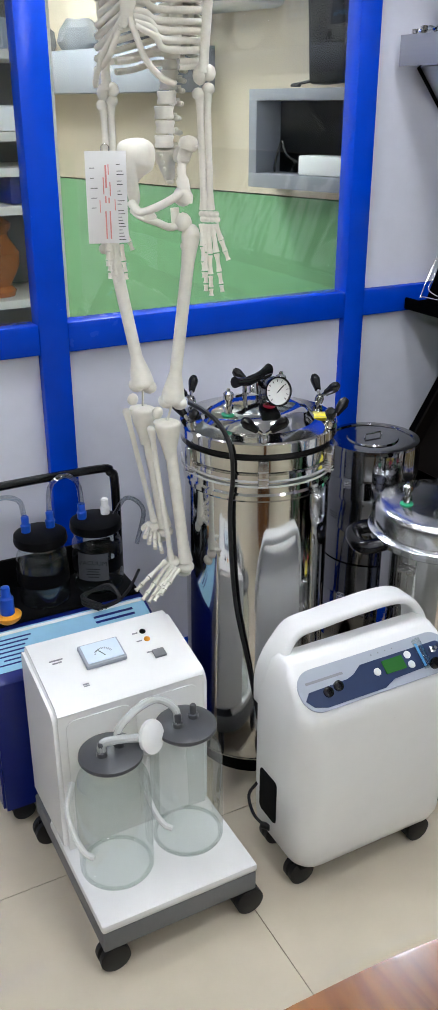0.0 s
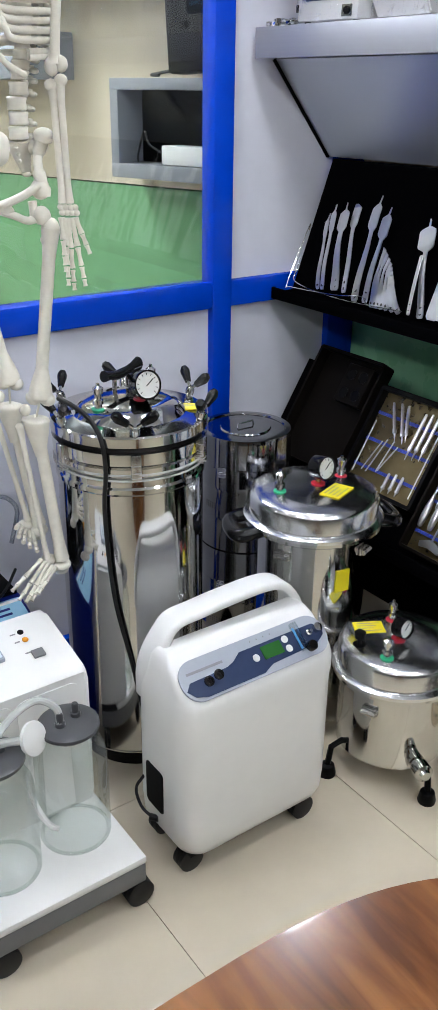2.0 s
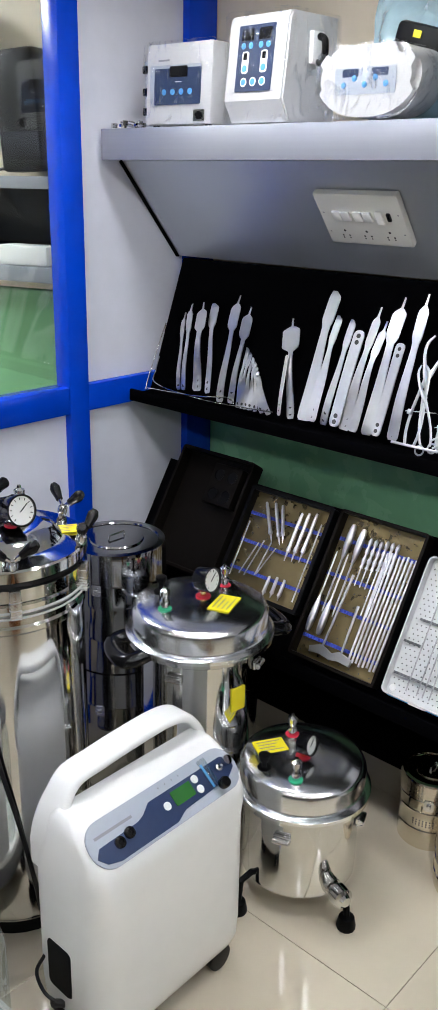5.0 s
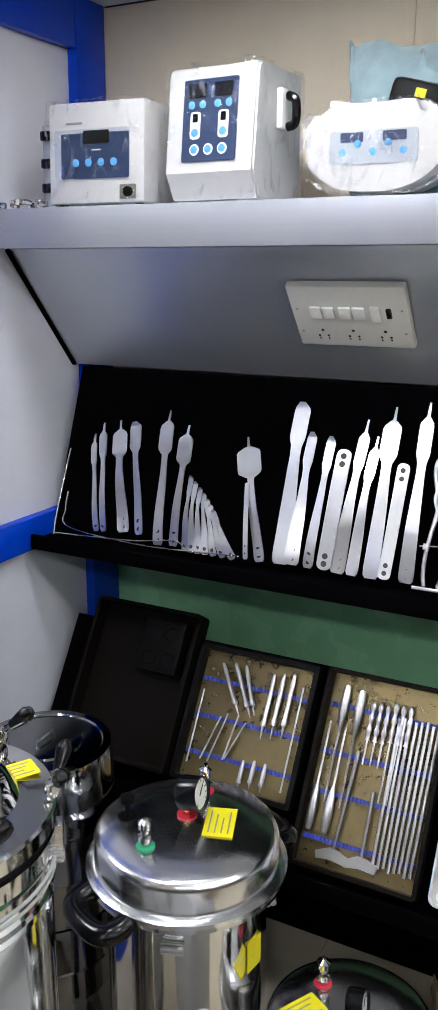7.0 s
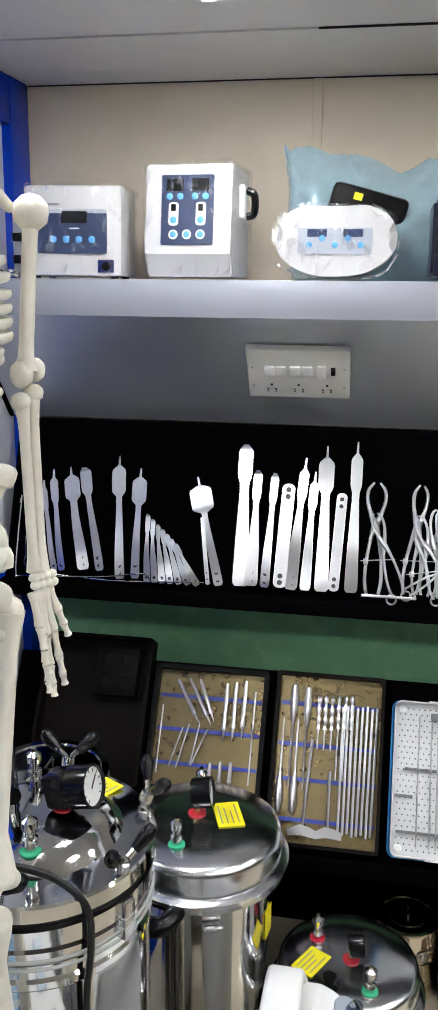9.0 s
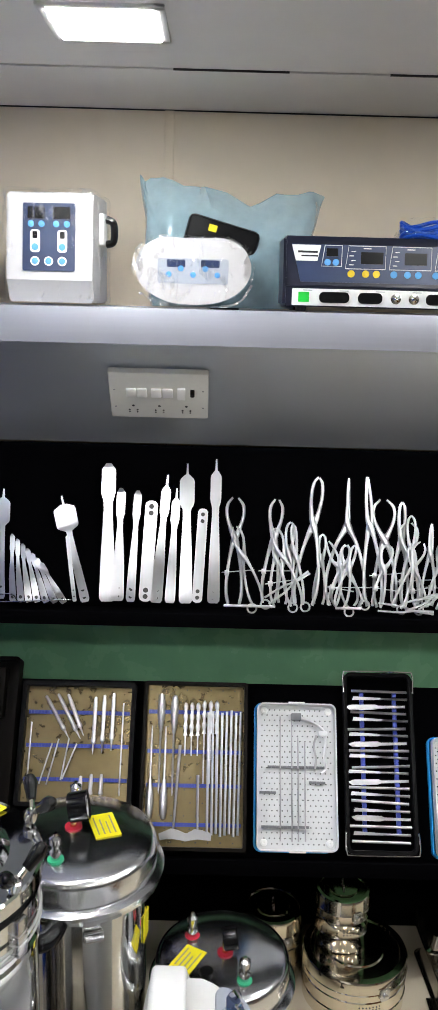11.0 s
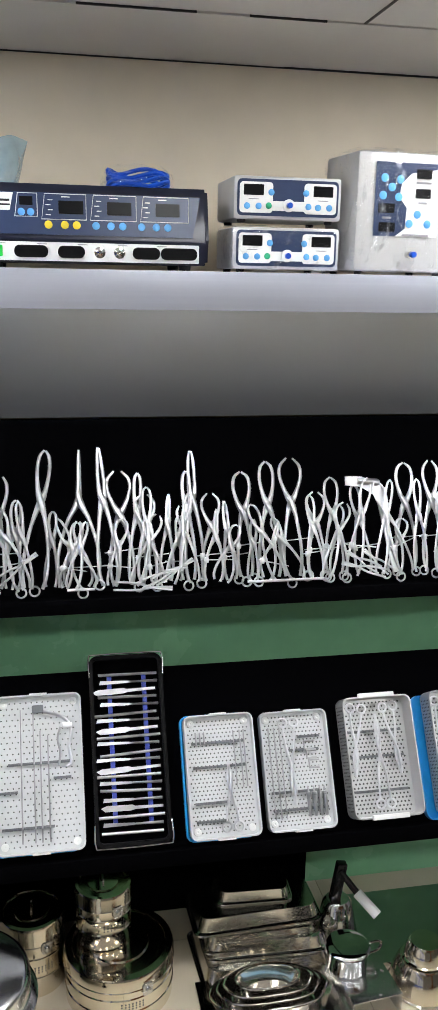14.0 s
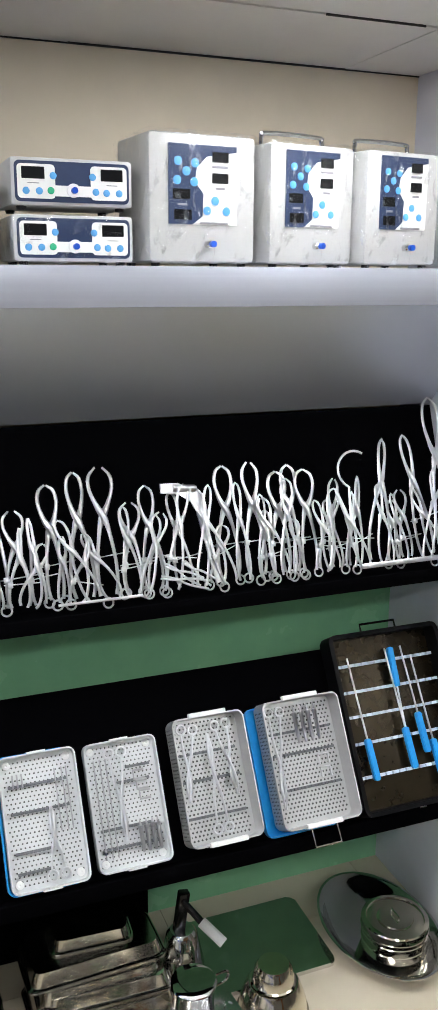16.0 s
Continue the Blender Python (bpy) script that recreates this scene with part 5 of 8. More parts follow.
def perforate(t, w, h, z, step=0.0092, r=0.0026, skip=0.012):
    vs, fs = [], []
    ny, nx = int((h - 2 * skip) / step), int((w - 2 * skip) / step)
    for i in range(nx + 1):
        for j in range(ny + 1):
            x, y = (i - nx / 2 + (0.5 if j % 2 else 0.0) - 0.25) * step, (j - ny / 2) * step
            k = len(vs)
            vs += [(x + r * math.cos(TAU * a / 6), y + r * math.sin(TAU * a / 6), z) for a in range(6)]
            fs.append(tuple(range(k, k + 6)))
    me = bpy.data.meshes.new("perforations")
    me.from_pydata(vs, [], fs)
    me.materials.append(M_HOLE)
    ob = new("perforations", me)
    ob.parent = t
    tagged(ob, "small round perforations", kind="stuff")


def rod_tool(m, L, kind="rod", r=0.002, label="slim satin steel instrument lying in its tray", group="tray instruments", dull=False):
    t = thing("surgical_instrument", m, label, "surgical instrument", group)
    bm = B()
    if kind == "rod":
        tube(bm, [(0, 0, 0), (0, L, 0)], r, 8)
    elif kind == "grip":
        prof = [(0, 0), (0.006, 0.003), (0.0085, 0.015), (0.0098, 0.035), (0.009, 0.06), (0.006, 0.08), (0.0042, 0.09), (0.0026, 0.096), (0.0022, L - 0.01), (0.001, L), (0, L)]
        lathe(bm, prof, 10, pose(0, 0, 0, -90, 0, 0))
    elif kind == "ribbed":
        prof = [(0, 0)] + [(0.0056 if k % 4 in (1, 2) else 0.0036, 0.004 + 0.006 * k) for k in range(14)] + [(0.002, 0.08), (0.0018, L), (0, L)]
        lathe(bm, prof, 8, pose(0, 0, 0, -90, 0, 0))
    elif kind == "thick":
        lathe(bm, [(0, 0), (0.0035, 0.002), (0.005, 0.02), (0.0048, L * 0.7), (0.006, L * 0.72), (0.006, L * 0.8), (0.003, L * 0.82), (0.001, L), (0, L)], 10, pose(0, 0, 0, -90, 0, 0))
    elif kind == "hammer":
        tube(bm, [(0, 0, 0), (0, L, 0)], [0.0028, 0.004], 8)
        plate(bm, [(-0.034, -0.008), (-0.03, -0.022), (0.0, -0.016), (0.032, -0.02), (0.034, -0.004), (0.01, 0.004), (-0.006, 0.006)], 0.01, pose(0, 0, -0.005), bevel=0.001)
    elif kind == "knife":
        plate(bm, [(-0.003, 0), (0.003, 0), (0.0035, L * 0.45), (0.0065, L * 0.5), (0.0068, L * 0.9), (0.002, L), (-0.0062, L * 0.93), (-0.0062, L * 0.52), (-0.0035, L * 0.45)], 0.002)
    elif kind == "chisel":
        tube(bm, [(0, 0, 0), (0, L * 0.5, 0)], [0.0035, 0.002], 8)
        plate(bm, [(-0.0025, L * 0.48), (0.0025, L * 0.48), (0.0045, L * 0.98), (-0.0045, L)], 0.0018)
    part("shaft", bm, M_TOOLD if dull or kind in ("hammer", "knife", "chisel") else M_TOOL, t)
    return t


def silicone_bars(t, w, ys, mat, z=0.004, vertical=False, h=0.006, notch=0.008):
    for y in ys:
        bm = B()
        k = int(w / notch)
        for i in range(k):
            x = -w / 2 + notch * (i + 0.5)
            if vertical:
                box(bm, y - h / 2, y + h / 2, x - notch * 0.36, x + notch * 0.36, z, z + 0.01)
            else:
                box(bm, x - notch * 0.36, x + notch * 0.36, y - h / 2, y + h / 2, z, z + 0.01)
        if vertical:
            box(bm, y - h / 2, y + h / 2, -w / 2, w / 2, z, z + 0.006)
        else:
            box(bm, -w / 2, w / 2, y - h / 2, y + h / 2, z, z + 0.006)
        part("holder_bar", bm, mat, t, "blue silicone holder bar")


rnd = random.Random(4)
# dark bronze case with a block of round sockets
t, w, h = tray("instrument_case", 2.60, 2.322, 0.10, 0.455, 0.045, "dark bronze open instrument case with a socket block", M_BROWN, 0.006, M_BROWN, 0.01)
bm = B()
box(bm, 0.0, 0.105, 0.03, 0.15, 0.005, 0.04, 0.003)
b_ = part("socket_block", bm, M_BROWN, t)
for x in (0.03, 0.078):
    for y in (0.06, 0.118):
        bm = B()
        lathe(bm, [(0.017, 0.036), (0.019, 0.042), (0.017, 0.0425), (0.015, 0.0405), (0, 0.0405)], 18, pose(x, y, 0), cap=False)
        part("socket", bm, M_BLACKMATT, b_)

# case with a few slim tools
t, w, h = tray("instrument_case", 2.312, 2.03, 0.10, 0.398, 0.032, "black-rimmed instrument case with a gold tinted floor", M_BLACKMATT, 0.008, M_GOLD, 0.008)
silicone_bars(t, w - 0.03, (0.075, -0.005, -0.085), M_SILI, h=0.009)
TM = t.matrix_basis
for x, y, a, ln, kd in ((-0.085, 0.115, -148, 0.12, "thick"), (-0.055, 0.12, -150, 0.125, "thick"), (-0.03, 0.12, -156, 0.11, "thick"), (0.04, 0.115, 180, 0.14, "thick"), (0.062, 0.12, 180, 0.14, "thick"), (0.085, 0.125, 180, 0.14, "thick"),
                        (-0.115, 0.05, 180, 0.16, "rod"), (-0.06, 0.0, 165, 0.1, "rod"), (-0.045, 0.01, 168, 0.11, "rod"), (-0.02, 0.012, 172, 0.1, "rod"), (0.0, 0.0, 160, 0.09, "rod"), (0.015, -0.075, 180, 0.06, "thick"),
                        (0.04, -0.07, 180, 0.06, "thick"), (0.065, -0.07, 180, 0.06, "thick"), (0.11, 0.1, 180, 0.22, "rod")):
    rod_tool(TM @ pose(x, y, 0.017, 0, 0, a), ln, kd)
# gold case with hammers and osteotomes
t, w, h = tray("instrument_case", 2.01, 1.752, 0.008, 0.404, 0.034, "bronze instrument case with a gold tinted perforated floor", M_BROWN, 0.005, M_GOLD, 0.008)
silicone_bars(t, w - 0.025, (0.125, 0.03, -0.05, -0.14), M_SILI, h=0.009)
perforate(t, w, h, 0.0054, 0.03, 0.002)
TM = t.matrix_basis
for k, x in enumerate((-0.085, -0.052)):
    rod_tool(TM @ pose(x, 0.17 - 0.004 * k, 0.018, 0, 0, 180), 0.24, "grip")
for k, x in enumerate((-0.106, -0.072)):
    rod_tool(TM @ pose(x, -0.13, 0.018, 0, 0, 0), 0.22, "grip")
for k in range(6):
    rod_tool(TM @ pose(-0.024 + 0.0155 * k, 0.15 + (0.005 if k > 2 else 0), 0.018, 0, 0, 180), 0.20 if k > 2 else 0.13, "ribbed")
for k in range(8):
    rod_tool(TM @ pose(0.035 + 0.0105 * k, -0.165 + 0.003 * (k % 3), 0.018, 0, 0, 0.5 - 0.2 * k), 0.29, "rod", 0.0031)
rod_tool(TM @ pose(-0.046, -0.155, 0.02, 0, 0, -3), 0.2, "hammer")
rod_tool(TM @ pose(0.012, -0.155, 0.022, 0, 0, 1), 0.13, "hammer")


def white_tray(y0, y1, s0, s1, blue, tilt=0.0, step=0.0092, hole=0.0020):
    if blue:
        t, w, h = tray("tray_base", y0 + 0.006, y1 + 0.01, s0 - 0.004, s1 + 0.002, 0.02, "blue plastic tray base under a pale tray", M_AZURE, 0, None, 0.018, tilt, -0.006, "tray bases")
    t, w, h = tray("perforated_tray", y0, y1, s0, s1, 0.03, "pale grey perforated instrument tray", M_TRAY, 0.0, M_TRAY, 0.016, tilt, 0.015 if blue else 0.0)
    perforate(t, w, h, 0.0054, step, hole)
    for x in (-w / 2 + 0.018, w / 2 - 0.018):
        for y in (-h / 2 + 0.018, h / 2 - 0.018):
            bm = B()
            lathe(bm, [(0, 0.005), (0.009, 0.005), (0.008, 0.008), (0.003, 0.009), (0, 0.007)], 14, pose(x, y, 0))
            part("rubber_foot", bm, M_WHITE, t)
    for sy in (-1, 1):
        bm = B()
        box(bm, -0.02, 0.02, sy * h / 2 - 0.003, sy * h / 2 + 0.003, 0.012, 0.03, 0.001)
        part("latch", bm, M_WHITE, t)
    return t, w, h


def scissors(m, L, wb=0.014, label="satin steel scissor clamp lying in its tray"):
    t = thing("artery_clamp", m, label, "surgical instrument", "tray instruments")
    for s in (-1, 1):
        bm = B()
        tube(bm, arc((s * wb, 0.01, 0), 0.0105, 0, 360, 14, "xy")[:-1], 0.0027, 6, closed=True)
        tube(bm, spline([(s * wb, 0.021, 0), (s * wb * 0.7, L * 0.35, 0.001 * s), (0, L * 0.58, 0.001 * s), (-s * 0.004, L * 0.8, 0.001 * s), (-s * 0.001, L, 0.001 * s)], 4), [0.0026] * 4 + [0.0036] * 6 + [0.0042] * 4 + [0.0026] * 3, 8)
        part("arm", bm, M_TOOL, t)


def grey_bar(t, x0, x1, y, z=0.005, up=False):
    bm = B()
    for k in range(int((x1 - x0) / 0.009)):
        box(bm, x0 + 0.009 * k, x0 + 0.009 * k + 0.006, y - 0.003, y + 0.003, z, z + 0.012)
    box(bm, x0, x1, y - 0.003, y + 0.003, z, z + 0.006)
    part("holder_bar", bm, M_GREYPL, t, "grey holder bar")


# pale tray with a long drill guide
t, w, h = white_tray(1.728, 1.534, 0.012, 0.356, True, 0.0, 0.0125, 0.0019)
TM = t.matrix_basis
grey_bar(t, -0.07, 0.075, 0.02)
grey_bar(t, -0.085, 0.03, -0.118)
grey_bar(t, -0.09, -0.05, -0.04)
grey_bar(t, 0.03, 0.07, -0.015)
for k, (x, ln, y0_) in enumerate(((-0.04, 0.29, -0.15), (-0.012, 0.28, -0.15), (0.003, 0.24, -0.15), (0.02, 0.23, -0.15))):
    rod_tool(TM @ pose(x, y0_, 0.018), ln, "rod", 0.0018, dull=True)
t2 = thing("drill_guide", TM @ pose(0.045, 0.04, 0.016), "satin steel pistol-shaped drill guide lying in a pale tray", "surgical instrument")
bm = B()
tube(bm, spline([(-0.042, 0.098, 0.005), (0.0, 0.082, 0.006), (0.02, 0.068, 0.006), (0.027, 0.045, 0.006), (0.022, 0.01, 0.005), (0.026, -0.022, 0.004), (0.016, -0.034, 0.004)]), 0.0036, 8)
box(bm, 0.008, 0.03, 0.052, 0.066, 0.0, 0.011, 0.002)
part("body", bm, M_TOOL, t2)
bm = B()
box(bm, -0.056, -0.03, 0.092, 0.11, 0.0, 0.012, 0.003, m=pose(0, 0, 0, 0, 0, 2))
part("guide_block", bm, M_GREYPL, t2, "dark grey guide block")
bm = B()
tube(bm, spline([(0.004, 0.056, 0.006), (-0.003, 0.03, 0.005), (0.002, 0.0, 0.004), (-0.002, -0.03, 0.004)]), 0.0028, 6)
part("trigger", bm, M_TOOLD, t2)

# black rack with knives lying across
t, w, h = tray("wire_rack_tray", 1.512, 1.338, 0.008, 0.438, 0.022, "black open rack tray with chrome corner wires", M_BLACKMATT, 0.006, M_BLACK, 0.02)
silicone_bars(t, h - 0.09, (-0.04, 0.042), M_SILI, 0.004, True, 0.01, 0.012)
for sy in (-1, 1):
    bm = B()
    tube(bm, spline([(-w / 2, sy * (h / 2 - 0.05), 0.024), (-w / 2, sy * (h / 2 - 0.005), 0.026), (-w / 2 + 0.02, sy * (h / 2 + 0.002), 0.026), (w / 2 - 0.02, sy * (h / 2 + 0.002), 0.026), (w / 2, sy * (h / 2 - 0.005), 0.026), (w / 2, sy * (h / 2 - 0.05), 0.024)], 5), 0.0022, 6)
    part("corner_wire", bm, M_STEEL, t, "chrome corner wire")
TM = t.matrix_basis
for k in range(21):
    y = 0.172 - 0.0178 * k
    ln = 0.135 + 0.015 * rnd.random()
    rod_tool(TM @ pose(0.074 - 0.008 * rnd.random(), y - 0.004, 0.016, 0, 0, 87 + 6 * rnd.random()), ln, ("rod", "chisel", "knife", "rod", "chisel")[k % 5], 0.0034)

# three smaller pale trays and a deep basket
t, w, h = white_tray(1.298, 1.133, 0.004, 0.282, True, 0)
TM = t.matrix_basis
for y in (0.075, 0.02, -0.06, -0.1):
    grey_bar(t, -0.065, 0.06 if y > 0 else 0.01, y)
for x in (-0.055, -0.045, -0.035):
    rod_tool(TM @ pose(x, 0.07, 0.016), 0.03, "rod", 0.002, dull=True)
for k, x in enumerate((0.035, 0.05, 0.06)):
    rod_tool(TM @ pose(x, -0.03, 0.016), 0.13, "rod", 0.0016, dull=True)
scissors(TM @ pose(0.018, -0.125, 0.016), 0.15)
t, w, h = white_tray(1.112, 0.947, 0.004, 0.278, False, 0)
TM = t.matrix_basis
for a, b, y in ((0.01, 0.065, 0.075), (-0.02, 0.06, 0.045), (-0.065, 0.05, -0.05), (-0.065, 0.07, -0.09)):
    grey_bar(t, a, b, y)
for k, x in enumerate((-0.062, -0.048, -0.035)):
    rod_tool(TM @ pose(x, -0.11, 0.016), 0.21, "rod", 0.0017, dull=True)
for k, x in enumerate((0.022, 0.036, 0.05, 0.062)):
    rod_tool(TM @ pose(x, -0.11, 0.016), 0.07, "thick", 0.002, dull=True)
scissors(TM @ pose(-0.012, 0.12, 0.016, 0, 0, 180), 0.2)


def bone_clip(m, w=0.012, l=0.012):
    t = thing("bone_clip", m, "small steel clip lying in a pale tray", "surgical instrument", "tray instruments")
    bm = B()
    tube(bm, [(-w, -l, 0), (-w, l, 0), (w, l, 0), (w, -l, 0)], 0.003, 6)
    part("clip", bm, M_TOOLD, t)


for k in range(3):
    bone_clip(TM @ pose(0.035 + 0.004 * k, 0.055 - 0.022 * k, 0.018, 0, 0, 90), 0.009, 0.012)


def basket(y0, y1, s0, s1, blue):
    if blue:
        tray("tray_base", y0 + 0.022, y1 + 0.03, s0 - 0.012, s1 - 0.006, 0.018, "blue plastic tray base under a wire basket", M_AZURE, 0, None, 0.02, 0, -0.006, "tray bases")
    t, w, h = tray("mesh_basket", y0, y1, s0, s1, 0.06, "deep perforated steel sterilising basket", M_BASKET, 0, M_BASKET, 0.018, 0, 0.014 if blue else 0.0)
    perforate(t, w, h, 0.0054, 0.0095, 0.0026)
    # pierced side walls
    bm = B()
    for sx in (-1, 1):
        for i in range(int(h / 0.008) - 4):
            for j in range(5):
                plate(bm, disc(0.0021, 6), 0.0003, frame_from((sx * (w / 2 + 0.0002), -h / 2 + 0.02 + 0.008 * i, 0.012 + 0.009 * j), (0, sx, 0), (0, 0, 1)))
    tagged(part("side_perforations", bm, M_HOLE, t, "rows of small holes", smooth=False), kind="stuff")
    for sy in (-1, 1):
        bm = B()
        box(bm, -0.045, 0.045, sy * h / 2 - 0.003, sy * h / 2 + 0.008, 0.05, 0.064, 0.002)
        part("latch", bm, M_WHITE, t, "white handle clip")
    return t, w, h


t, w, h = basket(0.912, 0.738, 0.015, 0.296, False)
TM = t.matrix_basis
for y in (0.06, 0.0, -0.08):
    grey_bar(t, -0.075, 0.07, y)
for x in (-0.045, 0.035):
    scissors(TM @ pose(x, 0.125, 0.03, 0, 0, 180 + 6 * x / 0.04), 0.17)
scissors(TM @ pose(0.0, -0.12, 0.035), 0.22, 0.013)
t, w, h = basket(0.695, 0.496, 0.008, 0.298, True)
TM = t.matrix_basis
for y in (0.07, 0.02, -0.06):
    grey_bar(t, -0.085, 0.085, y)
scissors(TM @ pose(-0.06, 0.13, 0.03, 0, 0, 176), 0.23, 0.014)
for k in range(4):
    rod_tool(TM @ pose(-0.01 + 0.018 * k, 0.04, 0.03), 0.09, "thick", 0.002, dull=True)
bm = B()
tube(bm, [(-0.03, -h / 2 - 0.002, 0.045), (-0.03, -h / 2 - 0.045, 0.05), (0.035, -h / 2 - 0.045, 0.05), (0.035, -h / 2 - 0.002, 0.045)], 0.003, 8)
part("handle", bm, M_STEEL, t, "steel wire carrying handle")
for k in range(2):
    t3 = thing("bone_clip", TM @ pose(0.045, -0.005 - 0.03 * k, 0.025), "small steel clip lying in a basket", "surgical instrument", "tray instruments")
    bm = B()
    tube(bm, [(-0.012, -0.01, 0), (-0.012, 0.012, 0), (0.012, 0.012, 0), (0.012, -0.01, 0)], 0.003, 6)
    part("clip", bm, M_TOOL, t3)

# black case with blue-handled awls
t, w, h = tray("instrument_case", 0.48, 0.165, -0.005, 0.43, 0.055, "black open instrument case with a bronze floor", M_BLACKMATT, 0.008, M_BRONZE, 0.02)
bm = B()
tube(bm, [(-0.05, h / 2 - 0.002, 0.03), (-0.05, h / 2 + 0.02, 0.03), (0.05, h / 2 + 0.02, 0.03), (0.05, h / 2 - 0.002, 0.03)], 0.003, 8)
part("handle", bm, M_BLACKGLOSS, t, "black wire handle")
for y in (0.14, 0.075, 0.015, -0.05, -0.13):
    bm = B()
    for k in range(15):
        box(bm, -w / 2 + 0.02 + 0.019 * k, -w / 2 + 0.02 + 0.019 * k + 0.015, y - 0.003, y + 0.004, 0.004, 0.02)
    part("holder_bar", bm, M_PALEBLUE, t, "pale blue holder bar")
bm = B()
box(bm, -0.01, 0.01, -h / 2 - 0.004, -h / 2 + 0.002, 0.02, 0.05, 0.001)
part("clasp", bm, M_STEEL, t)
TM = t.matrix_basis
for x, y, ln, up in ((-0.095, -0.14, 0.3, 1), (0.015, -0.13, 0.3, 1), (0.02, 0.17, 0.28, 0), (0.085, -0.17, 0.31, 1), (0.06, -0.1, 0.27, 1)):
    t3 = thing("bone_awl", TM @ pose(x, y, 0.03, 0, 0, 2 if up else 178), "steel awl with a bright blue plastic handle, in its case", "surgical instrument", "blue-handled awls")
    bm = B()
    plate(bm, rrect(0.016, 0.1, 0.006, 4, 0, 0.05), 0.012, pose(0, 0, -0.006), 0.002)
    part("handle", bm, M_AZURE, t3, "bright blue handle")
    bm = B()
    tube(bm, [(0, 0.1, 0), (0, ln, 0)], 0.0025, 8)
    part("shaft", bm, M_TOOL, t3)

# ---------------------------------------------------------------- electronic units on the shelf
ZS = 1.7375


def unit_pose(y, xf, turn=0.0, z=ZS):
    """Local x to the right, y up, z out into the room; origin at the middle of the front's foot."""
    return frame_from((xf, y, z), (0, -1, 0), (0, 0, 1)) @ pose(0, 0, 0, 0, turn, 0)


def casing(t, w, h, d, mat, bevel=0.006, name="housing", lean_back=0.0):
    bm = B()
    vs = box(bm, -w / 2, w / 2, 0.006, h, -d, 0, bevel)
    if lean_back:
        for v in bm.verts:
            v.co.z -= lean_back * max(0.0, v.co.y / h) * (1 if v.co.z > -d / 2 else 0)
    part(name, bm, mat, t)
    for x in (-w / 2 + 0.02, w / 2 - 0.02):
        for z in (-0.02, -d + 0.02):
            bm = B()
            lathe(bm, [(0, 0), (0.008, 0), (0.009, 0.007), (0, 0.007)], 10, pose(x, 0, z, -90, 0, 0))
            part("foot", bm, M_RUBBER, t)


def flat(t, name, outline, z, mat, label="", th=0.0012, m=None, parent=None):
    bm = B()
    plate(bm, outline, th, (m or Matrix()) @ pose(0, 0, z))
    return part(name, bm, mat, parent or t, label)


def button(t, x, y, z, r=0.006, mat=None, m=None, parent=None):
    bm = B()
    lathe(bm, [(0, 0), (r, 0), (r, 0.0012), (r * 0.7, 0.0022), (0, 0.0024)], 14, (m or Matrix()) @ pose(x, y, z))
    part("button", bm, mat or M_BUTTON, parent or t)


def print_line(t, x, y, w, z, mat=None, hgt=0.0022, m=None, parent=None):
    bm = B()
    box(bm, x - w / 2, x + w / 2, y - hgt / 2, y + hgt / 2, z, z + 0.0004, m=m)
    part("print", bm, mat or M_GREYINK, parent or t)


def wrap(t, w, h, d, seed, grow=0.006):
    """Loose clear plastic wrap round a unit."""
    bm = B()
    box(bm, -w / 2 - grow, w / 2 + grow, 0.001, h + grow, -d - grow, grow, 0.012, segs=2)
    bmesh.ops.subdivide_edges(bm, edges=bm.edges[:], cuts=5, use_grid_fill=True)
    for v in bm.verts:
        q = v.co * 22 + Vector((seed * 7.3, 0, 0))
        v.co += noise.noise_vector(q) * 0.0035
        v.co.z = max(v.co.z, 0.0025) if v.co.z > -d * 0.4 and abs(v.co.x) < w / 2 - 0.004 and 0.01 < v.co.y < h - 0.004 else v.co.z
        v.co.y = max(v.co.y, 0.001)
    ob = part("plastic_wrap", bm, M_WRAP, t, "clear crinkled plastic wrap", angle=80)
    ob.visible_shadow = False


# unit with one screen and four buttons
t = thing("electrotherapy_unit", unit_pose(2.44, 0.90, 4), "white medical unit with a blue front panel, wrapped in clear plastic", "medical unit", "shelf units")
w, h, d = 0.205, 0.185, 0.15
casing(t, w, h, d, M_UNIT, lean_back=0.01)
fm = pose(0, 0, 0, 0, 0, 0) @ pose(0, 0, 0.0012, -3, 0, 0)
flat(t, "front_panel", rrect(0.16, 0.085, 0.003, 2, -0.008, 0.095), 0.0, M_PALEGREY, m=fm)
p = flat(t, "panel_film", rrect(0.145, 0.08, 0.003, 2, 0.0, 0.09), 0.0012, M_NAVY, "slate blue panel", m=fm)
flat(t, "screen", rrect(0.055, 0.024, 0.003, 2, 0.004, 0.122), 0.003, M_SCREEN, m=fm, parent=p)
for k in range(4):
    button(t, -0.04 + 0.027 * k, 0.078, 0.003, 0.007, m=fm, parent=p)
print_line(t, 0.004, 0.1, 0.02, 0.0028, M_WHITEM, m=fm, parent=p)
print_line(t, -0.045, 0.148, 0.035, 0.0008, M_GREYINK, 0.004, m=fm)
flat(t, "socket_plate", rrect(0.034, 0.026, 0.002, 2, 0.07, 0.025), 0.0012, M_STEEL, "steel socket plate", m=fm)
bm = B()
lathe(bm, [(0, 0), (0.009, 0), (0.009, 0.003), (0.005, 0.004), (0, 0.003)], 14, fm @ pose(0.07, 0.025, 0.0024))
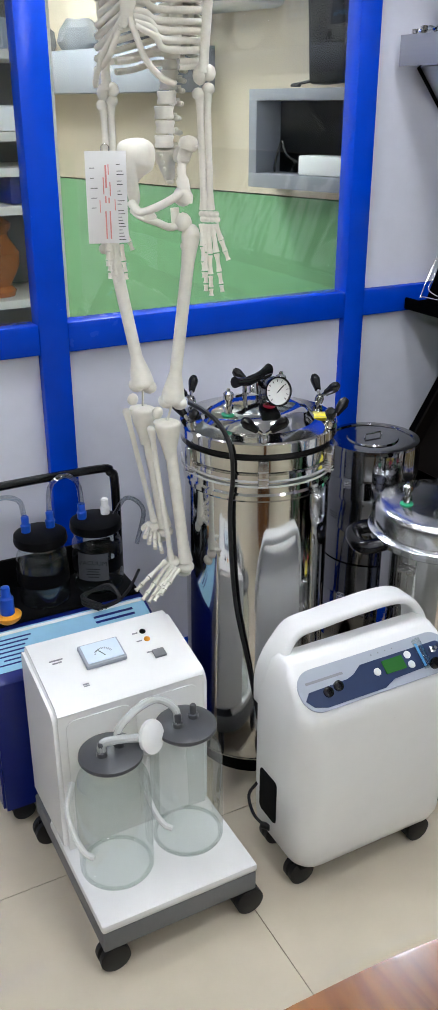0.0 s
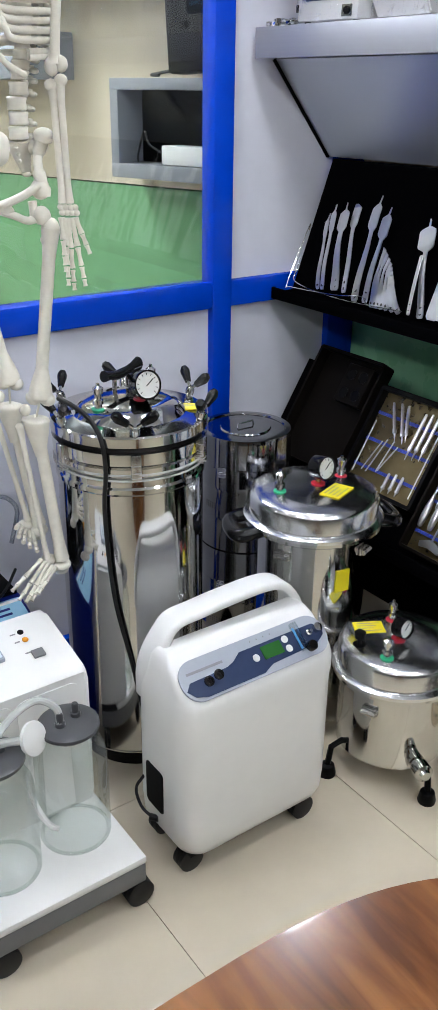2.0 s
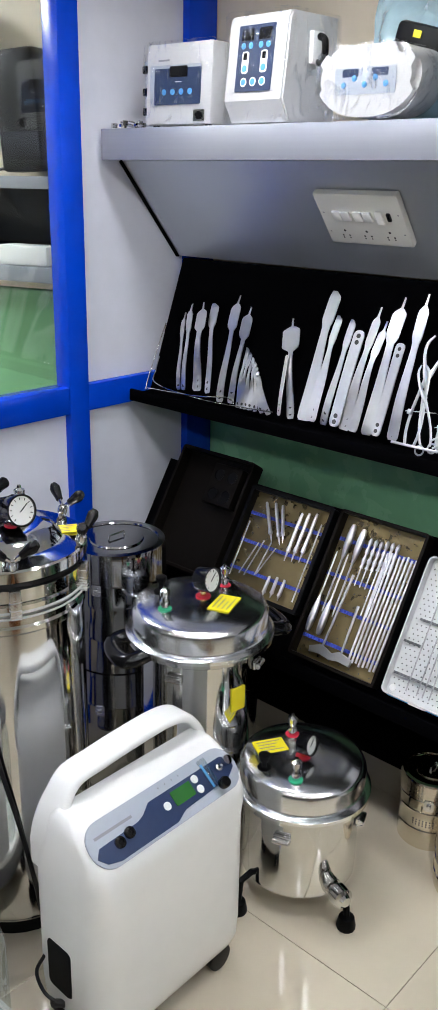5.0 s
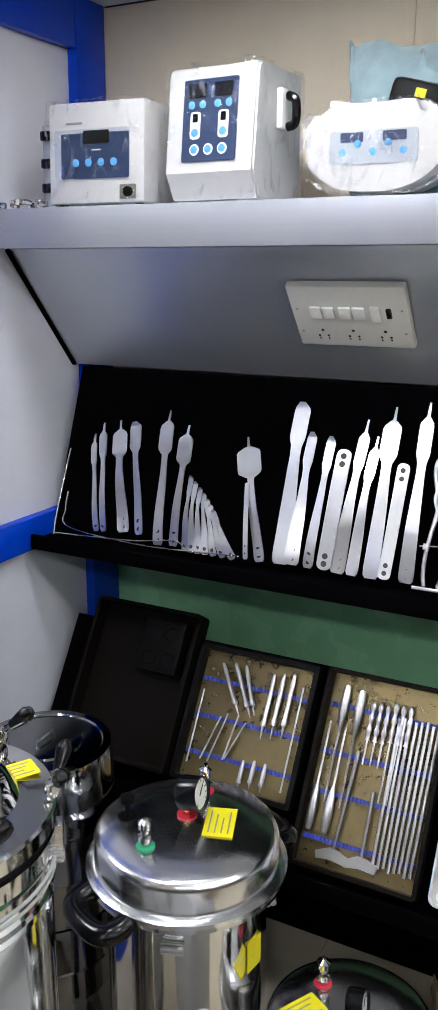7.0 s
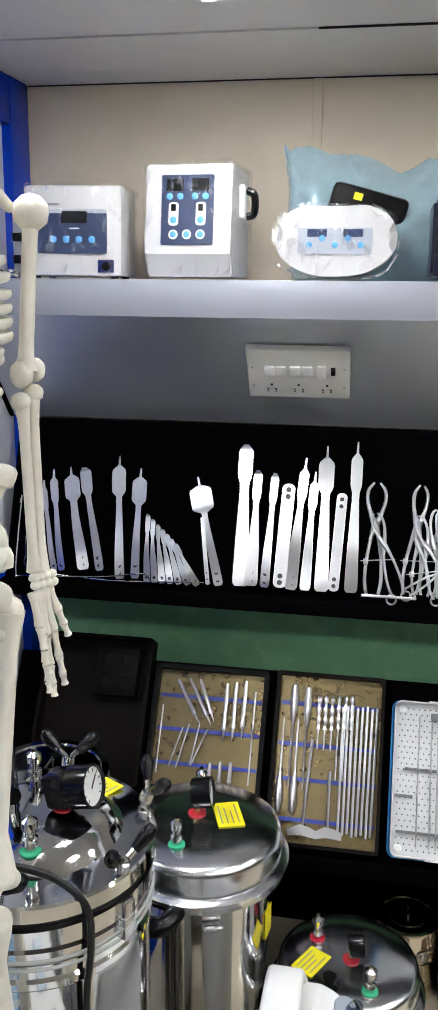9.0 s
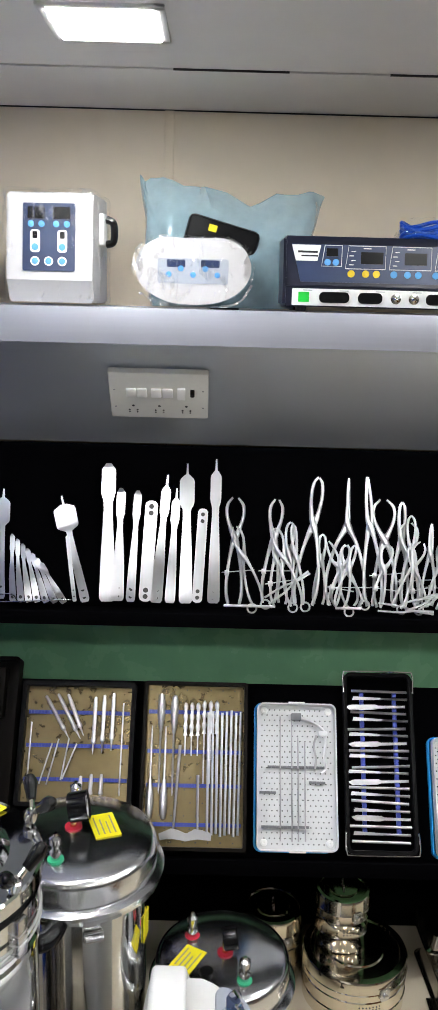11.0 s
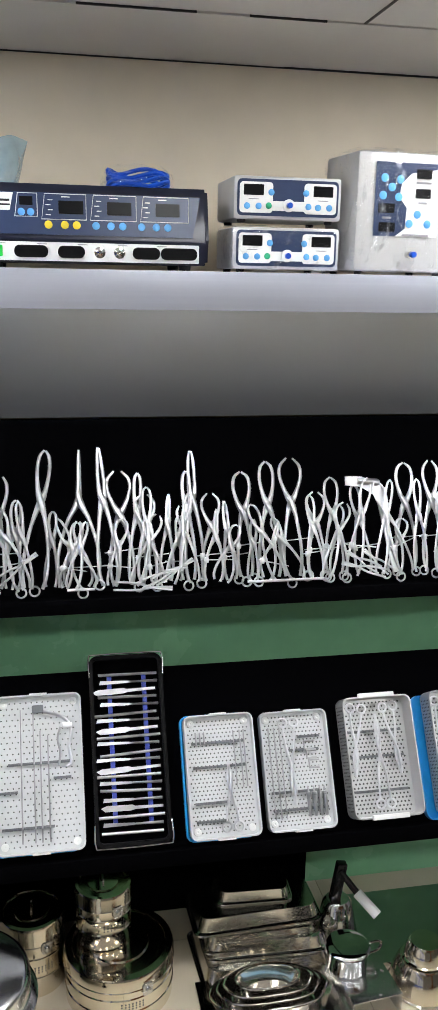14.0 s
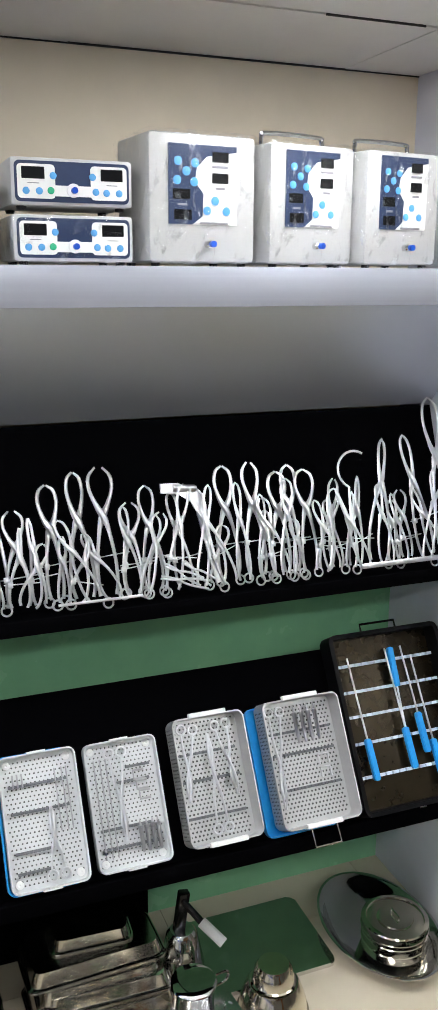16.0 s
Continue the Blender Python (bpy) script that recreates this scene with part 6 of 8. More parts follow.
part("socket", bm, M_BLACKMATT, t)
wrap(t, w, h, d, 1)

# taller unit with two channels
t = thing("electrotherapy_unit", unit_pose(2.198, 0.905, -3), "white two-channel medical unit with a blue panel, wrapped in plastic", "medical unit", "shelf units")
w, h, d = 0.178, 0.225, 0.17
bm = B()
prof = [(0.006, -0.012), (0.05, 0.012), (0.21, -0.006), (0.222, -0.012), (0.225, -0.02), (0.225, -d), (0.006, -d)]
lo = [bm.verts.new((-w / 2, y, z)) for y, z in prof]
hi = [bm.verts.new((w / 2, y, z)) for y, z in prof]
bm.faces.new(lo)
bm.faces.new(hi[::-1])
for i in range(len(prof)):
    bm.faces.new((lo[i], hi[i], hi[(i + 1) % len(prof)], lo[(i + 1) % len(prof)]))
bmesh.ops.bevel(bm, geom=[e for e in bm.edges if abs(e.verts[0].co.x - e.verts[1].co.x) < 0.01], offset=0.004, segments=2, affect="EDGES")
part("housing", bm, M_UNIT, t)
fm = frame_from((0, 0.135, 0.0042), (1, 0, 0), (0, 0.16, -0.018))
p = flat(t, "front_panel", rrect(0.108, 0.135, 0.003, 2, 0.0, 0.0), 0.0, M_NAVY, "slate blue panel", m=fm)
for sx in (-1, 1):
    flat(t, "screen", rrect(0.036, 0.024, 0.002, 2, sx * 0.026, 0.048), 0.0012, M_SCREEN, m=fm, parent=p)
    for q in (-0.011, 0.011):
        button(t, sx * 0.026 + q, 0.026, 0.0012, 0.0065, m=fm, parent=p)
    flat(t, "key_frame", rrect(0.02, 0.045, 0.006, 4, sx * 0.028, -0.008), 0.0012, M_WHITEM, "white key frame", m=fm, parent=p)
    button(t, sx * 0.028, -0.02, 0.0024, 0.007, m=fm, parent=p)
    flat(t, "key_window", rrect(0.01, 0.014, 0.001, 2, sx * 0.028, 0.004), 0.0024, M_BLACKGLOSS, m=fm, parent=p)
for k in range(3):
    bm = B()
    lathe(bm, [(0, 0), (0.0095, 0), (0.0095, 0.001), (0, 0.0011)], 16, fm @ pose(-0.028 + 0.028 * k, -0.048, 0.0012))
    part("key_frame", bm, M_WHITEM, p)
    button(t, -0.028 + 0.028 * k, -0.048, 0.0022, 0.0065, m=fm, parent=p)
bm = B()
box(bm, w / 2, w / 2 + 0.012, 0.125, 0.19, -0.11, -0.07, 0.003)
part("side_bracket", bm, M_WHITE, t, "white side bracket")
bm = B()
tube(bm, spline([(w / 2 + 0.012, 0.18, -0.09), (w / 2 + 0.028, 0.17, -0.09), (w / 2 + 0.028, 0.135, -0.09), (w / 2 + 0.012, 0.128, -0.09)]), 0.008, 8)
part("probe_clip", bm, M_BLACKGLOSS, t, "black probe clip")
wrap(t, w, 0.225, d, 2, 0.008)

# kidney-shaped unit in a bag
t = thing("ultrasound_unit", unit_pose(1.903, 0.90, 0), "white kidney-shaped medical unit bundled in clear plastic", "medical unit", "shelf units")
out = []
for k in range(48):
    a = TAU * k / 48
    rx = 0.116 + 0.004 * math.cos(2 * a)
    y = 0.082 + 0.074 * math.sin(a) - 0.016 * math.exp(-((a - math.pi / 2) / 0.5) ** 2)
    out.append((rx * math.copysign(abs(math.cos(a)) ** 0.8, math.cos(a)), max(0.006, y)))
bm = B()
plate(bm, out, 0.12, pose(0, 0, -0.115), 0.014)
part("housing", bm, M_UNIT, t, angle=60)
p = flat(t, "front_panel", rrect(0.145, 0.05, 0.004, 3, 0, 0.075), 0.0055, M_PALEGREY, "pale blue-grey panel")
for k in range(5):
    button(t, -0.05 + 0.025 * k, 0.068 + 0.012 * (k % 2), 0.0068, 0.006, parent=p)
for sx in (-1, 1):
    flat(t, "screen", rrect(0.038, 0.015, 0.002, 2, sx * 0.035, 0.09), 0.0067, M_NAVY, parent=p)
bm = B()
plate(bm, [(x * 1.06, 0.082 + (y - 0.08) * 1.03) for x, y in out], 0.135, pose(0, 0, -0.118), 0.016)
bmesh.ops.triangulate(bm, faces=bm.faces[:])
bmesh.ops.subdivide_edges(bm, edges=bm.edges[:], cuts=2)
for v in bm.verts:
    v.co += noise.noise_vector(v.co * 30) * 0.004
    v.co.y = max(v.co.y, 0.001)
part("plastic_wrap", bm, M_WRAP, t, "clear crinkled plastic wrap", angle=90).visible_shadow = False
bm = B()
for k in range(3):
    tube(bm, spline([(-0.11, 0.03, 0.012), (-0.06, 0.006 + 0.003 * k, 0.018), (0.02, 0.004, 0.02 + 0.004 * k), (0.09, 0.012, 0.016), (0.122, 0.05, 0.005)]), 0.0025, 6)
part("wrap_fold", bm, M_WRAP, t).visible_shadow = False

# dark unit in a pale blue bag
t = thing("bagged_machine", pose(1.12, 1.84, ZS), "black machine standing in a pale blue plastic bag", "bagged machine")
bm = B()
box(bm, -0.075, 0.03, -0.08, 0.08, 0.0, 0.185, 0.012, m=pose(-0.028, 0.045, 0.004, 15, 0, 0))
part("machine", bm, M_BLACKMATT, t, "black machine")
bm = B()
box(bm, -0.0775, -0.0755, 0.015, 0.033, 0.158, 0.172, m=pose(-0.028, 0.045, 0.004, 15, 0, 0))
part("warning_label", bm, M_YELLOW, t, "small yellow label")
bm = B()
seg, rows_ = 72, 36
grid = []
for j in range(rows_ + 1):
    v = j / rows_
    ring = []
    for k in range(seg):
        a = TAU * k / seg
        hw = 0.165 + 0.035 * v
        thick = 0.105 * (1 - v ** 2.5) + 0.008
        y = hw * math.copysign(abs(math.sin(a)) ** 0.7, math.sin(a))
        x = thick * math.copysign(abs(math.cos(a)) ** 0.7, math.cos(a))
        top = 0.25 + 0.035 * max(0.0, y / 0.19) - 0.02 * math.exp(-((y + 0.03) / 0.04) ** 2) + 0.008 * math.sin(60 * y)
        z = 0.002 + v * top
        q = noise.noise_vector(Vector((x * 6, y * 16, z * 9)))
        f = noise.noise_vector(Vector((x * 10, y * 40, z * 22)))
        ring.append(bm.verts.new((x + (q.x * 0.035 + f.x * 0.012) * v ** 0.5, y + (q.y * 0.03 - (0.025 if y < 0 else 0)) * v, max(0.002, z + (q.z * 0.02 + f.z * 0.008) * v))))
    grid.append(ring)
for a, b in zip(grid, grid[1:]):
    for k in range(seg):
        bm.faces.new((a[k], a[(k + 1) % seg], b[(k + 1) % seg], b[k]))
part("bag", bm, M_BAG, t, "pale blue translucent plastic bag", angle=60)

# black electrosurgical generator
t = thing("electrosurgical_generator", unit_pose(1.497, 0.895), "dark navy electrosurgical generator with lit green switch", "medical unit", "shelf units")
w, h, d = 0.442, 0.152, 0.24
bm = B()
prof = [(0.01, 0.0), (0.05, 0.006), (0.053, 0.0), (0.142, -0.012), (h, -0.02), (h, -d), (0.01, -d)]
lo = [bm.verts.new((-w / 2, y, z)) for y, z in prof]
hi = [bm.verts.new((w / 2, y, z)) for y, z in prof]
bm.faces.new(lo)
bm.faces.new(hi[::-1])
for i in range(len(prof)):
    bm.faces.new((lo[i], hi[i], hi[(i + 1) % len(prof)], lo[(i + 1) % len(prof)]))
bmesh.ops.bevel(bm, geom=[e for e in bm.edges if abs(e.verts[0].co.x - e.verts[1].co.x) < 0.01], offset=0.006, segments=2, affect="EDGES")
part("housing", bm, M_DARKNAVY, t)
fm = frame_from((0, 0.098, -0.0048), (1, 0, 0), (0, 0.089, -0.012))
p = flat(t, "front_panel", [(-0.185, -0.038), (0.19, -0.038), (0.205, 0.038), (-0.205, 0.038)], 0.0, M_NAVY, "slate blue control panel", m=fm)
flat(t, "title_field", [(-0.205, 0.036), (-0.145, 0.036), (-0.152, 0.004), (-0.196, 0.004)], 0.0012, M_WHITEM, "white title field", m=fm, parent=p)
print_line(t, -0.172, 0.022, 0.04, 0.0024, M_INK, 0.004, m=fm, parent=p)
print_line(t, -0.168, 0.014, 0.034, 0.0024, M_INK, 0.003, m=fm, parent=p)
for x0, x1, a, b in ((-0.143, -0.102, -0.006, 0.036), (-0.094, -0.012, -0.01, 0.036), (-0.004, 0.082, -0.01, 0.036), (0.09, 0.182, -0.01, 0.036)):
    bm = B()
    tube(bm, [fm @ Vector(v) for v in ((x0, a, 0.0015), (x1, a, 0.0015), (x1, b, 0.0015), (x0 + 0.006, b, 0.0015))], 0.0008, 5, closed=True)
    part("outline", bm, M_WHITEM, p)
flat(t, "screen", rrect(0.024, 0.016, 0.001, 2, -0.122, 0.022), 0.0012, M_SCREEN, m=fm, parent=p)
for x in (-0.04, 0.05, 0.142):
    flat(t, "screen", rrect(0.046, 0.024, 0.001, 2, x, 0.012), 0.0012, M_SCREEN, "black display", m=fm, parent=p)
    for k in range(4):
        print_line(t, x - 0.042 + 0.004 * (k % 2), -0.002 + 0.009 * k, 0.009, 0.0012, M_WHITEM, 0.0016, m=fm, parent=p)
    print_line(t, x - 0.01, 0.031, 0.016, 0.0012, M_WHITEM, 0.0016, m=fm, parent=p)
for x in (-0.131, -0.114):
    button(t, x, 0.002, 0.0012, 0.0068, m=fm, parent=p)
for x in (-0.082, -0.052, -0.03):
    button(t, x, -0.02, 0.0012, 0.0075, M_YELLOWB, m=fm, parent=p)
for x in (0.006, 0.034, 0.056, 0.092, 0.12, 0.142):
    button(t, x, -0.02, 0.0012, 0.0072, m=fm, parent=p)
lm = pose(0, 0.03, 0.0045)
p2 = flat(t, "socket_panel", rrect(0.404, 0.034, 0.002, 2, 0, 0), 0.0, M_WHITE, "white socket panel", m=lm)
flat(t, "power_switch", rrect(0.022, 0.02, 0.001, 2, -0.178, 0), 0.0012, M_GREENSW, "lit green power switch", 0.004, m=lm, parent=p2)
for x, ww in ((-0.115, 0.062), (-0.041, 0.05), (0.1, 0.052), (0.163, 0.07)):
    flat(t, "socket", rrect(ww, 0.022, 0.01, 6, x, 0), 0.0012, M_BLACKMATT, "black output socket", 0.004, m=lm, parent=p2)
for x in (0.012, 0.049):
    bm = B()
    lathe(bm, [(0, 0), (0.0105, 0), (0.0105, 0.003), (0.006, 0.004), (0.006, 0.012), (0.003, 0.013), (0, 0.009)], 16, lm @ pose(x, 0, 0.0012))
    part("jack", bm, M_STEEL, p2, "chrome jack")
for k in range(5):
    print_line(t, -0.17 + 0.075 * k, 0.0135, 0.018, 0.0016, M_GREYINK, 0.0014, m=lm, parent=p2)
for x in (-0.18, 0.18):
    for z in (-0.03, -0.2):
        bm = B()
        lathe(bm, [(0, 0), (0.011, 0), (0.012, 0.011), (0, 0.011)], 12, pose(x, 0, z, -90, 0, 0))
        part("foot", bm, M_RUBBER, t)
# blue packet on the generator
t = thing("wrapped_cable", pose(1.0, 1.40, ZS + 0.152), "coiled bright blue cable in a clear plastic packet", "cable packet")
bm = B()
for k in range(5):
    tube(bm, [Vector((0.03 * math.cos(a) + 0.003 * k, 0.06 * math.sin(a), 0.006 + 0.007 * k + 0.006 * math.sin(3 * a + k))) for a in [TAU * i / 24 for i in range(24)]], 0.0045, 6, closed=True)
part("cable", bm, M_BRIGHTBLUE, t, "bright blue cable")
bm = B()
lathe(bm, [(0, 0.001), (0.05, 0.001), (0.075, 0.008), (0.07, 0.03), (0.045, 0.046), (0, 0.05)], 24)
bmesh.ops.subdivide_edges(bm, edges=bm.edges[:], cuts=1)
for v in bm.verts:
    v.co.x *= 0.65
    v.co += noise.noise_vector(v.co * 40) * 0.005
    v.co.z = max(0.001, v.co.z)
part("packet", bm, M_WRAP, t, "clear crinkled packet", angle=90).visible_shadow = False


def twin_unit(z, wrapped, turn):
    t = thing("suction_controller", unit_pose(1.117, 0.905, turn, z), "flat white medical unit with blue buttons" + (", wrapped in plastic" if wrapped else ", stacked on another"), "medical unit", "stacked units")
    w, h, d = 0.218, 0.086, 0.17
    casing(t, w, h, d, M_UNIT, 0.006)
    p = flat(t, "front_panel", rrect(0.204, 0.068, 0.009, 4, 0, 0.046), 0.0008, M_NAVY, "slate blue front panel")
    flat(t, "panel_film", rrect(0.192, 0.03, 0.004, 3, 0, 0.046), 0.002, M_NAVY, "slate blue band", parent=p)
    for sx in (-1, 1):
        flat(t, "panel_field", rrect(0.066, 0.057, 0.007, 4, sx * 0.0645, 0.046), 0.0026, M_WHITEM, "white field", parent=p)
        flat(t, "screen", rrect(0.04, 0.02, 0.001, 2, sx * 0.07, 0.06), 0.0034, M_SCREEN, "black display", parent=p)
        for x, y in ((0.035, 0.056), (0.06, 0.03), (0.083, 0.03)):
            button(t, sx * x, y, 0.0036, 0.0062, parent=p)
        print_line(t, sx * 0.07, 0.043, 0.02, 0.0036, M_GREYINK, 0.0015, parent=p)
    flat(t, "key_strip", rrect(0.1, 0.018, 0.009, 5, 0, 0.031), 0.004, M_WHITEM, "white key strip", parent=p)
    button(t, -0.04, 0.031, 0.0052, 0.0062, M_GREENR, parent=p)
    button(t, 0.04, 0.031, 0.0052, 0.0062, parent=p)
    bm = B()
    lathe(bm, [(0, 0), (0.012, 0), (0.012, 0.004), (0, 0.005)], 18, pose(0, 0.032, 0.005))
    part("knob_base", bm, M_WHITEM, p)
    bm = B()
    lathe(bm, [(0, 0), (0.0055, 0), (0.0055, 0.01), (0, 0.011)], 14, pose(0, 0.032, 0.0095))
    part("knob", bm, M_BRIGHTBLUE, p, "bright blue knob")
    if wrapped:
        wrap(t, w, h, d, 5, 0.004)


twin_unit(ZS, True, 0)
twin_unit(ZS + 0.0945, False, 0)


def tourniquet(y, w, h, turn, handle, seed):
    t = thing("tourniquet_unit", unit_pose(y, 0.90, turn), "tall white medical unit with slate blue panel, wrapped in plastic", "medical unit", "tall wrapped units")
    d = 0.16
    casing(t, w, h, d, M_IVORY, 0.01)
    k_ = w / 0.225
    p = flat(t, "front_panel", rrect(0.145 * k_, 0.14, 0.004, 3, -0.002, 0.145), 0.0008, M_WHITEM, "pale front panel")
    film = [(-0.0745 * k_, 0.075), (-0.025 * k_, 0.075), (-0.004 * k_, 0.09), (-0.002 * k_, 0.13), (-0.02 * k_, 0.15), (-0.016 * k_, 0.175), (0.005 * k_, 0.195), (0.068 * k_, 0.205), (0.068 * k_, 0.215), (-0.0745 * k_, 0.215)]
    flat(t, "panel_film", film, 0.002, M_NAVY, "slate blue film", parent=p)
    for x, y_ in ((-0.055, 0.185), (-0.02, 0.183), (-0.038, 0.168), (-0.057, 0.152), (-0.022, 0.15), (0.022, 0.118), (0.005, 0.1), (0.046, 0.1)):
        button(t, x * k_, y_, 0.0036, 0.0082 * k_, parent=p)
    for x, y_, ww in ((-0.048, 0.128, 0.036), (-0.045, 0.092, 0.036), (0.033, 0.195, 0.034), (0.033, 0.158, 0.034)):
        flat(t, "screen", rrect(ww * k_, 0.018, 0.001, 2, x * k_, y_), 0.0034, M_SCREEN, "black display", parent=p)
    for x, y_, ww in ((0.033, 0.178, 0.034), (-0.046, 0.11, 0.02), (0.02, 0.078, 0.06), (0.033, 0.14, 0.02)):
        print_line(t, x * k_, y_, ww * k_, 0.0036, M_GREYINK, 0.004, parent=p)
    bm = B()
    lathe(bm, [(0, 0), (0.007, 0), (0.007, 0.012), (0.0045, 0.014), (0.0045, 0.02), (0, 0.02)], 14, pose(0.008, 0.04, 0.0))
    o = part("outlet", bm, M_STEEL, t, "chrome outlet")
    bm = B()
    lathe(bm, [(0, 0), (0.006, 0), (0.006, 0.009), (0, 0.01)], 14, pose(0.008, 0.04, 0.019))
    part("cap", bm, M_BRIGHTBLUE, o, "blue cap")
    if handle:
        bm = B()
        tube(bm, spline([(-w * 0.36, h - 0.004, -0.08), (-w * 0.36, h + 0.018, -0.08), (-w * 0.3, h + 0.026, -0.08), (w * 0.3, h + 0.026, -0.08), (w * 0.36, h + 0.018, -0.08), (w * 0.36, h - 0.004, -0.08)], 4), 0.0045, 8)
        part("handle", bm, M_STEEL, t, "chrome carrying handle")
    wrap(t, w, h, d, seed, 0.006)


tourniquet(0.872, 0.222, 0.235, 6, False, 7)
tourniquet(0.645, 0.198, 0.228, 8, True, 8)
tourniquet(0.44, 0.19, 0.225, 8, True, 9)

# connector strip and loose metal clips beside the first unit
t = thing("terminal_strip", unit_pose(2.568, 0.93, 0), "pale terminal strip with black clips in clear film", "terminal strip")
bm = B()
box(bm, -0.014, 0.014, 0.001, 0.155, -0.02, 0, 0.002)
part("strip", bm, M_PALEGREY, t)
for y in (0.03, 0.075, 0.125):
    bm = B()
    box(bm, -0.011, 0.011, y, y + 0.018, -0.002, 0.012, 0.003)
    part("clip", bm, M_BLACKGLOSS, t, "black clip")
for i in range(7):
    t = thing("metal_clamp", pose(0.90 + 0.012 * (i % 3), 2.565 + 0.017 * i, ZS + 0.006 + 0.006 * (i % 2), 0, 0, 40 * i), "small chrome clamp lying on the shelf", "clamp", "loose chrome clamps")
    bm = B()
    tube(bm, spline([(-0.02, 0, 0), (-0.008, 0.004, 0.003), (0.006, -0.004, 0), (0.018, 0.003, 0.002)]), 0.004, 6)
    lathe(bm, [(0, -0.005), (0.008, -0.005), (0.008, 0.006), (0, 0.007)], 10, pose(0.006, 0, 0.001))
    part("body", bm, M_STEEL, t)

# switch plate on the sloping panel
SM = frame_from((PA + (PB - PA) * 0.44) + Vector((-0.003, 1.979, -0.003)), (0, -1, 0), (PA - PB))
t = thing("switch_board", SM, "off-white electrical switch board with three sockets", "switch board")
bm = B()
box(bm, -0.112, 0.112, -0.072, 0.074, -0.002, 0.016, 0.004)
part("cover_plate", bm, M_OFFWHITEPLATE, t)
for x in (-0.062, -0.038, -0.006, 0.02):
    bm = B()
    box(bm, x - 0.0115, x + 0.0115, 0.002, 0.03, 0.015, 0.021, 0.002, m=pose(0, 0, 0, 4, 0, 0))
    part("switch", bm, M_WHITE, t, "white rocker switch")
bm = B()
box(bm, 0.042, 0.06, -0.006, 0.03, 0.015, 0.021, 0.002)
part("regulator", bm, M_WHITEM, t)
bm = B()
box(bm, 0.071, 0.081, 0.004, 0.026, 0.015, 0.021, 0.002)
part("indicator", bm, M_BLACKGLOSS, t, "black indicator switch")
for x in (-0.06, 0.0, 0.062):
    for dx, dy, r in ((0, 0.012, 0.0032), (-0.009, -0.002, 0.0025), (0.009, -0.002, 0.0025), (-0.009, -0.009, 0.002), (0.009, -0.009, 0.002)):
        bm = B()
        lathe(bm, [(0, 0), (r, 0), (r, 0.0005), (0, 0.0005)], 10, pose(x + dx, -0.043 + dy, 0.0158))
        part("socket_hole", bm, M_INK, t)
for x in (-0.1, 0.1):
    for y in (-0.035, 0.02):
        bm = B()
        lathe(bm, [(0, 0), (0.003, 0), (0, 0.001)], 8, pose(x, y, 0.0158))
        part("screw", bm, M_GREYINK, t)

# ---------------------------------------------------------------- steelware on the floor under the displays
drum("dressing_drum", pose(1.07, 1.665, 0), 0.078, 0.2, "warm polished steel dressing drum on the tiled floor", M_WARMSTEEL)
drum("dressing_drum", pose(1.0, 1.455, 0), 0.132, 0.135, "wide polished steel dressing drum with punched vents", M_WARMSTEEL)
drum("dressing_drum", pose(1.03, 1.49, 0.139), 0.068, 0.15, "small polished steel dressing drum standing on a wide one", M_WARMSTEEL)


def flat_tray(x, y, z, lx, ly, h, turn, tip=0.0):
    t = thing("steel_tray", pose(x, y, z, tip, 0, turn), "rectangular polished steel instrument tray stacked upside down", "steel tray", "stacked steel trays")
    bm = B()
    secs = [(lx * 0.86, ly * 0.9, 0.0), (lx * 0.94, ly * 0.96, h * 0.9), (lx, ly, h), (lx, ly, h + 0.003), (lx * 0.93, ly * 0.955, h + 0.002), (lx * 0.85, ly * 0.89, 0.004)]
    rings = [[bm.verts.new((u, v, zz)) for u, v in rrect(a, b, 0.022, 4)] for a, b, zz in secs]
    for p_, q_ in zip(rings, rings[1:]):
        for k in range(len(p_)):
            bm.faces.new((p_[k], p_[(k + 1) % len(p_)], q_[(k + 1) % len(p_)], q_[k]))
    bm.faces.new(rings[0][::-1])
    bm.faces.new(rings[-1])
    part("shell", bm, M_TRAYSTEEL, t)
    bm = B()
    tube(bm, [(u, v, h + 0.001) for u, v in rrect(lx, ly, 0.022, 6)], 0.0042, 8, closed=True, side=(0, 0, 1))
    part("rolled_rim", bm, M_TRAYSTEEL, t, "rolled bright steel rim")
    return t


for x, y, z, lx, ly, h, turn in ((1.06, 1.085, 0.0, 0.21, 0.34, 0.036, 3), (1.085, 1.07, 0.04, 0.19, 0.315, 0.034, -2), (1.095, 1.085, 0.055, 0.18, 0.31, 0.034, 0), (1.115, 1.09, 0.093, 0.17, 0.34, 0.038, 2), (1.13, 1.09, 0.135, 0.11, 0.2, 0.03, -3)):
    flat_tray(x, y, z + h + 0.003, lx, ly, h, turn, 180)


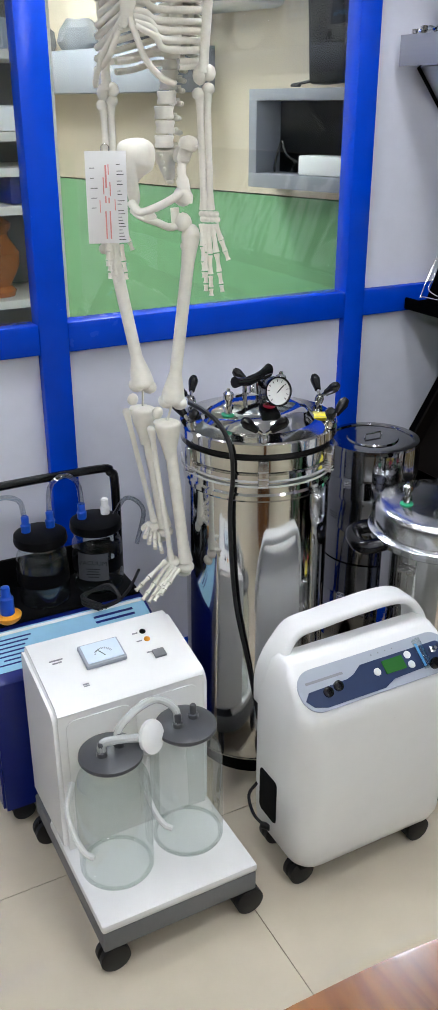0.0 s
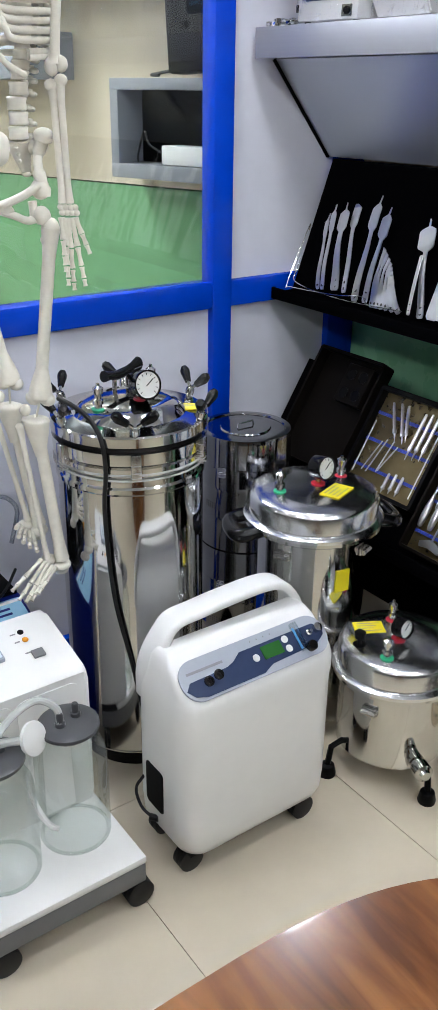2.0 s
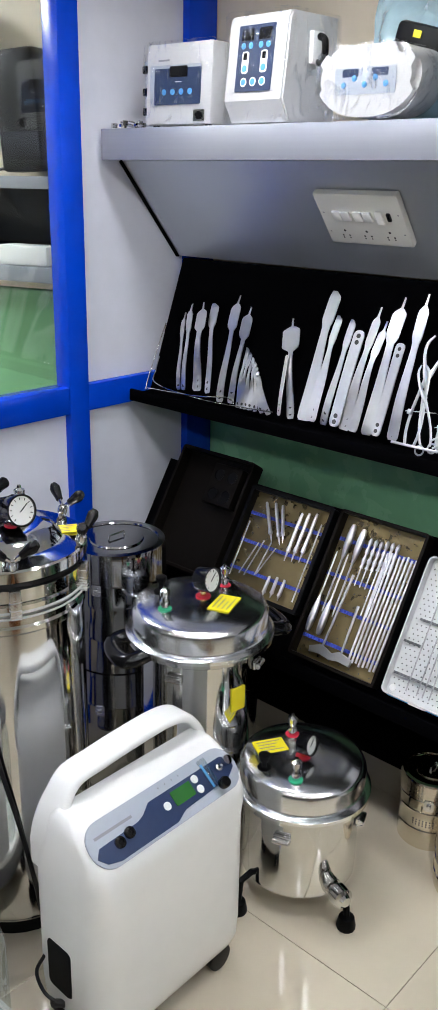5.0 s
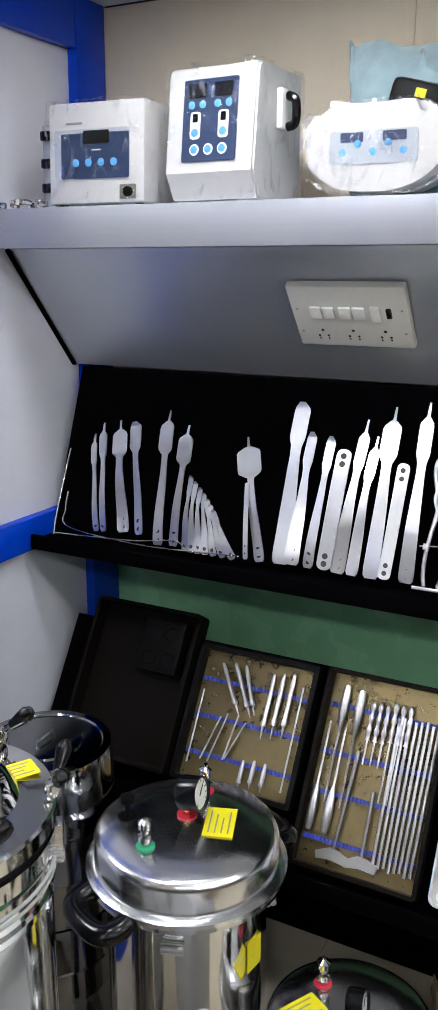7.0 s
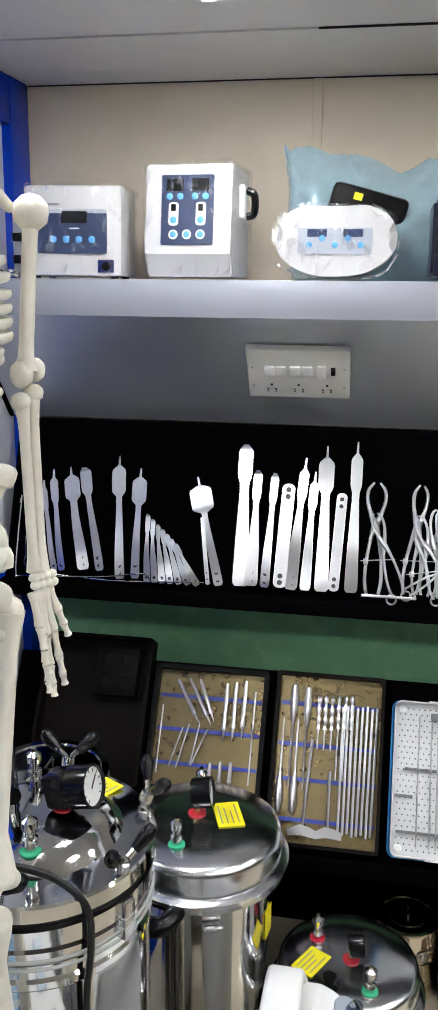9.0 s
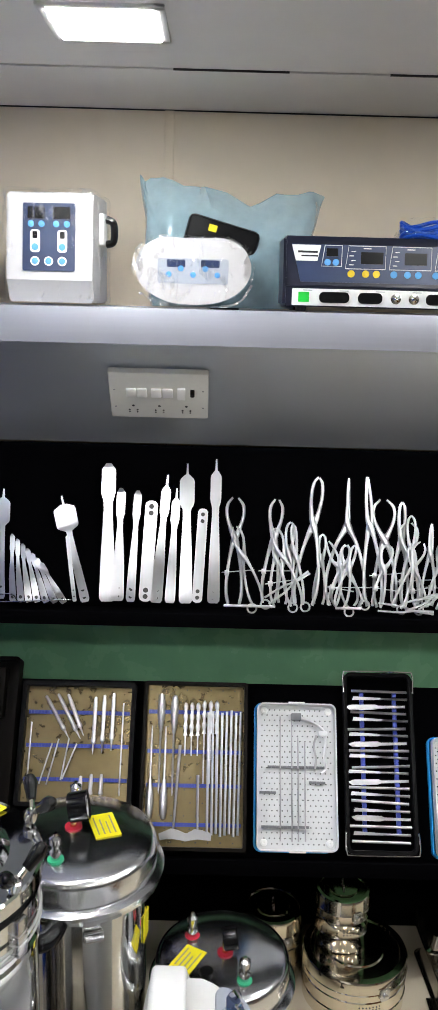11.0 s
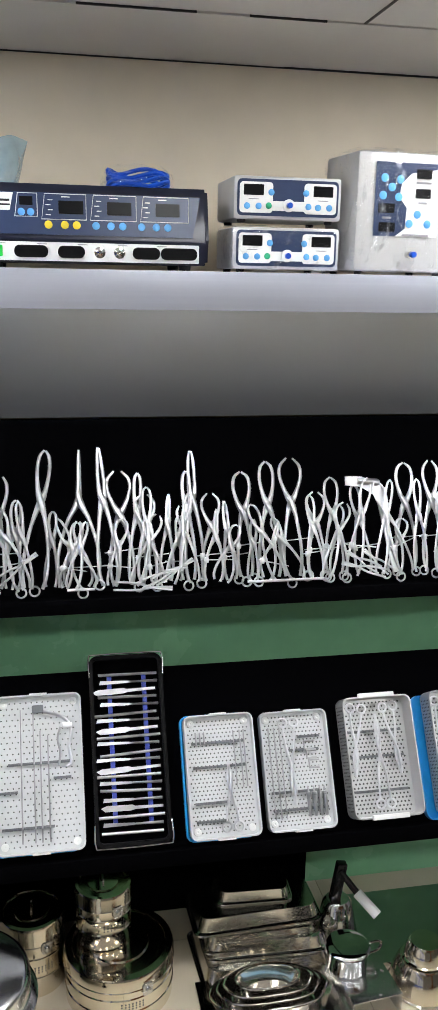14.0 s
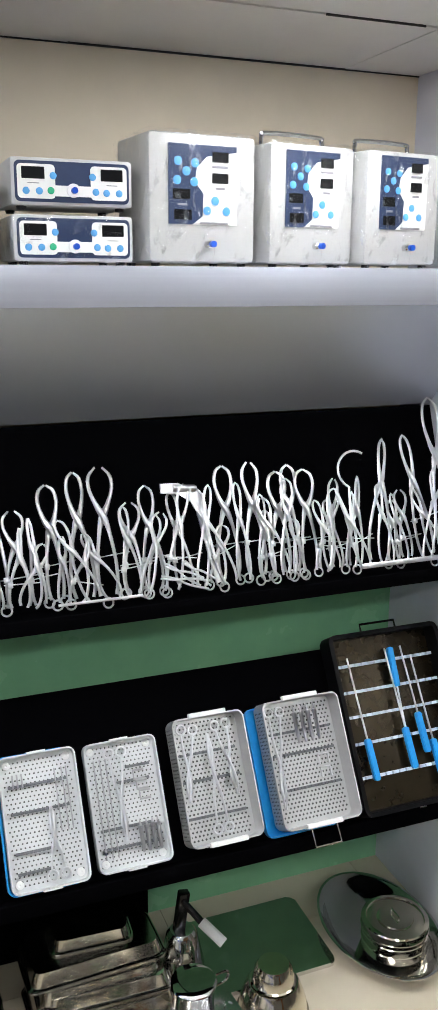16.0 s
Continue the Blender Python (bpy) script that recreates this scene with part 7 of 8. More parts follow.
def kidney_dish(m, L, mat=M_TRAYSTEEL):
    t = thing("kidney_dish", m, "kidney-shaped polished steel dish nested with others", "kidney dish", "nested kidney dishes")

    def outline(k):
        out = []
        for i in range(40):
            a = TAU * i / 40
            x, y = 0.5 * L * math.cos(a), 0.27 * L * math.sin(a)
            y += 0.13 * L * math.cos(a * 1.0) ** 2 - 0.04 * L if math.sin(a) < 0 else 0.02 * L
            if math.sin(a) < 0:
                y += 0.13 * L * (math.sin(a) ** 4)
            out.append((x * k, y * k))
        return out
    bm = B()
    h = 0.035 + L * 0.03
    rings = [[bm.verts.new((u, v, zz)) for u, v in outline(k)] for k, zz in ((0.82, 0), (0.95, h * 0.85), (1.0, h), (1.0, h + 0.002), (0.96, h + 0.002), (0.93, h * 0.85), (0.8, 0.003))]
    for p_, q_ in zip(rings, rings[1:]):
        for k in range(40):
            bm.faces.new((p_[k], p_[(k + 1) % 40], q_[(k + 1) % 40], q_[k]))
    bm.faces.new(rings[0][::-1])
    bm.faces.new(rings[-1])
    part("shell", bm, mat, t, angle=50)
    bm = B()
    tube(bm, [(u, v, h + 0.002) for u, v in outline(0.985)], 0.0032, 8, closed=True, side=(0, 0, 1))
    part("rolled_rim", bm, mat, t, "rolled bright steel rim")
    return t


t = thing("shallow_tray", pose(0.84, 1.10, 0), "shallow polished steel tray on the floor under kidney dishes", "steel tray")
bm = B()
box(bm, -0.13, 0.13, -0.19, 0.17, 0.0, 0.012, 0.004)
part("shell", bm, M_TRAYSTEEL, t)
for k, (L, z) in enumerate(((0.30, 0.013), (0.262, 0.022), (0.225, 0.031), (0.165, 0.040))):
    d_ = kidney_dish(frame_from((0.855 + 0.006 * k, 1.105, z), (0, -1, 0), (1, 0, 0)), L)
bm = B()
box(bm, -0.025, 0.025, -0.01, 0.006, 0.006, 0.0075)
part("paper_label", bm, M_LABELBLUE, d_, "small blue and white paper label")

# steel stand with a mug
t = thing("steel_stand", pose(0.85, 0.86, 0, 0, 0, 6), "low bent-sheet stainless steel stand on the floor", "steel stand")
bm = B()
box(bm, -0.06, 0.06, -0.065, 0.065, 0.056, 0.06, 0.001)
part("top", bm, M_STEELB, t)
for sy in (-1, 1):
    bm = B()
    box(bm, -0.06, 0.06, sy * 0.063 - 0.0015, sy * 0.063 + 0.0015, 0, 0.057, 0.0005)
    part("side", bm, M_STEELB, t)
t = thing("steel_mug", pose(0.905, 0.895, 0.06), "lidded polished steel mug with a wire handle on a low stand", "mug")
bm = B()
lathe(bm, [(0, 0), (0.044, 0), (0.05, 0.005), (0.051, 0.05), (0.054, 0.057), (0.057, 0.06), (0.054, 0.064), (0.05, 0.066), (0.03, 0.068), (0, 0.069)], 32, cap=False)
part("body", bm, M_STEEL, t)
bm = B()
tube(bm, spline([(0.01, -0.05, 0.05), (0.012, -0.085, 0.052), (0.014, -0.094, 0.04), (0.012, -0.085, 0.026), (0.008, -0.05, 0.02)]), 0.0035, 8)
part("handle", bm, M_STEEL, t)
# inverted bowl
t = thing("steel_bowl", pose(0.88, 0.70, 0) @ Matrix.Diagonal((1.1, 1.1, 1.1, 1)), "polished steel bowl standing upside down on the floor", "bowl", "inverted bowls")
bm = B()
lathe(bm, [(0.078, 0.0), (0.08, 0.003), (0.076, 0.006), (0.073, 0.03), (0.062, 0.062), (0.054, 0.074), (0, 0.076)], 36, cap=False)
part("shell", bm, M_WARMSTEEL, t)
t = thing("steel_bowl", pose(0.88, 0.70, 0.084) @ Matrix.Diagonal((1.1, 1.1, 1.1, 1)), "small polished steel bowl upside down on a larger one", "bowl", "inverted bowls")
bm = B()
lathe(bm, [(0.05, 0.0), (0.051, 0.002), (0.047, 0.004), (0.042, 0.03), (0.034, 0.042), (0, 0.043)], 32, cap=False)
part("shell", bm, M_WARMSTEEL, t)
# lamp head with white grip
t = thing("spirit_lamp", pose(1.09, 0.86, 0), "steel base with a black lever and a white grip", "lever device")
bm = B()
lathe(bm, [(0, 0), (0.055, 0), (0.058, 0.01), (0.05, 0.05), (0.04, 0.1), (0.03, 0.112), (0, 0.115)], 30)
part("base", bm, M_STEEL, t)
bm = B()
box(bm, -0.012, 0.012, 0.0, 0.028, 0.1, 0.22, 0.004, m=pose(0, 0.01, 0, 8, 0, 0))
tube(bm, [(-0.01, 0.0, 0.2), (-0.05, -0.035, 0.16)], 0.009, 10)
part("lever", bm, M_BLACKGLOSS, t, "black lever arm")
bm = B()
tube(bm, [(-0.05, -0.035, 0.16), (-0.1, -0.075, 0.125)], 0.0135, 14)
part("grip", bm, M_WHITE, t, "white grip")
# polished sheet
t = thing("steel_sheet_tray", pose(1.085, 0.665, 0.0), "flat polished steel tray that mirrors the green wall", "steel tray")
bm = B()
plate(bm, rrect(0.27, 0.36, 0.02, 5), 0.012, pose(0, 0, 0), 0.003)
part("shell", bm, M_STEEL, t)
# oval basin with a canister
t = thing("oval_basin", pose(1.0, 0.335, 0), "oval polished steel basin leaning low on the floor", "basin")
bm = B()
rings = []
for k, z in ((0.72, 0.0), (0.9, 0.03), (0.98, 0.045), (1.0, 0.046), (1.0, 0.049), (0.96, 0.049), (0.88, 0.034), (0.7, 0.006)):
    rings.append([bm.verts.new((0.215 * k * math.cos(TAU * i / 48), 0.148 * k * math.sin(TAU * i / 48), z)) for i in range(48)])
for p_, q_ in zip(rings, rings[1:]):
    for k in range(48):
        bm.faces.new((p_[k], p_[(k + 1) % 48], q_[(k + 1) % 48], q_[k]))
bm.faces.new(rings[0][::-1])
bm.faces.new(rings[-1])
part("shell", bm, M_STEEL, t, angle=50)
drum("steel_canister", pose(0.955, 0.315, 0.008), 0.085, 0.085, "round polished steel canister standing in an oval basin", M_WARMSTEEL, "", False)

# ---------------------------------------------------------------- blue vacuum unit with dark jars
t = thing("vacuum_extractor", pose(-0.20, 2.41, 0) @ Matrix.Diagonal((1, 1, 0.915, 1)), "deep blue vacuum extractor with dark jars and a black handle", "vacuum extractor")
bm = B()
prof = [(-0.165, 0.06), (-0.165, 0.44), (-0.155, 0.452), (-0.02, 0.50), (0.15, 0.50), (0.16, 0.49), (0.16, 0.06)]
lo = [bm.verts.new((-0.27, y, z)) for y, z in prof]
hi = [bm.verts.new((0.158, y, z)) for y, z in prof]
bm.faces.new(lo)
bm.faces.new(hi[::-1])
for i in range(len(prof)):
    bm.faces.new((lo[i], hi[i], hi[(i + 1) % len(prof)], lo[(i + 1) % len(prof)]))
bmesh.ops.bevel(bm, geom=[e for e in bm.edges if abs(e.verts[0].co.x - e.verts[1].co.x) < 0.01], offset=0.006, segments=2, affect="EDGES")
part("housing", bm, M_CARTBLUE, t)
cm = frame_from((-0.056, -0.0875, 0.4775), (1, 0, 0), (0, 0.135, 0.048))
p = flat(t, "instruction_label", rrect(0.41, 0.118, 0.004, 3), 0.0, M_LABELBLUE, "light blue printed panel", m=cm)
flat(t, "label_border", [(-0.2, 0.046), (0.2, 0.046), (0.2, 0.054), (-0.2, 0.054)], 0.0012, M_WHITEM, m=cm, parent=p)
for k in range(7):
    print_line(t, -0.135, 0.032 - 0.012 * k, 0.1 - 0.02 * (k % 3), 0.0014, M_CARTBLUE, 0.004, m=cm, parent=p)
for k in range(2):
    print_line(t, 0.12, 0.03 - 0.016 * k, 0.1, 0.0014, M_CARTBLUE, 0.007, m=cm, parent=p)
bm = B()
box(bm, -0.26, 0.152, -0.02, 0.155, 0.5, 0.512, 0.003)
part("jar_deck", bm, M_BLACKMATT, t, "black jar deck")
bm = B()
box(bm, -0.25, 0.14, 0.135, 0.145, 0.5, 0.60, 0.004)
part("back_plate", bm, M_BLACKMATT, t, "black back plate")
for k, (x, y) in enumerate(((-0.068, 0.05), (0.075, 0.06))):
    bm = jar_mesh(0.062, 0.17, 0.05)
    bmesh.ops.transform(bm, matrix=pose(x, y, 0.513), verts=bm.verts)
    j = part("jar", bm, M_CLEAR, t, "clear glass jar", angle=60)
    j.visible_shadow = False
    bm = B()
    lathe(bm, [(0.05, 0.68), (0.062, 0.682), (0.064, 0.69), (0.062, 0.705), (0.05, 0.712), (0, 0.712)], 28, pose(x, y, 0))
    part("lid", bm, M_BLACKMATT, j, "black screw lid")
    bm = B()
    lathe(bm, [(0.0615, 0.06), (0.0625, 0.06), (0.0625, 0.1), (0.0615, 0.1)], 28, pose(x, y, 0.513), cap=False)
    part("guard", bm, M_BLACKMATT, t, "black wire jar guard")
    for dx in (-0.03, 0.03):
        bm = B()
        lathe(bm, [(0, 0), (0.011, 0), (0.012, 0.02), (0.009, 0.024), (0.0095, 0.042), (0.006, 0.046), (0, 0.046)], 14, pose(x + dx, y + 0.01, 0.711))
        part("hose_connector", bm, M_BRIGHTBLUE if (k, dx) != (1, 0.03) else M_WHITE, t, "blue hose connector")
for x0, x1, hh in ((-0.038, 0.045, 0.09), (-0.19, -0.098, 0.06)):
    bm = B()
    tube(bm, spline([(x0, 0.065, 0.755), (x0 + 0.008, 0.065, 0.755 + hh * 0.7), ((x0 + x1) / 2, 0.065, 0.755 + hh), (x1 - 0.008, 0.065, 0.755 + hh * 0.7), (x1, 0.065, 0.755)], 6), 0.0065, 10)
    part("hose", bm, M_HOSE, t, "clear plastic hose")
bm = B()
tube(bm, spline([(0.12, 0.06, 0.70), (0.155, 0.05, 0.755), (0.19, 0.03, 0.72), (0.165, 0.02, 0.63)], 6), 0.006, 8)
part("hose", bm, M_HOSE, t, "clear plastic hose")
bm = B()
tube(bm, spline([(-0.205, 0.13, 0.49), (-0.205, 0.13, 0.76), (-0.2, 0.13, 0.795), (-0.17, 0.13, 0.815), (0.11, 0.13, 0.815), (0.145, 0.13, 0.8), (0.157, 0.13, 0.76), (0.157, 0.13, 0.49)], 6), 0.0115, 10)
part("push_handle", bm, M_BLACKGLOSS, t, "black tubular push handle")
bm = B()
for k in range(3):
    tube(bm, spline([(0.03 + 0.01 * k, -0.06, 0.51), (0.0, -0.03, 0.522 + 0.008 * k), (0.03, 0.0, 0.53), (0.075, -0.015, 0.535 + 0.006 * k), (0.085, -0.05, 0.52), (0.03 + 0.01 * k, -0.062, 0.515)], 6), 0.0045, 8)
tube(bm, spline([(0.085, -0.05, 0.515), (0.13, -0.01, 0.52), (0.18, 0.05, 0.53)], 5), 0.004, 8)
part("power_lead", bm, M_RUBBER, t, "coiled black power lead")
for x in (-0.22, 0.12):
    for y in (-0.13, 0.13):
        castor(t, x, y, 0.062, 0.027)
font = bpy.data.curves.new("lettering", "FONT")
font.body, font.size, font.extrude, font.align_x = "VACUUM", 0.017, 0.0003, "CENTER"
font.materials.append(M_INK)
bm = B()
col = []
for k in range(9):
    a = radians(238 + 9 * (k - 4))
    col.append([bm.verts.new((0.075 + 0.0632 * math.cos(a), 0.06 + 0.0632 * math.sin(a), z)) for z in (0.555, 0.635)])
for p_, q_ in zip(col, col[1:]):
    bm.faces.new((p_[0], q_[0], q_[1], p_[1]))
part("jar_label", bm, M_LIDGREY, t, "grey printed jar label")
for k in range(4):
    print_line(t, 0, -0.012 - 0.008 * k, 0.034 - 0.006 * (k % 2), 0.0, M_INK, 0.0025, m=frame_from((0.042, 0.004, 0.605), (0.85, -0.53, 0), (0, 0, 1)))
word = new("lettering", font)
word.parent = t
word.matrix_basis = frame_from((0.042, 0.004, 0.605), (0.85, -0.53, 0), (0, 0, 1))
tagged(word, "white printed word on the jar")
bm = B()
holder = scene.objects["vacuum_extractor"]
lathe(bm, [(0, 0), (0.02, 0), (0.03, 0.01), (0.032, 0.02), (0.026, 0.024)], 20, pose(-0.178, -0.012, 0.512))
part("orange_cup", bm, M_ORANGE, holder, "orange plastic cup")
bm = B()
lathe(bm, [(0, 0), (0.017, 0), (0.017, 0.045), (0.012, 0.05), (0.01, 0.075), (0, 0.08)], 16, pose(-0.178, -0.012, 0.535))
part("bulb", bm, M_BRIGHTBLUE, holder, "blue bulb tip")

# ---------------------------------------------------------------- hanging skeleton model


def skeleton_model():
    bm = B()

    def C(a, b, d=0.0):
        """A point of the front view (a across, b down), d metres further back; the far side hangs turned away."""
        u, v = (a - 287.6) / 2.13, (639 - b) / 2.13
        y = -0.0006 * u + d
        return Vector((-0.0072 + 0.001396 * u + 0.000033 * v - 4e-7 * u * v + 0.4556 * y, 2.27 + y,
                       1.414 - 0.000073 * u + 0.0012113 * v + 5.3e-7 * u * v - 3.75e-7 * v * v - 0.092 * y))

    def bone(a, b, r, ends=1.6, w=0.1):
        pts, rad = [], []
        n = 12
        for i in range(n + 1):
            u = i / n
            pts.append(a.lerp(b, u))
            rad.append(r * (1 + (ends - 1) * max(math.exp(-(u / w) ** 2), math.exp(-((1 - u) / w) ** 2))))
        tube(bm, pts, rad, 10)

    def knob(c, rx, ry=None, rz=None):
        s_ = bmesh.ops.create_icosphere(bm, subdivisions=2, radius=1.0)
        for v in s_["verts"]:
            v.co = Vector((v.co.x * rx, v.co.y * (ry or rx), v.co.z * (rz or rx))) + c

    def plate_bone(outline, centre, bulge, thick):
        """A thin dished bone with a rounded rim."""
        n = len(outline) * 4
        rim = spline([Vector((x, y, 0)) for x, y in outline + outline[:1]], 4)[:-1]
        n = len(rim)
        grids = []
        for side in (0, 1):
            g = []
            for k in (0.12, 0.35, 0.6, 0.82, 0.95, 1.0):
                th = thick * (1 - k ** 8) * (0.5 if k < 1 else 0)
                row = []
                for p_ in rim:
                    q = (centre[0] + (p_.x - centre[0]) * k, centre[1] + (p_.y - centre[1]) * k)
                    row.append(bm.verts.new(C(q[0], q[1], bulge * (1 - k * k) + (th if side else -th))))
                g.append(row)
            grids.append(g)
            for r0, r1 in zip(g, g[1:]):
                for i in range(n):
                    bm.faces.new((r0[i], r0[(i + 1) % n], r1[(i + 1) % n], r1[i]))
            bm.faces.new(g[0])
        for i in range(n):
            bm.faces.new((grids[0][-1][i], grids[0][-1][(i + 1) % n], grids[1][-1][(i + 1) % n], grids[1][-1][i]))

    # spine: tall lumbar blocks, then smaller ones up to the neck
    for i in range(26):
        b = 470 - 49 * i if i < 4 else 323 - 44 - 34 * (i - 4) if i < 16 else -122 - 22 * (i - 16)
        a = (285, 288, 284, 293)[i] if i < 4 else 293 + 4.5 * min(i - 3, 7) if i < 16 else 322 - 3 * (i - 16)
        r = 0.0195 if i < 4 else 0.0175 - 0.0005 * (i - 4) if i < 16 else 0.0115
        h = 0.0115 if i < 4 else 0.0085 if i < 16 else 0.0062
        lathe(bm, [(0, -h), (r * 0.9, -h), (r, -h * 0.8), (r * 0.88, 0), (r, h * 0.8), (r * 0.9, h), (0, h)], 18, Matrix.Translation(C(a, b, 0.03)))
        for dx, dd in ((40, 0.045), (48, 0.055)):
            if i < 16:
                knob(C(a + dx, b + 18, dd), 0.007, 0.008, 0.0055)
        tube(bm, [C(a, b, 0.05), C(a + 44, b + 8, 0.055)], 0.005, 6)
        tube(bm, [C(a, b, 0.05), C(a + 22, b + 16, 0.085)], 0.0045, 6)
    # sacrum with tail bone
    tube(bm, [C(287, 495, 0.03), C(287, 520, 0.034), C(296, 560, 0.038), C(303, 598, 0.034)], [0.025, 0.023, 0.017, 0.011], 12, flat=0.55, side=(0, 1, 0))
    knob(C(305, 606, 0.03), 0.009, 0.007, 0.005)
    for k in range(3):
        knob(C(276 + 5 * k, 520 + 22 * k, 0.012), 0.004, 0.003, 0.004)
    # breastbone, ribs, cartilage
    tube(bm, [C(190, -125, -0.07), C(177, -60, -0.085), C(168, 30, -0.09), C(164, 62, -0.09), C(155, 105, -0.088)], [0.02, 0.016, 0.0135, 0.012, 0.005], 10, flat=0.5, side=(0.45, 0.9, 0))
    for i in range(11):
        y = -115 + 36.5 * i
        w = 0.62 + 0.38 * math.sin(min(1, (i + 1) / 6) * math.pi / 2)
        spine = C(318 - 1.4 * max(0, i - 5), y - 45, 0.05)
        lx, rx = 190 - 130 * w, 190 + 222 * w
        drop = 20 + 5 * i
        if i < 9:
            k = max(0, i - 5)
            ry = y + drop * 0.45 - 8 * k
            right = [spine, C(318 + 62 * w, y - 42, 0.085), C(rx, ry - 12, 0.03), C(rx - 14, ry + 4, -0.02), C(262 + 8 * k, y + 18 - 4 * k, -0.065), C(222 + 12 * k, y - 6 - 8 * k, -0.08), C(182 + 4 * k, min(y - 14, 60 + 14 * k), -0.088)]
            left = [spine, C(225, y - 30, 0.07), C(lx + 26, y + 4, 0.045), C(lx, y + drop * 0.6, 0.0), C(lx + 8, y + drop * 0.75, -0.03), C(120 - 4 * k, y + 8 + 2 * k, -0.07), C(158 - 6 * k, min(y - 14, 74 + 12 * k), -0.088)]
        else:
            right = [spine, C(345, y - 62, 0.085), C(402, y - 20, 0.035), C(388, y + 2 - 20 * (i - 9), -0.01), C(330, y + 8 - 20 * (i - 9), -0.04)]
            left = [spine, C(250, y - 62, 0.08), C(170, y - 40, 0.06), C(120, y - 30, 0.03)]
        tube(bm, spline(right, 6), 0.0049, 7, flat=1.3)
        tube(bm, spline(left, 6), 0.0047, 7, flat=1.3)
    tube(bm, spline([C(172, 70, -0.088), C(196, 140, -0.084), C(226, 215, -0.078), C(268, 268, -0.066), C(318, 298, -0.05)], 6), 0.0062, 8)
    tube(bm, spline([C(152, 72, -0.088), C(122, 120, -0.08), C(88, 180, -0.06), C(62, 250, -0.035), C(58, 278, -0.02)], 6), 0.0055, 8)
    # collar bones and shoulder blades
    for s, sx in ((1, 440), (-1, 60)):
        tube(bm, spline([C(190 + 16 * s, -125, -0.07), C((190 + sx) / 2, -142, -0.05), C(sx - 14 * s, -105, -0.01)], 5), 0.0065, 8)
        tube(bm, [C(sx - 20 * s, -85, 0.05), C(sx - 50 * s, -20, 0.07), C(sx - 66 * s, 60, 0.07)], [0.02, 0.03, 0.008], 10, flat=0.2, side=(0, 1, 0))
    # skull on its hanging cord
    knob(C(265, -500, 0.0), 0.06, 0.074, 0.066)
    knob(C(245, -425, -0.03), 0.042, 0.046, 0.046)
    tube(bm, spline([C(195, -400, -0.01), C(205, -345, -0.05), C(235, -330, -0.07), C(275, -345, -0.05), C(305, -400, -0.01)], 5), 0.0095, 8)
    top = C(265, -600, 0.0)
    tube(bm, [top, Vector((top.x, top.y, 2.199))], 0.003, 6)
    # arms with hands
    for pts, s, d in ((((436, -85), (410, 262), (412, 318), (424, 700)), 1, -0.035), (((62, -85), (90, 285), (93, 328), (112, 690)), -1, 0.02)):
        sh, el, fo, wr = (C(*q, d) for q in pts)
        bone(sh, el, 0.0088, 1.7, 0.06)
        knob(sh, 0.021)
        knob(C(pts[1][0] - 10, pts[1][1] + 8, d), 0.0135, 0.014, 0.017)
        knob(C(pts[1][0] + 20, pts[1][1] + 2, d), 0.0125, 0.014, 0.015)
        for k, dx in ((0, -13), (1, 12)):
            bone(C(pts[2][0] + dx, pts[2][1] + 10 - 12 * k, d), C(pts[3][0] + dx * 0.8, pts[3][1] - 6, d), 0.0064, 1.5, 0.09)
            knob(C(pts[2][0] + dx * 1.3, pts[2][1] + 10 - 14 * k, d), 0.0125, 0.012, 0.011)
        x0, y0 = pts[3]
        for i in range(4):
            for j in range(2):
                knob(C(x0 - 18 + 15 * i + 4 * j, y0 + 6 + 17 * j, d - 0.004), 0.0068, 0.007, 0.006)
        tips = ((-12, 205, 0), (-6, 248, 1), (12, 262, 1), (48, 248, 1), (68, 148, 0))
        for i, (tx, ty, _) in enumerate(tips):
            p0 = C(x0 - 18 + 11 * i, y0 + 36, d)
            tip = C(x0 + tx * s if s > 0 else x0 + tx, y0 + ty, d - 0.02 + 0.004 * i)
            segs = (0.0, 0.42, 0.7, 0.88, 1.0) if i < 4 else (0.0, 0.45, 0.75, 1.0)
            for a, b in zip(segs, segs[1:]):
                bone(p0.lerp(tip, a + 0.012), p0.lerp(tip, b - 0.012), 0.0046 - 0.0012 * a, 1.4, 0.2)
    # pelvis: one broad dished wing, the other seen on edge
    plate_bone([(122, 520), (132, 478), (165, 461), (212, 460), (247, 482), (255, 520), (246, 565), (214, 590), (197, 618), (206, 655), (196, 690), (172, 680), (158, 630), (140, 575)], (188, 535), -0.022, 0.012)
    tube(bm, spline([C(366, 478, -0.02), C(357, 505, -0.015), C(344, 545, -0.01), C(343, 590, -0.02), C(350, 640, -0.02), C(348, 672, -0.02)], 5), [0.019] * 4 + [0.013] * 6 + [0.009] * 6 + [0.013] * 5 + [0.018] * 5, 10)
    tube(bm, [C(330, 520, 0.04), C(352, 500, 0.0)], 0.013, 8)
    knob(C(345, 652, -0.02), 0.019, 0.02, 0.02)
    knob(C(364, 480, -0.02), 0.0185, 0.02, 0.013)
    knob(C(352, 500, 0.0), 0.0128)
    tube(bm, spline([C(178, 676, -0.03), C(206, 706, -0.045), C(252, 692, -0.05), C(300, 668, -0.04), C(340, 640, -0.03)], 5), 0.0098, 9, flat=0.8)
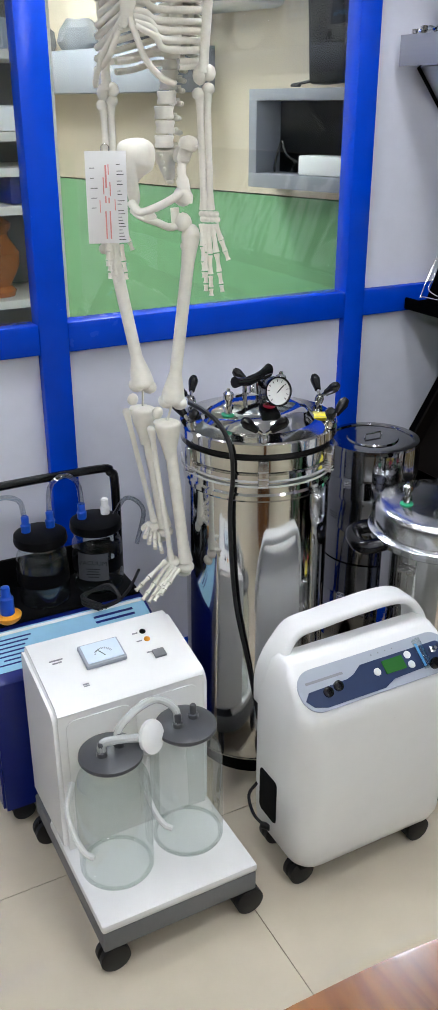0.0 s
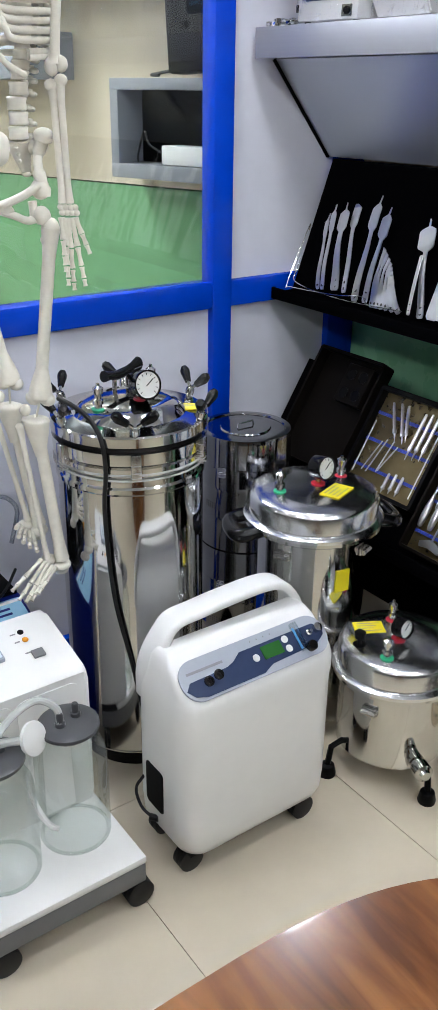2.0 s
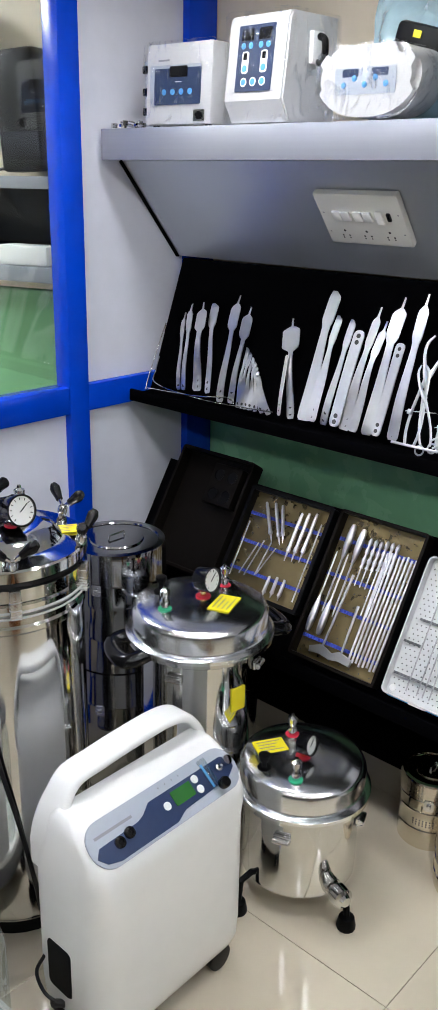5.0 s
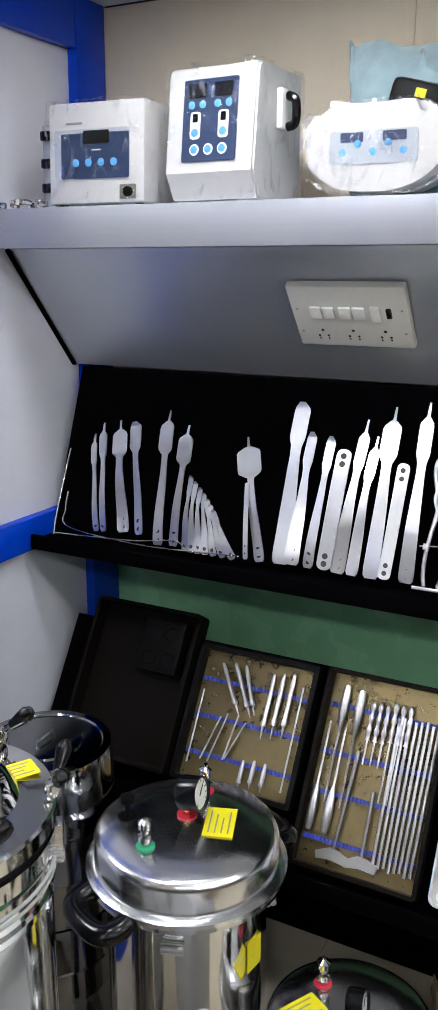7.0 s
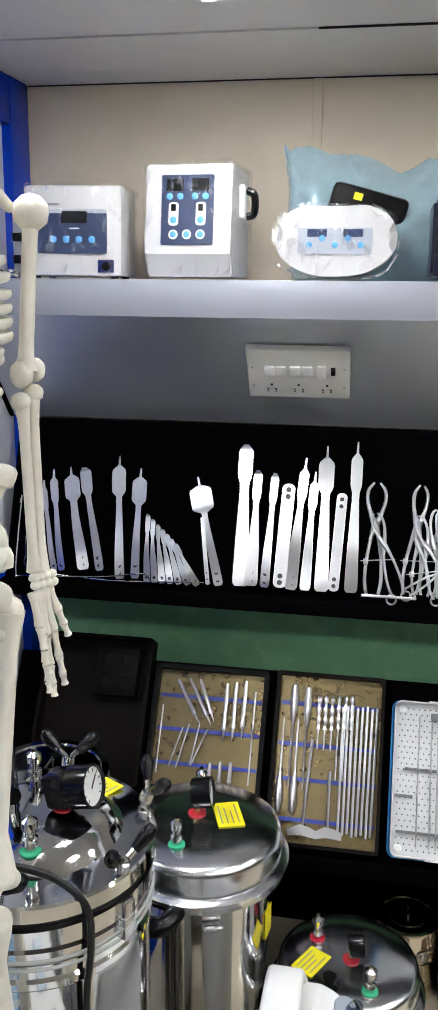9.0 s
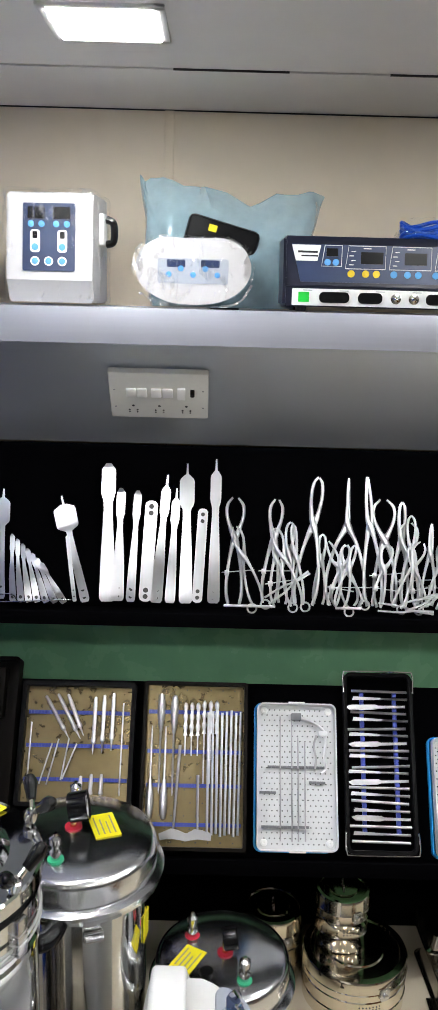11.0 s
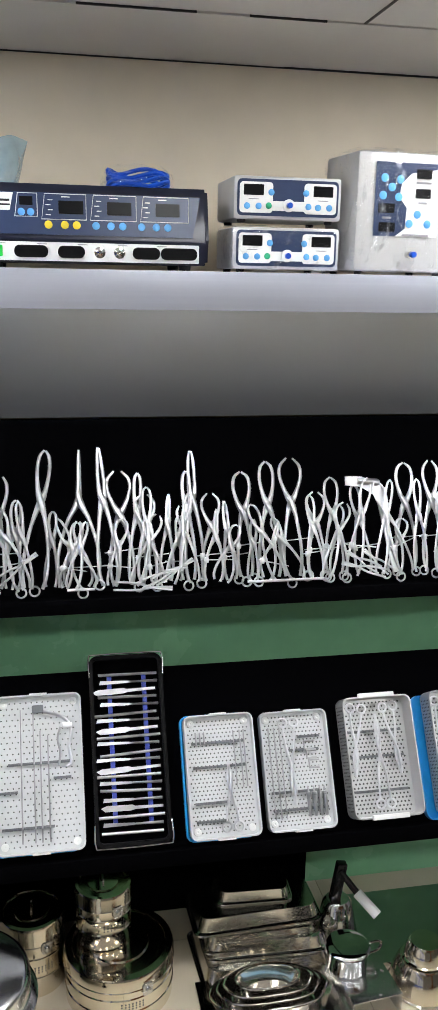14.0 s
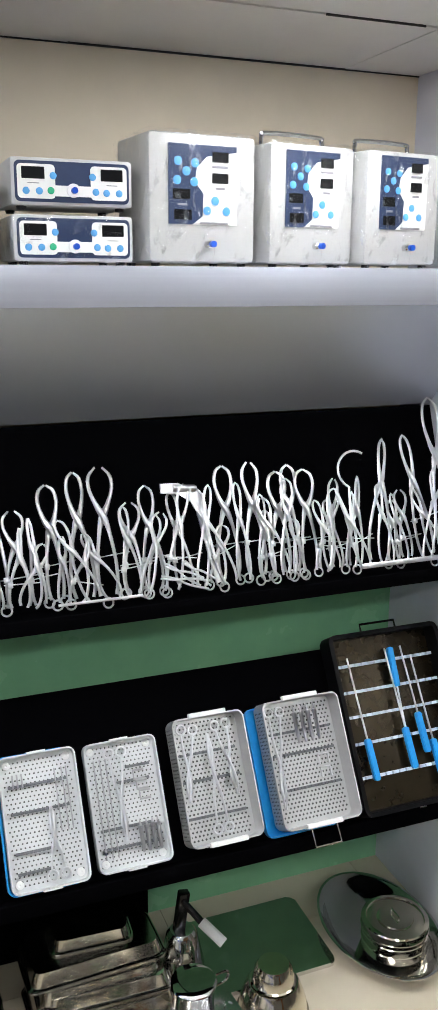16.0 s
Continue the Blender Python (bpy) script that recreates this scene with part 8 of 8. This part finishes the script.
    tube(bm, spline([C(184, 700, -0.03), C(214, 722, -0.045), C(262, 738, -0.04), C(300, 752, -0.03), C(338, 742, -0.02)], 5), 0.0088, 9, flat=0.8)
    tube(bm, spline([C(250, 706, -0.045), C(238, 716, -0.045), C(222, 716, -0.045)], 4), 0.011, 8)
    tube(bm, [C(318, 690, -0.02), C(322, 740, -0.02)], 0.009, 8)
    # legs
    for head, hip, knee, shin, ankle, fib, d, near in (((345, 735), (372, 772), (310, 1308), (292, 1392), (349, 1834), ((240, 1410), (302, 1832)), -0.02, True),
                                                       ((120, 735), (100, 800), (210, 1288), (210, 1380), (280, 1762), ((156, 1387), (245, 1746)), 0.04, False)):
        knob(C(*head, d), 0.0185)
        bone(C(*head, d), C(*hip, d), 0.0125, 1.2)
        bone(C(*hip, d), C(*knee, d), 0.0130, 1.5, 0.09)
        knob(C(*hip, d), 0.0175, 0.018, 0.02)
        knob(C(hip[0] - 18, hip[1] + 40, d), 0.011)
        lx = (hip[0] - knee[0]) / (knee[1] - hip[1])
        tube(bm, spline([C(knee[0] + 95 * lx, knee[1] - 95, d), C(knee[0] + 50 * lx, knee[1] - 50, d), C(knee[0] + 10 * lx, knee[1] - 10, d), C(knee[0], knee[1] + 12, d)], 4), [0.012, 0.0140, 0.0158, 0.0178, 0.0198, 0.0215, 0.0232, 0.0245, 0.0255, 0.026, 0.0258, 0.0245, 0.019], 14)
        for dx in (-21, 21):
            knob(C(knee[0] + dx, knee[1] + 8, d), 0.0165, 0.023, 0.0155)
        tube(bm, [C(knee[0], knee[1] + 5, d), C(shin[0], shin[1] - 10, d)], 0.0025, 6)
        bone(C(*shin, d), C(*ankle, d), 0.0130, 1.35, 0.07)
        tube(bm, spline([C(shin[0], shin[1] - 16, d), C(shin[0], shin[1] - 6, d), C(shin[0] + 2, shin[1] + 14, d), C(shin[0] + 5, shin[1] + 50, d), C(shin[0] + 10, shin[1] + 110, d)], 3), [0.016, 0.021, 0.025, 0.0275, 0.0282, 0.028, 0.0268, 0.0255, 0.024, 0.0212, 0.0178, 0.0148, 0.012], 14)
        for dx in (-26, 24):
            knob(C(shin[0] + dx * 0.8, shin[1] - 4, d), 0.0165, 0.019, 0.0095)
        bone(C(*fib[0], d - 0.01), C(*fib[1], d - 0.01), 0.0058, 1.6, 0.05)
        knob(C(*fib[0], d - 0.01), 0.0095)
        knob(C(shin[0] - 32, shin[1] - 44, d - 0.025), 0.013, 0.008, 0.014)
        # foot hanging with its toes down
        x0, y0 = ankle
        knob(C(x0, y0 + 18, d), 0.021, 0.022, 0.013)
        knob(C(x0 - 6, y0 + 44, d + 0.015), 0.019, 0.022, 0.011)
        knob(C(x0 - 42, y0 + 6, d), 0.017, 0.02, 0.012)
        tipx = ((-138, 112), (-118, 140), (-98, 146), (-80, 138), (-58, 112)) if near else ((-70, -20), (-64, 8), (-50, 26), (-30, 40), (-8, 50))
        for i, (tx, ty) in enumerate(tipx):
            p0 = C(x0 - 66 + 11 * i, y0 + 4 + 5 * i, d - 0.012)
            tip = C(x0 + tx - (22 if near else 0), y0 + ty - (34 if near else 0), d - 0.07)
            for a, b in ((0, 0.56), (0.58, 0.82), (0.84, 1.0)):
                bone(p0.lerp(tip, a), p0.lerp(tip, b), 0.0046 - 0.001 * a, 1.35, 0.2)
    ob = mesh_ob("skeleton_model", bm, M_BONE, True, 60)
    return tagged(ob, "ivory plastic teaching skeleton hanging from the ceiling", "skeleton model")


skeleton_model()
t = thing("chart_card", frame_from((-0.147, 2.225, 1.412), (1, -0.25, 0), (0.05, 0, 1)), "white laminated anatomy card with red figures, hung on the skeleton", "chart card")
bm = B()
box(bm, -0.038, 0.038, -0.082, 0.082, 0, 0.0015, 0.0005)
for v in bm.verts:
    v.co.z += 0.004 * math.sin(v.co.y * 22)
part("sheet", bm, M_PAPER, t)
for x, y, ww, hh in ((-0.001, 0.038, 0.005, 0.04), (0.004, 0.05, 0.003, 0.018), (-0.006, 0.022, 0.003, 0.03), (0.006, 0.016, 0.003, 0.024), (-0.003, -0.002, 0.004, 0.012), (0.003, -0.004, 0.004, 0.01), (-0.004, -0.048, 0.004, 0.05), (0.004, -0.048, 0.004, 0.05), (0.014, -0.012, 0.0025, 0.02), (-0.014, -0.014, 0.0025, 0.022)):
    bm = B()
    box(bm, x - ww * 0.32, x + ww * 0.32, y - hh / 2, y + hh / 2, 0.0052, 0.0056)
    part("figure", bm, M_REDINK, t, "faded red figure")
for k in range(24):
    bm = B()
    left = k % 3 == 1 and k < 14
    y = 0.058 - 0.0058 * k
    x = -0.03 if left else 0.019
    box(bm, x, x + 0.007 + 0.002 * (k % 4), y, y + 0.0012, 0.0052, 0.0056)
    part("print", bm, M_INK, t)
bm = B()
tube(bm, arc((0, 0.086, 0.002), 0.008, 0, 360, 12, "xy")[:-1], 0.0008, 5, closed=True)
part("hook", bm, M_STEEL, t)

# ---------------------------------------------------------------- round wooden table
t = thing("wooden_table", pose(-0.43, 0.48, 0), "varnished brown wooden table with a bowed edge", "table")
edge = []
for k in range(120):
    a = TAU * k / 120
    edge.append((0.54 * math.copysign(abs(math.cos(a)) ** (2 / 3), math.cos(a)), 0.6 * math.copysign(abs(math.sin(a)) ** (2 / 3), math.sin(a))))
bm = B()
plate(bm, edge, 0.034, pose(0, 0, 0.716), 0.01)
part("tabletop", bm, M_WOOD, t)
bm = B()
lathe(bm, [(0, 0), (0.3, 0), (0.3, 0.02), (0.1, 0.05), (0.06, 0.12), (0.06, 0.6), (0.16, 0.7), (0.16, 0.716), (0, 0.716)], 40)
part("pedestal", bm, M_WOOD, t)

# ---------------------------------------------------------------- what shows beyond the glass
t = thing("wall_niche_box", QM @ pose(0.52, 0, 1.315), "grey laminate box shelf fixed to the wall", "box shelf")
for nm, a in (("top", (-0.3, 0.185, 0, 0.13, 0.27, 0.305)), ("bottom", (-0.3, 0.185, 0, 0.13, 0.0, 0.045)), ("side", (0.15, 0.185, 0, 0.13, 0.045, 0.27)), ("back", (-0.3, 0.15, 0.002, 0.01, 0.045, 0.27))):
    bm = B()
    x0, x1, y0, y1, z0, z1 = a
    box(bm, x0, x1, y0, y1, z0, z1, 0.001)
    part(nm, bm, M_MIDGREY if nm != "back" else M_BLACKMATT, t)
t = thing("router_box", QM @ pose(0.42, 0.07, 1.361), "small white plastic box in a grey box shelf", "router")
bm = B()
box(bm, -0.1, 0.08, -0.04, 0.04, 0, 0.06, 0.006)
part("case", bm, M_WHITE, t)
bm = B()
tube(bm, spline([(0.08, 0.02, 0.03), (0.14, 0.03, 0.06), (0.17, 0.02, 0.1), (0.19, 0.03, 0.03), (0.2, 0.02, 0.005)], 6), 0.004, 6)
part("cable", bm, M_RUBBER, t)
t = thing("black_case", QM @ pose(0.40, 0.075, 1.621), "black plastic case standing on the grey box shelf", "case")
bm = B()
box(bm, -0.09, 0.055, -0.05, 0.05, 0.012, 0.34, 0.012, m=pose(0, 0, 0, 0, 4, 0))
part("body", bm, M_BLACKMATT, t)
bm = B()
tube(bm, spline([(0.055, 0.03, 0.02), (0.1, 0.04, 0.012), (0.14, 0.03, 0.008), (0.09, 0.05, 0.006)], 5), 0.005, 6)
part("cable", bm, M_RUBBER, t)
t = thing("wall_shelf", QM @ pose(1.75, 0, 1.615), "grey laminate wall shelf beyond the glass", "wall shelf")
bm = B()
box(bm, -0.75, 0.75, 0, 0.22, 0, 0.15, 0.002)
part("board", bm, M_MIDGREY, t)
t = thing("air_conditioner", QM @ pose(0.98, 0.01, 1.86), "white split air conditioner on the wall beyond the glass", "air conditioner")
bm = B()
box(bm, -0.33, 0.33, 0, 0.2, 0, 0.27, 0.025)
part("casing", bm, M_WHITE, t)
bm = B()
box(bm, -0.3, 0.3, 0.15, 0.202, 0.015, 0.05, 0.003)
part("louvre", bm, M_PALEGREY, t)
for i in range(3):
    t = thing("shelf_bundle", QM @ pose(1.35 + 0.3 * i, 0.11, 1.765), "dark wrapped bundle on the wall shelf beyond the glass", "bundle", "bundles on the wall shelf")
    bm = B()
    lathe(bm, [(0, 0), (0.07, 0), (0.085, 0.03), (0.08, 0.08), (0.05, 0.11), (0, 0.12)], 18)
    for v in bm.verts:
        v.co += noise.noise_vector(v.co * 20 + Vector((i, 0, 0))) * 0.012
        v.co.z = max(0, v.co.z)
    part("bundle", bm, M_GREYPL, t)

t = thing("display_rack", pose(-0.32, 3.42, 0), "cream display rack with goods beyond the glass", "display rack")
for x in (-0.42, 0.42):
    bm = B()
    box(bm, x - 0.012, x + 0.012, -0.15, 0.15, 0, 2.2, 0.001)
    part("side_panel", bm, M_WOODSHELF, t)
bm = B()
box(bm, -0.42, 0.42, 0.14, 0.15, 0, 2.2)
part("back_panel", bm, M_GREYPL, t)
for z in (0.4, 0.75, 1.02, 1.29, 1.395, 1.49, 1.70, 1.95):
    bm = B()
    box(bm, -0.408, 0.408, -0.15, 0.14, z - 0.012, z + 0.012, 0.001)
    part("shelf_board", bm, M_WOODSHELF, t)
for x, z, s_ in ((0.24, 1.032, 1.0), (0.06, 1.032, 0.9), (-0.15, 1.032, 1.1)):
    t = thing("pottery_jar", pose(-0.32 + x, 3.38, z), "brown glazed pottery jar on a display rack", "pottery jar", "pottery jars")
    bm = B()
    lathe(bm, [(r_ * s_, z_ * s_) for r_, z_ in ((0, 0), (0.055, 0), (0.06, 0.015), (0.045, 0.03), (0.075, 0.09), (0.078, 0.13), (0.05, 0.17), (0.045, 0.185), (0.058, 0.2), (0.06, 0.215), (0.03, 0.235), (0.012, 0.24), (0, 0.245))], 26)
    part("body", bm, M_CERAMIC, t)
for i, (x, z, mt) in enumerate(((0.3, 1.502, M_WHITE), (0.18, 1.502, M_GREYPL), (0.32, 1.302, M_CARTBLUE), (0.2, 1.302, M_BRIGHTBLUE), (0.05, 1.502, M_IVORY), (0.3, 1.712, M_PALEGREY), (0.12, 1.712, M_WHITE))):
    t = thing("packed_goods", pose(-0.32 + x, 3.36, z, 0, 0, 9 * i), "small packed goods on a display rack", "packed goods", "packed goods")
    bm = B()
    box(bm, -0.05, 0.05, -0.05, 0.05, 0, 0.07 + 0.006 * (i % 3), 0.012)
    for v in bm.verts:
        v.co += noise.noise_vector(v.co * 30 + Vector((i, 0, 0))) * 0.006
        v.co.z = max(0.0, v.co.z)
    part("pack", bm, mt, t)

# ---------------------------------------------------------------- floor tiles
me_tile = None
for i in range(-5, 4):
    for j in range(-7, 7):
        x, y = -0.066 + 0.6 * i, 2.05 + 0.6 * (j - 1)
        if x + 0.6 < X0 or x > 1.4 or y < Y0 - 0.6 or y > 5.2:
            continue
        if me_tile is None:
            bm = B()
            box(bm, 0.001, 0.599, 0.001, 0.599, -0.006, 0.0)
            ob = mesh_ob("tile", bm, M_FLOOR, False)
            me_tile = ob.data
        else:
            ob = new("tile", me_tile)
        ob.location = (x, y, 0)
        ob.parent = floor
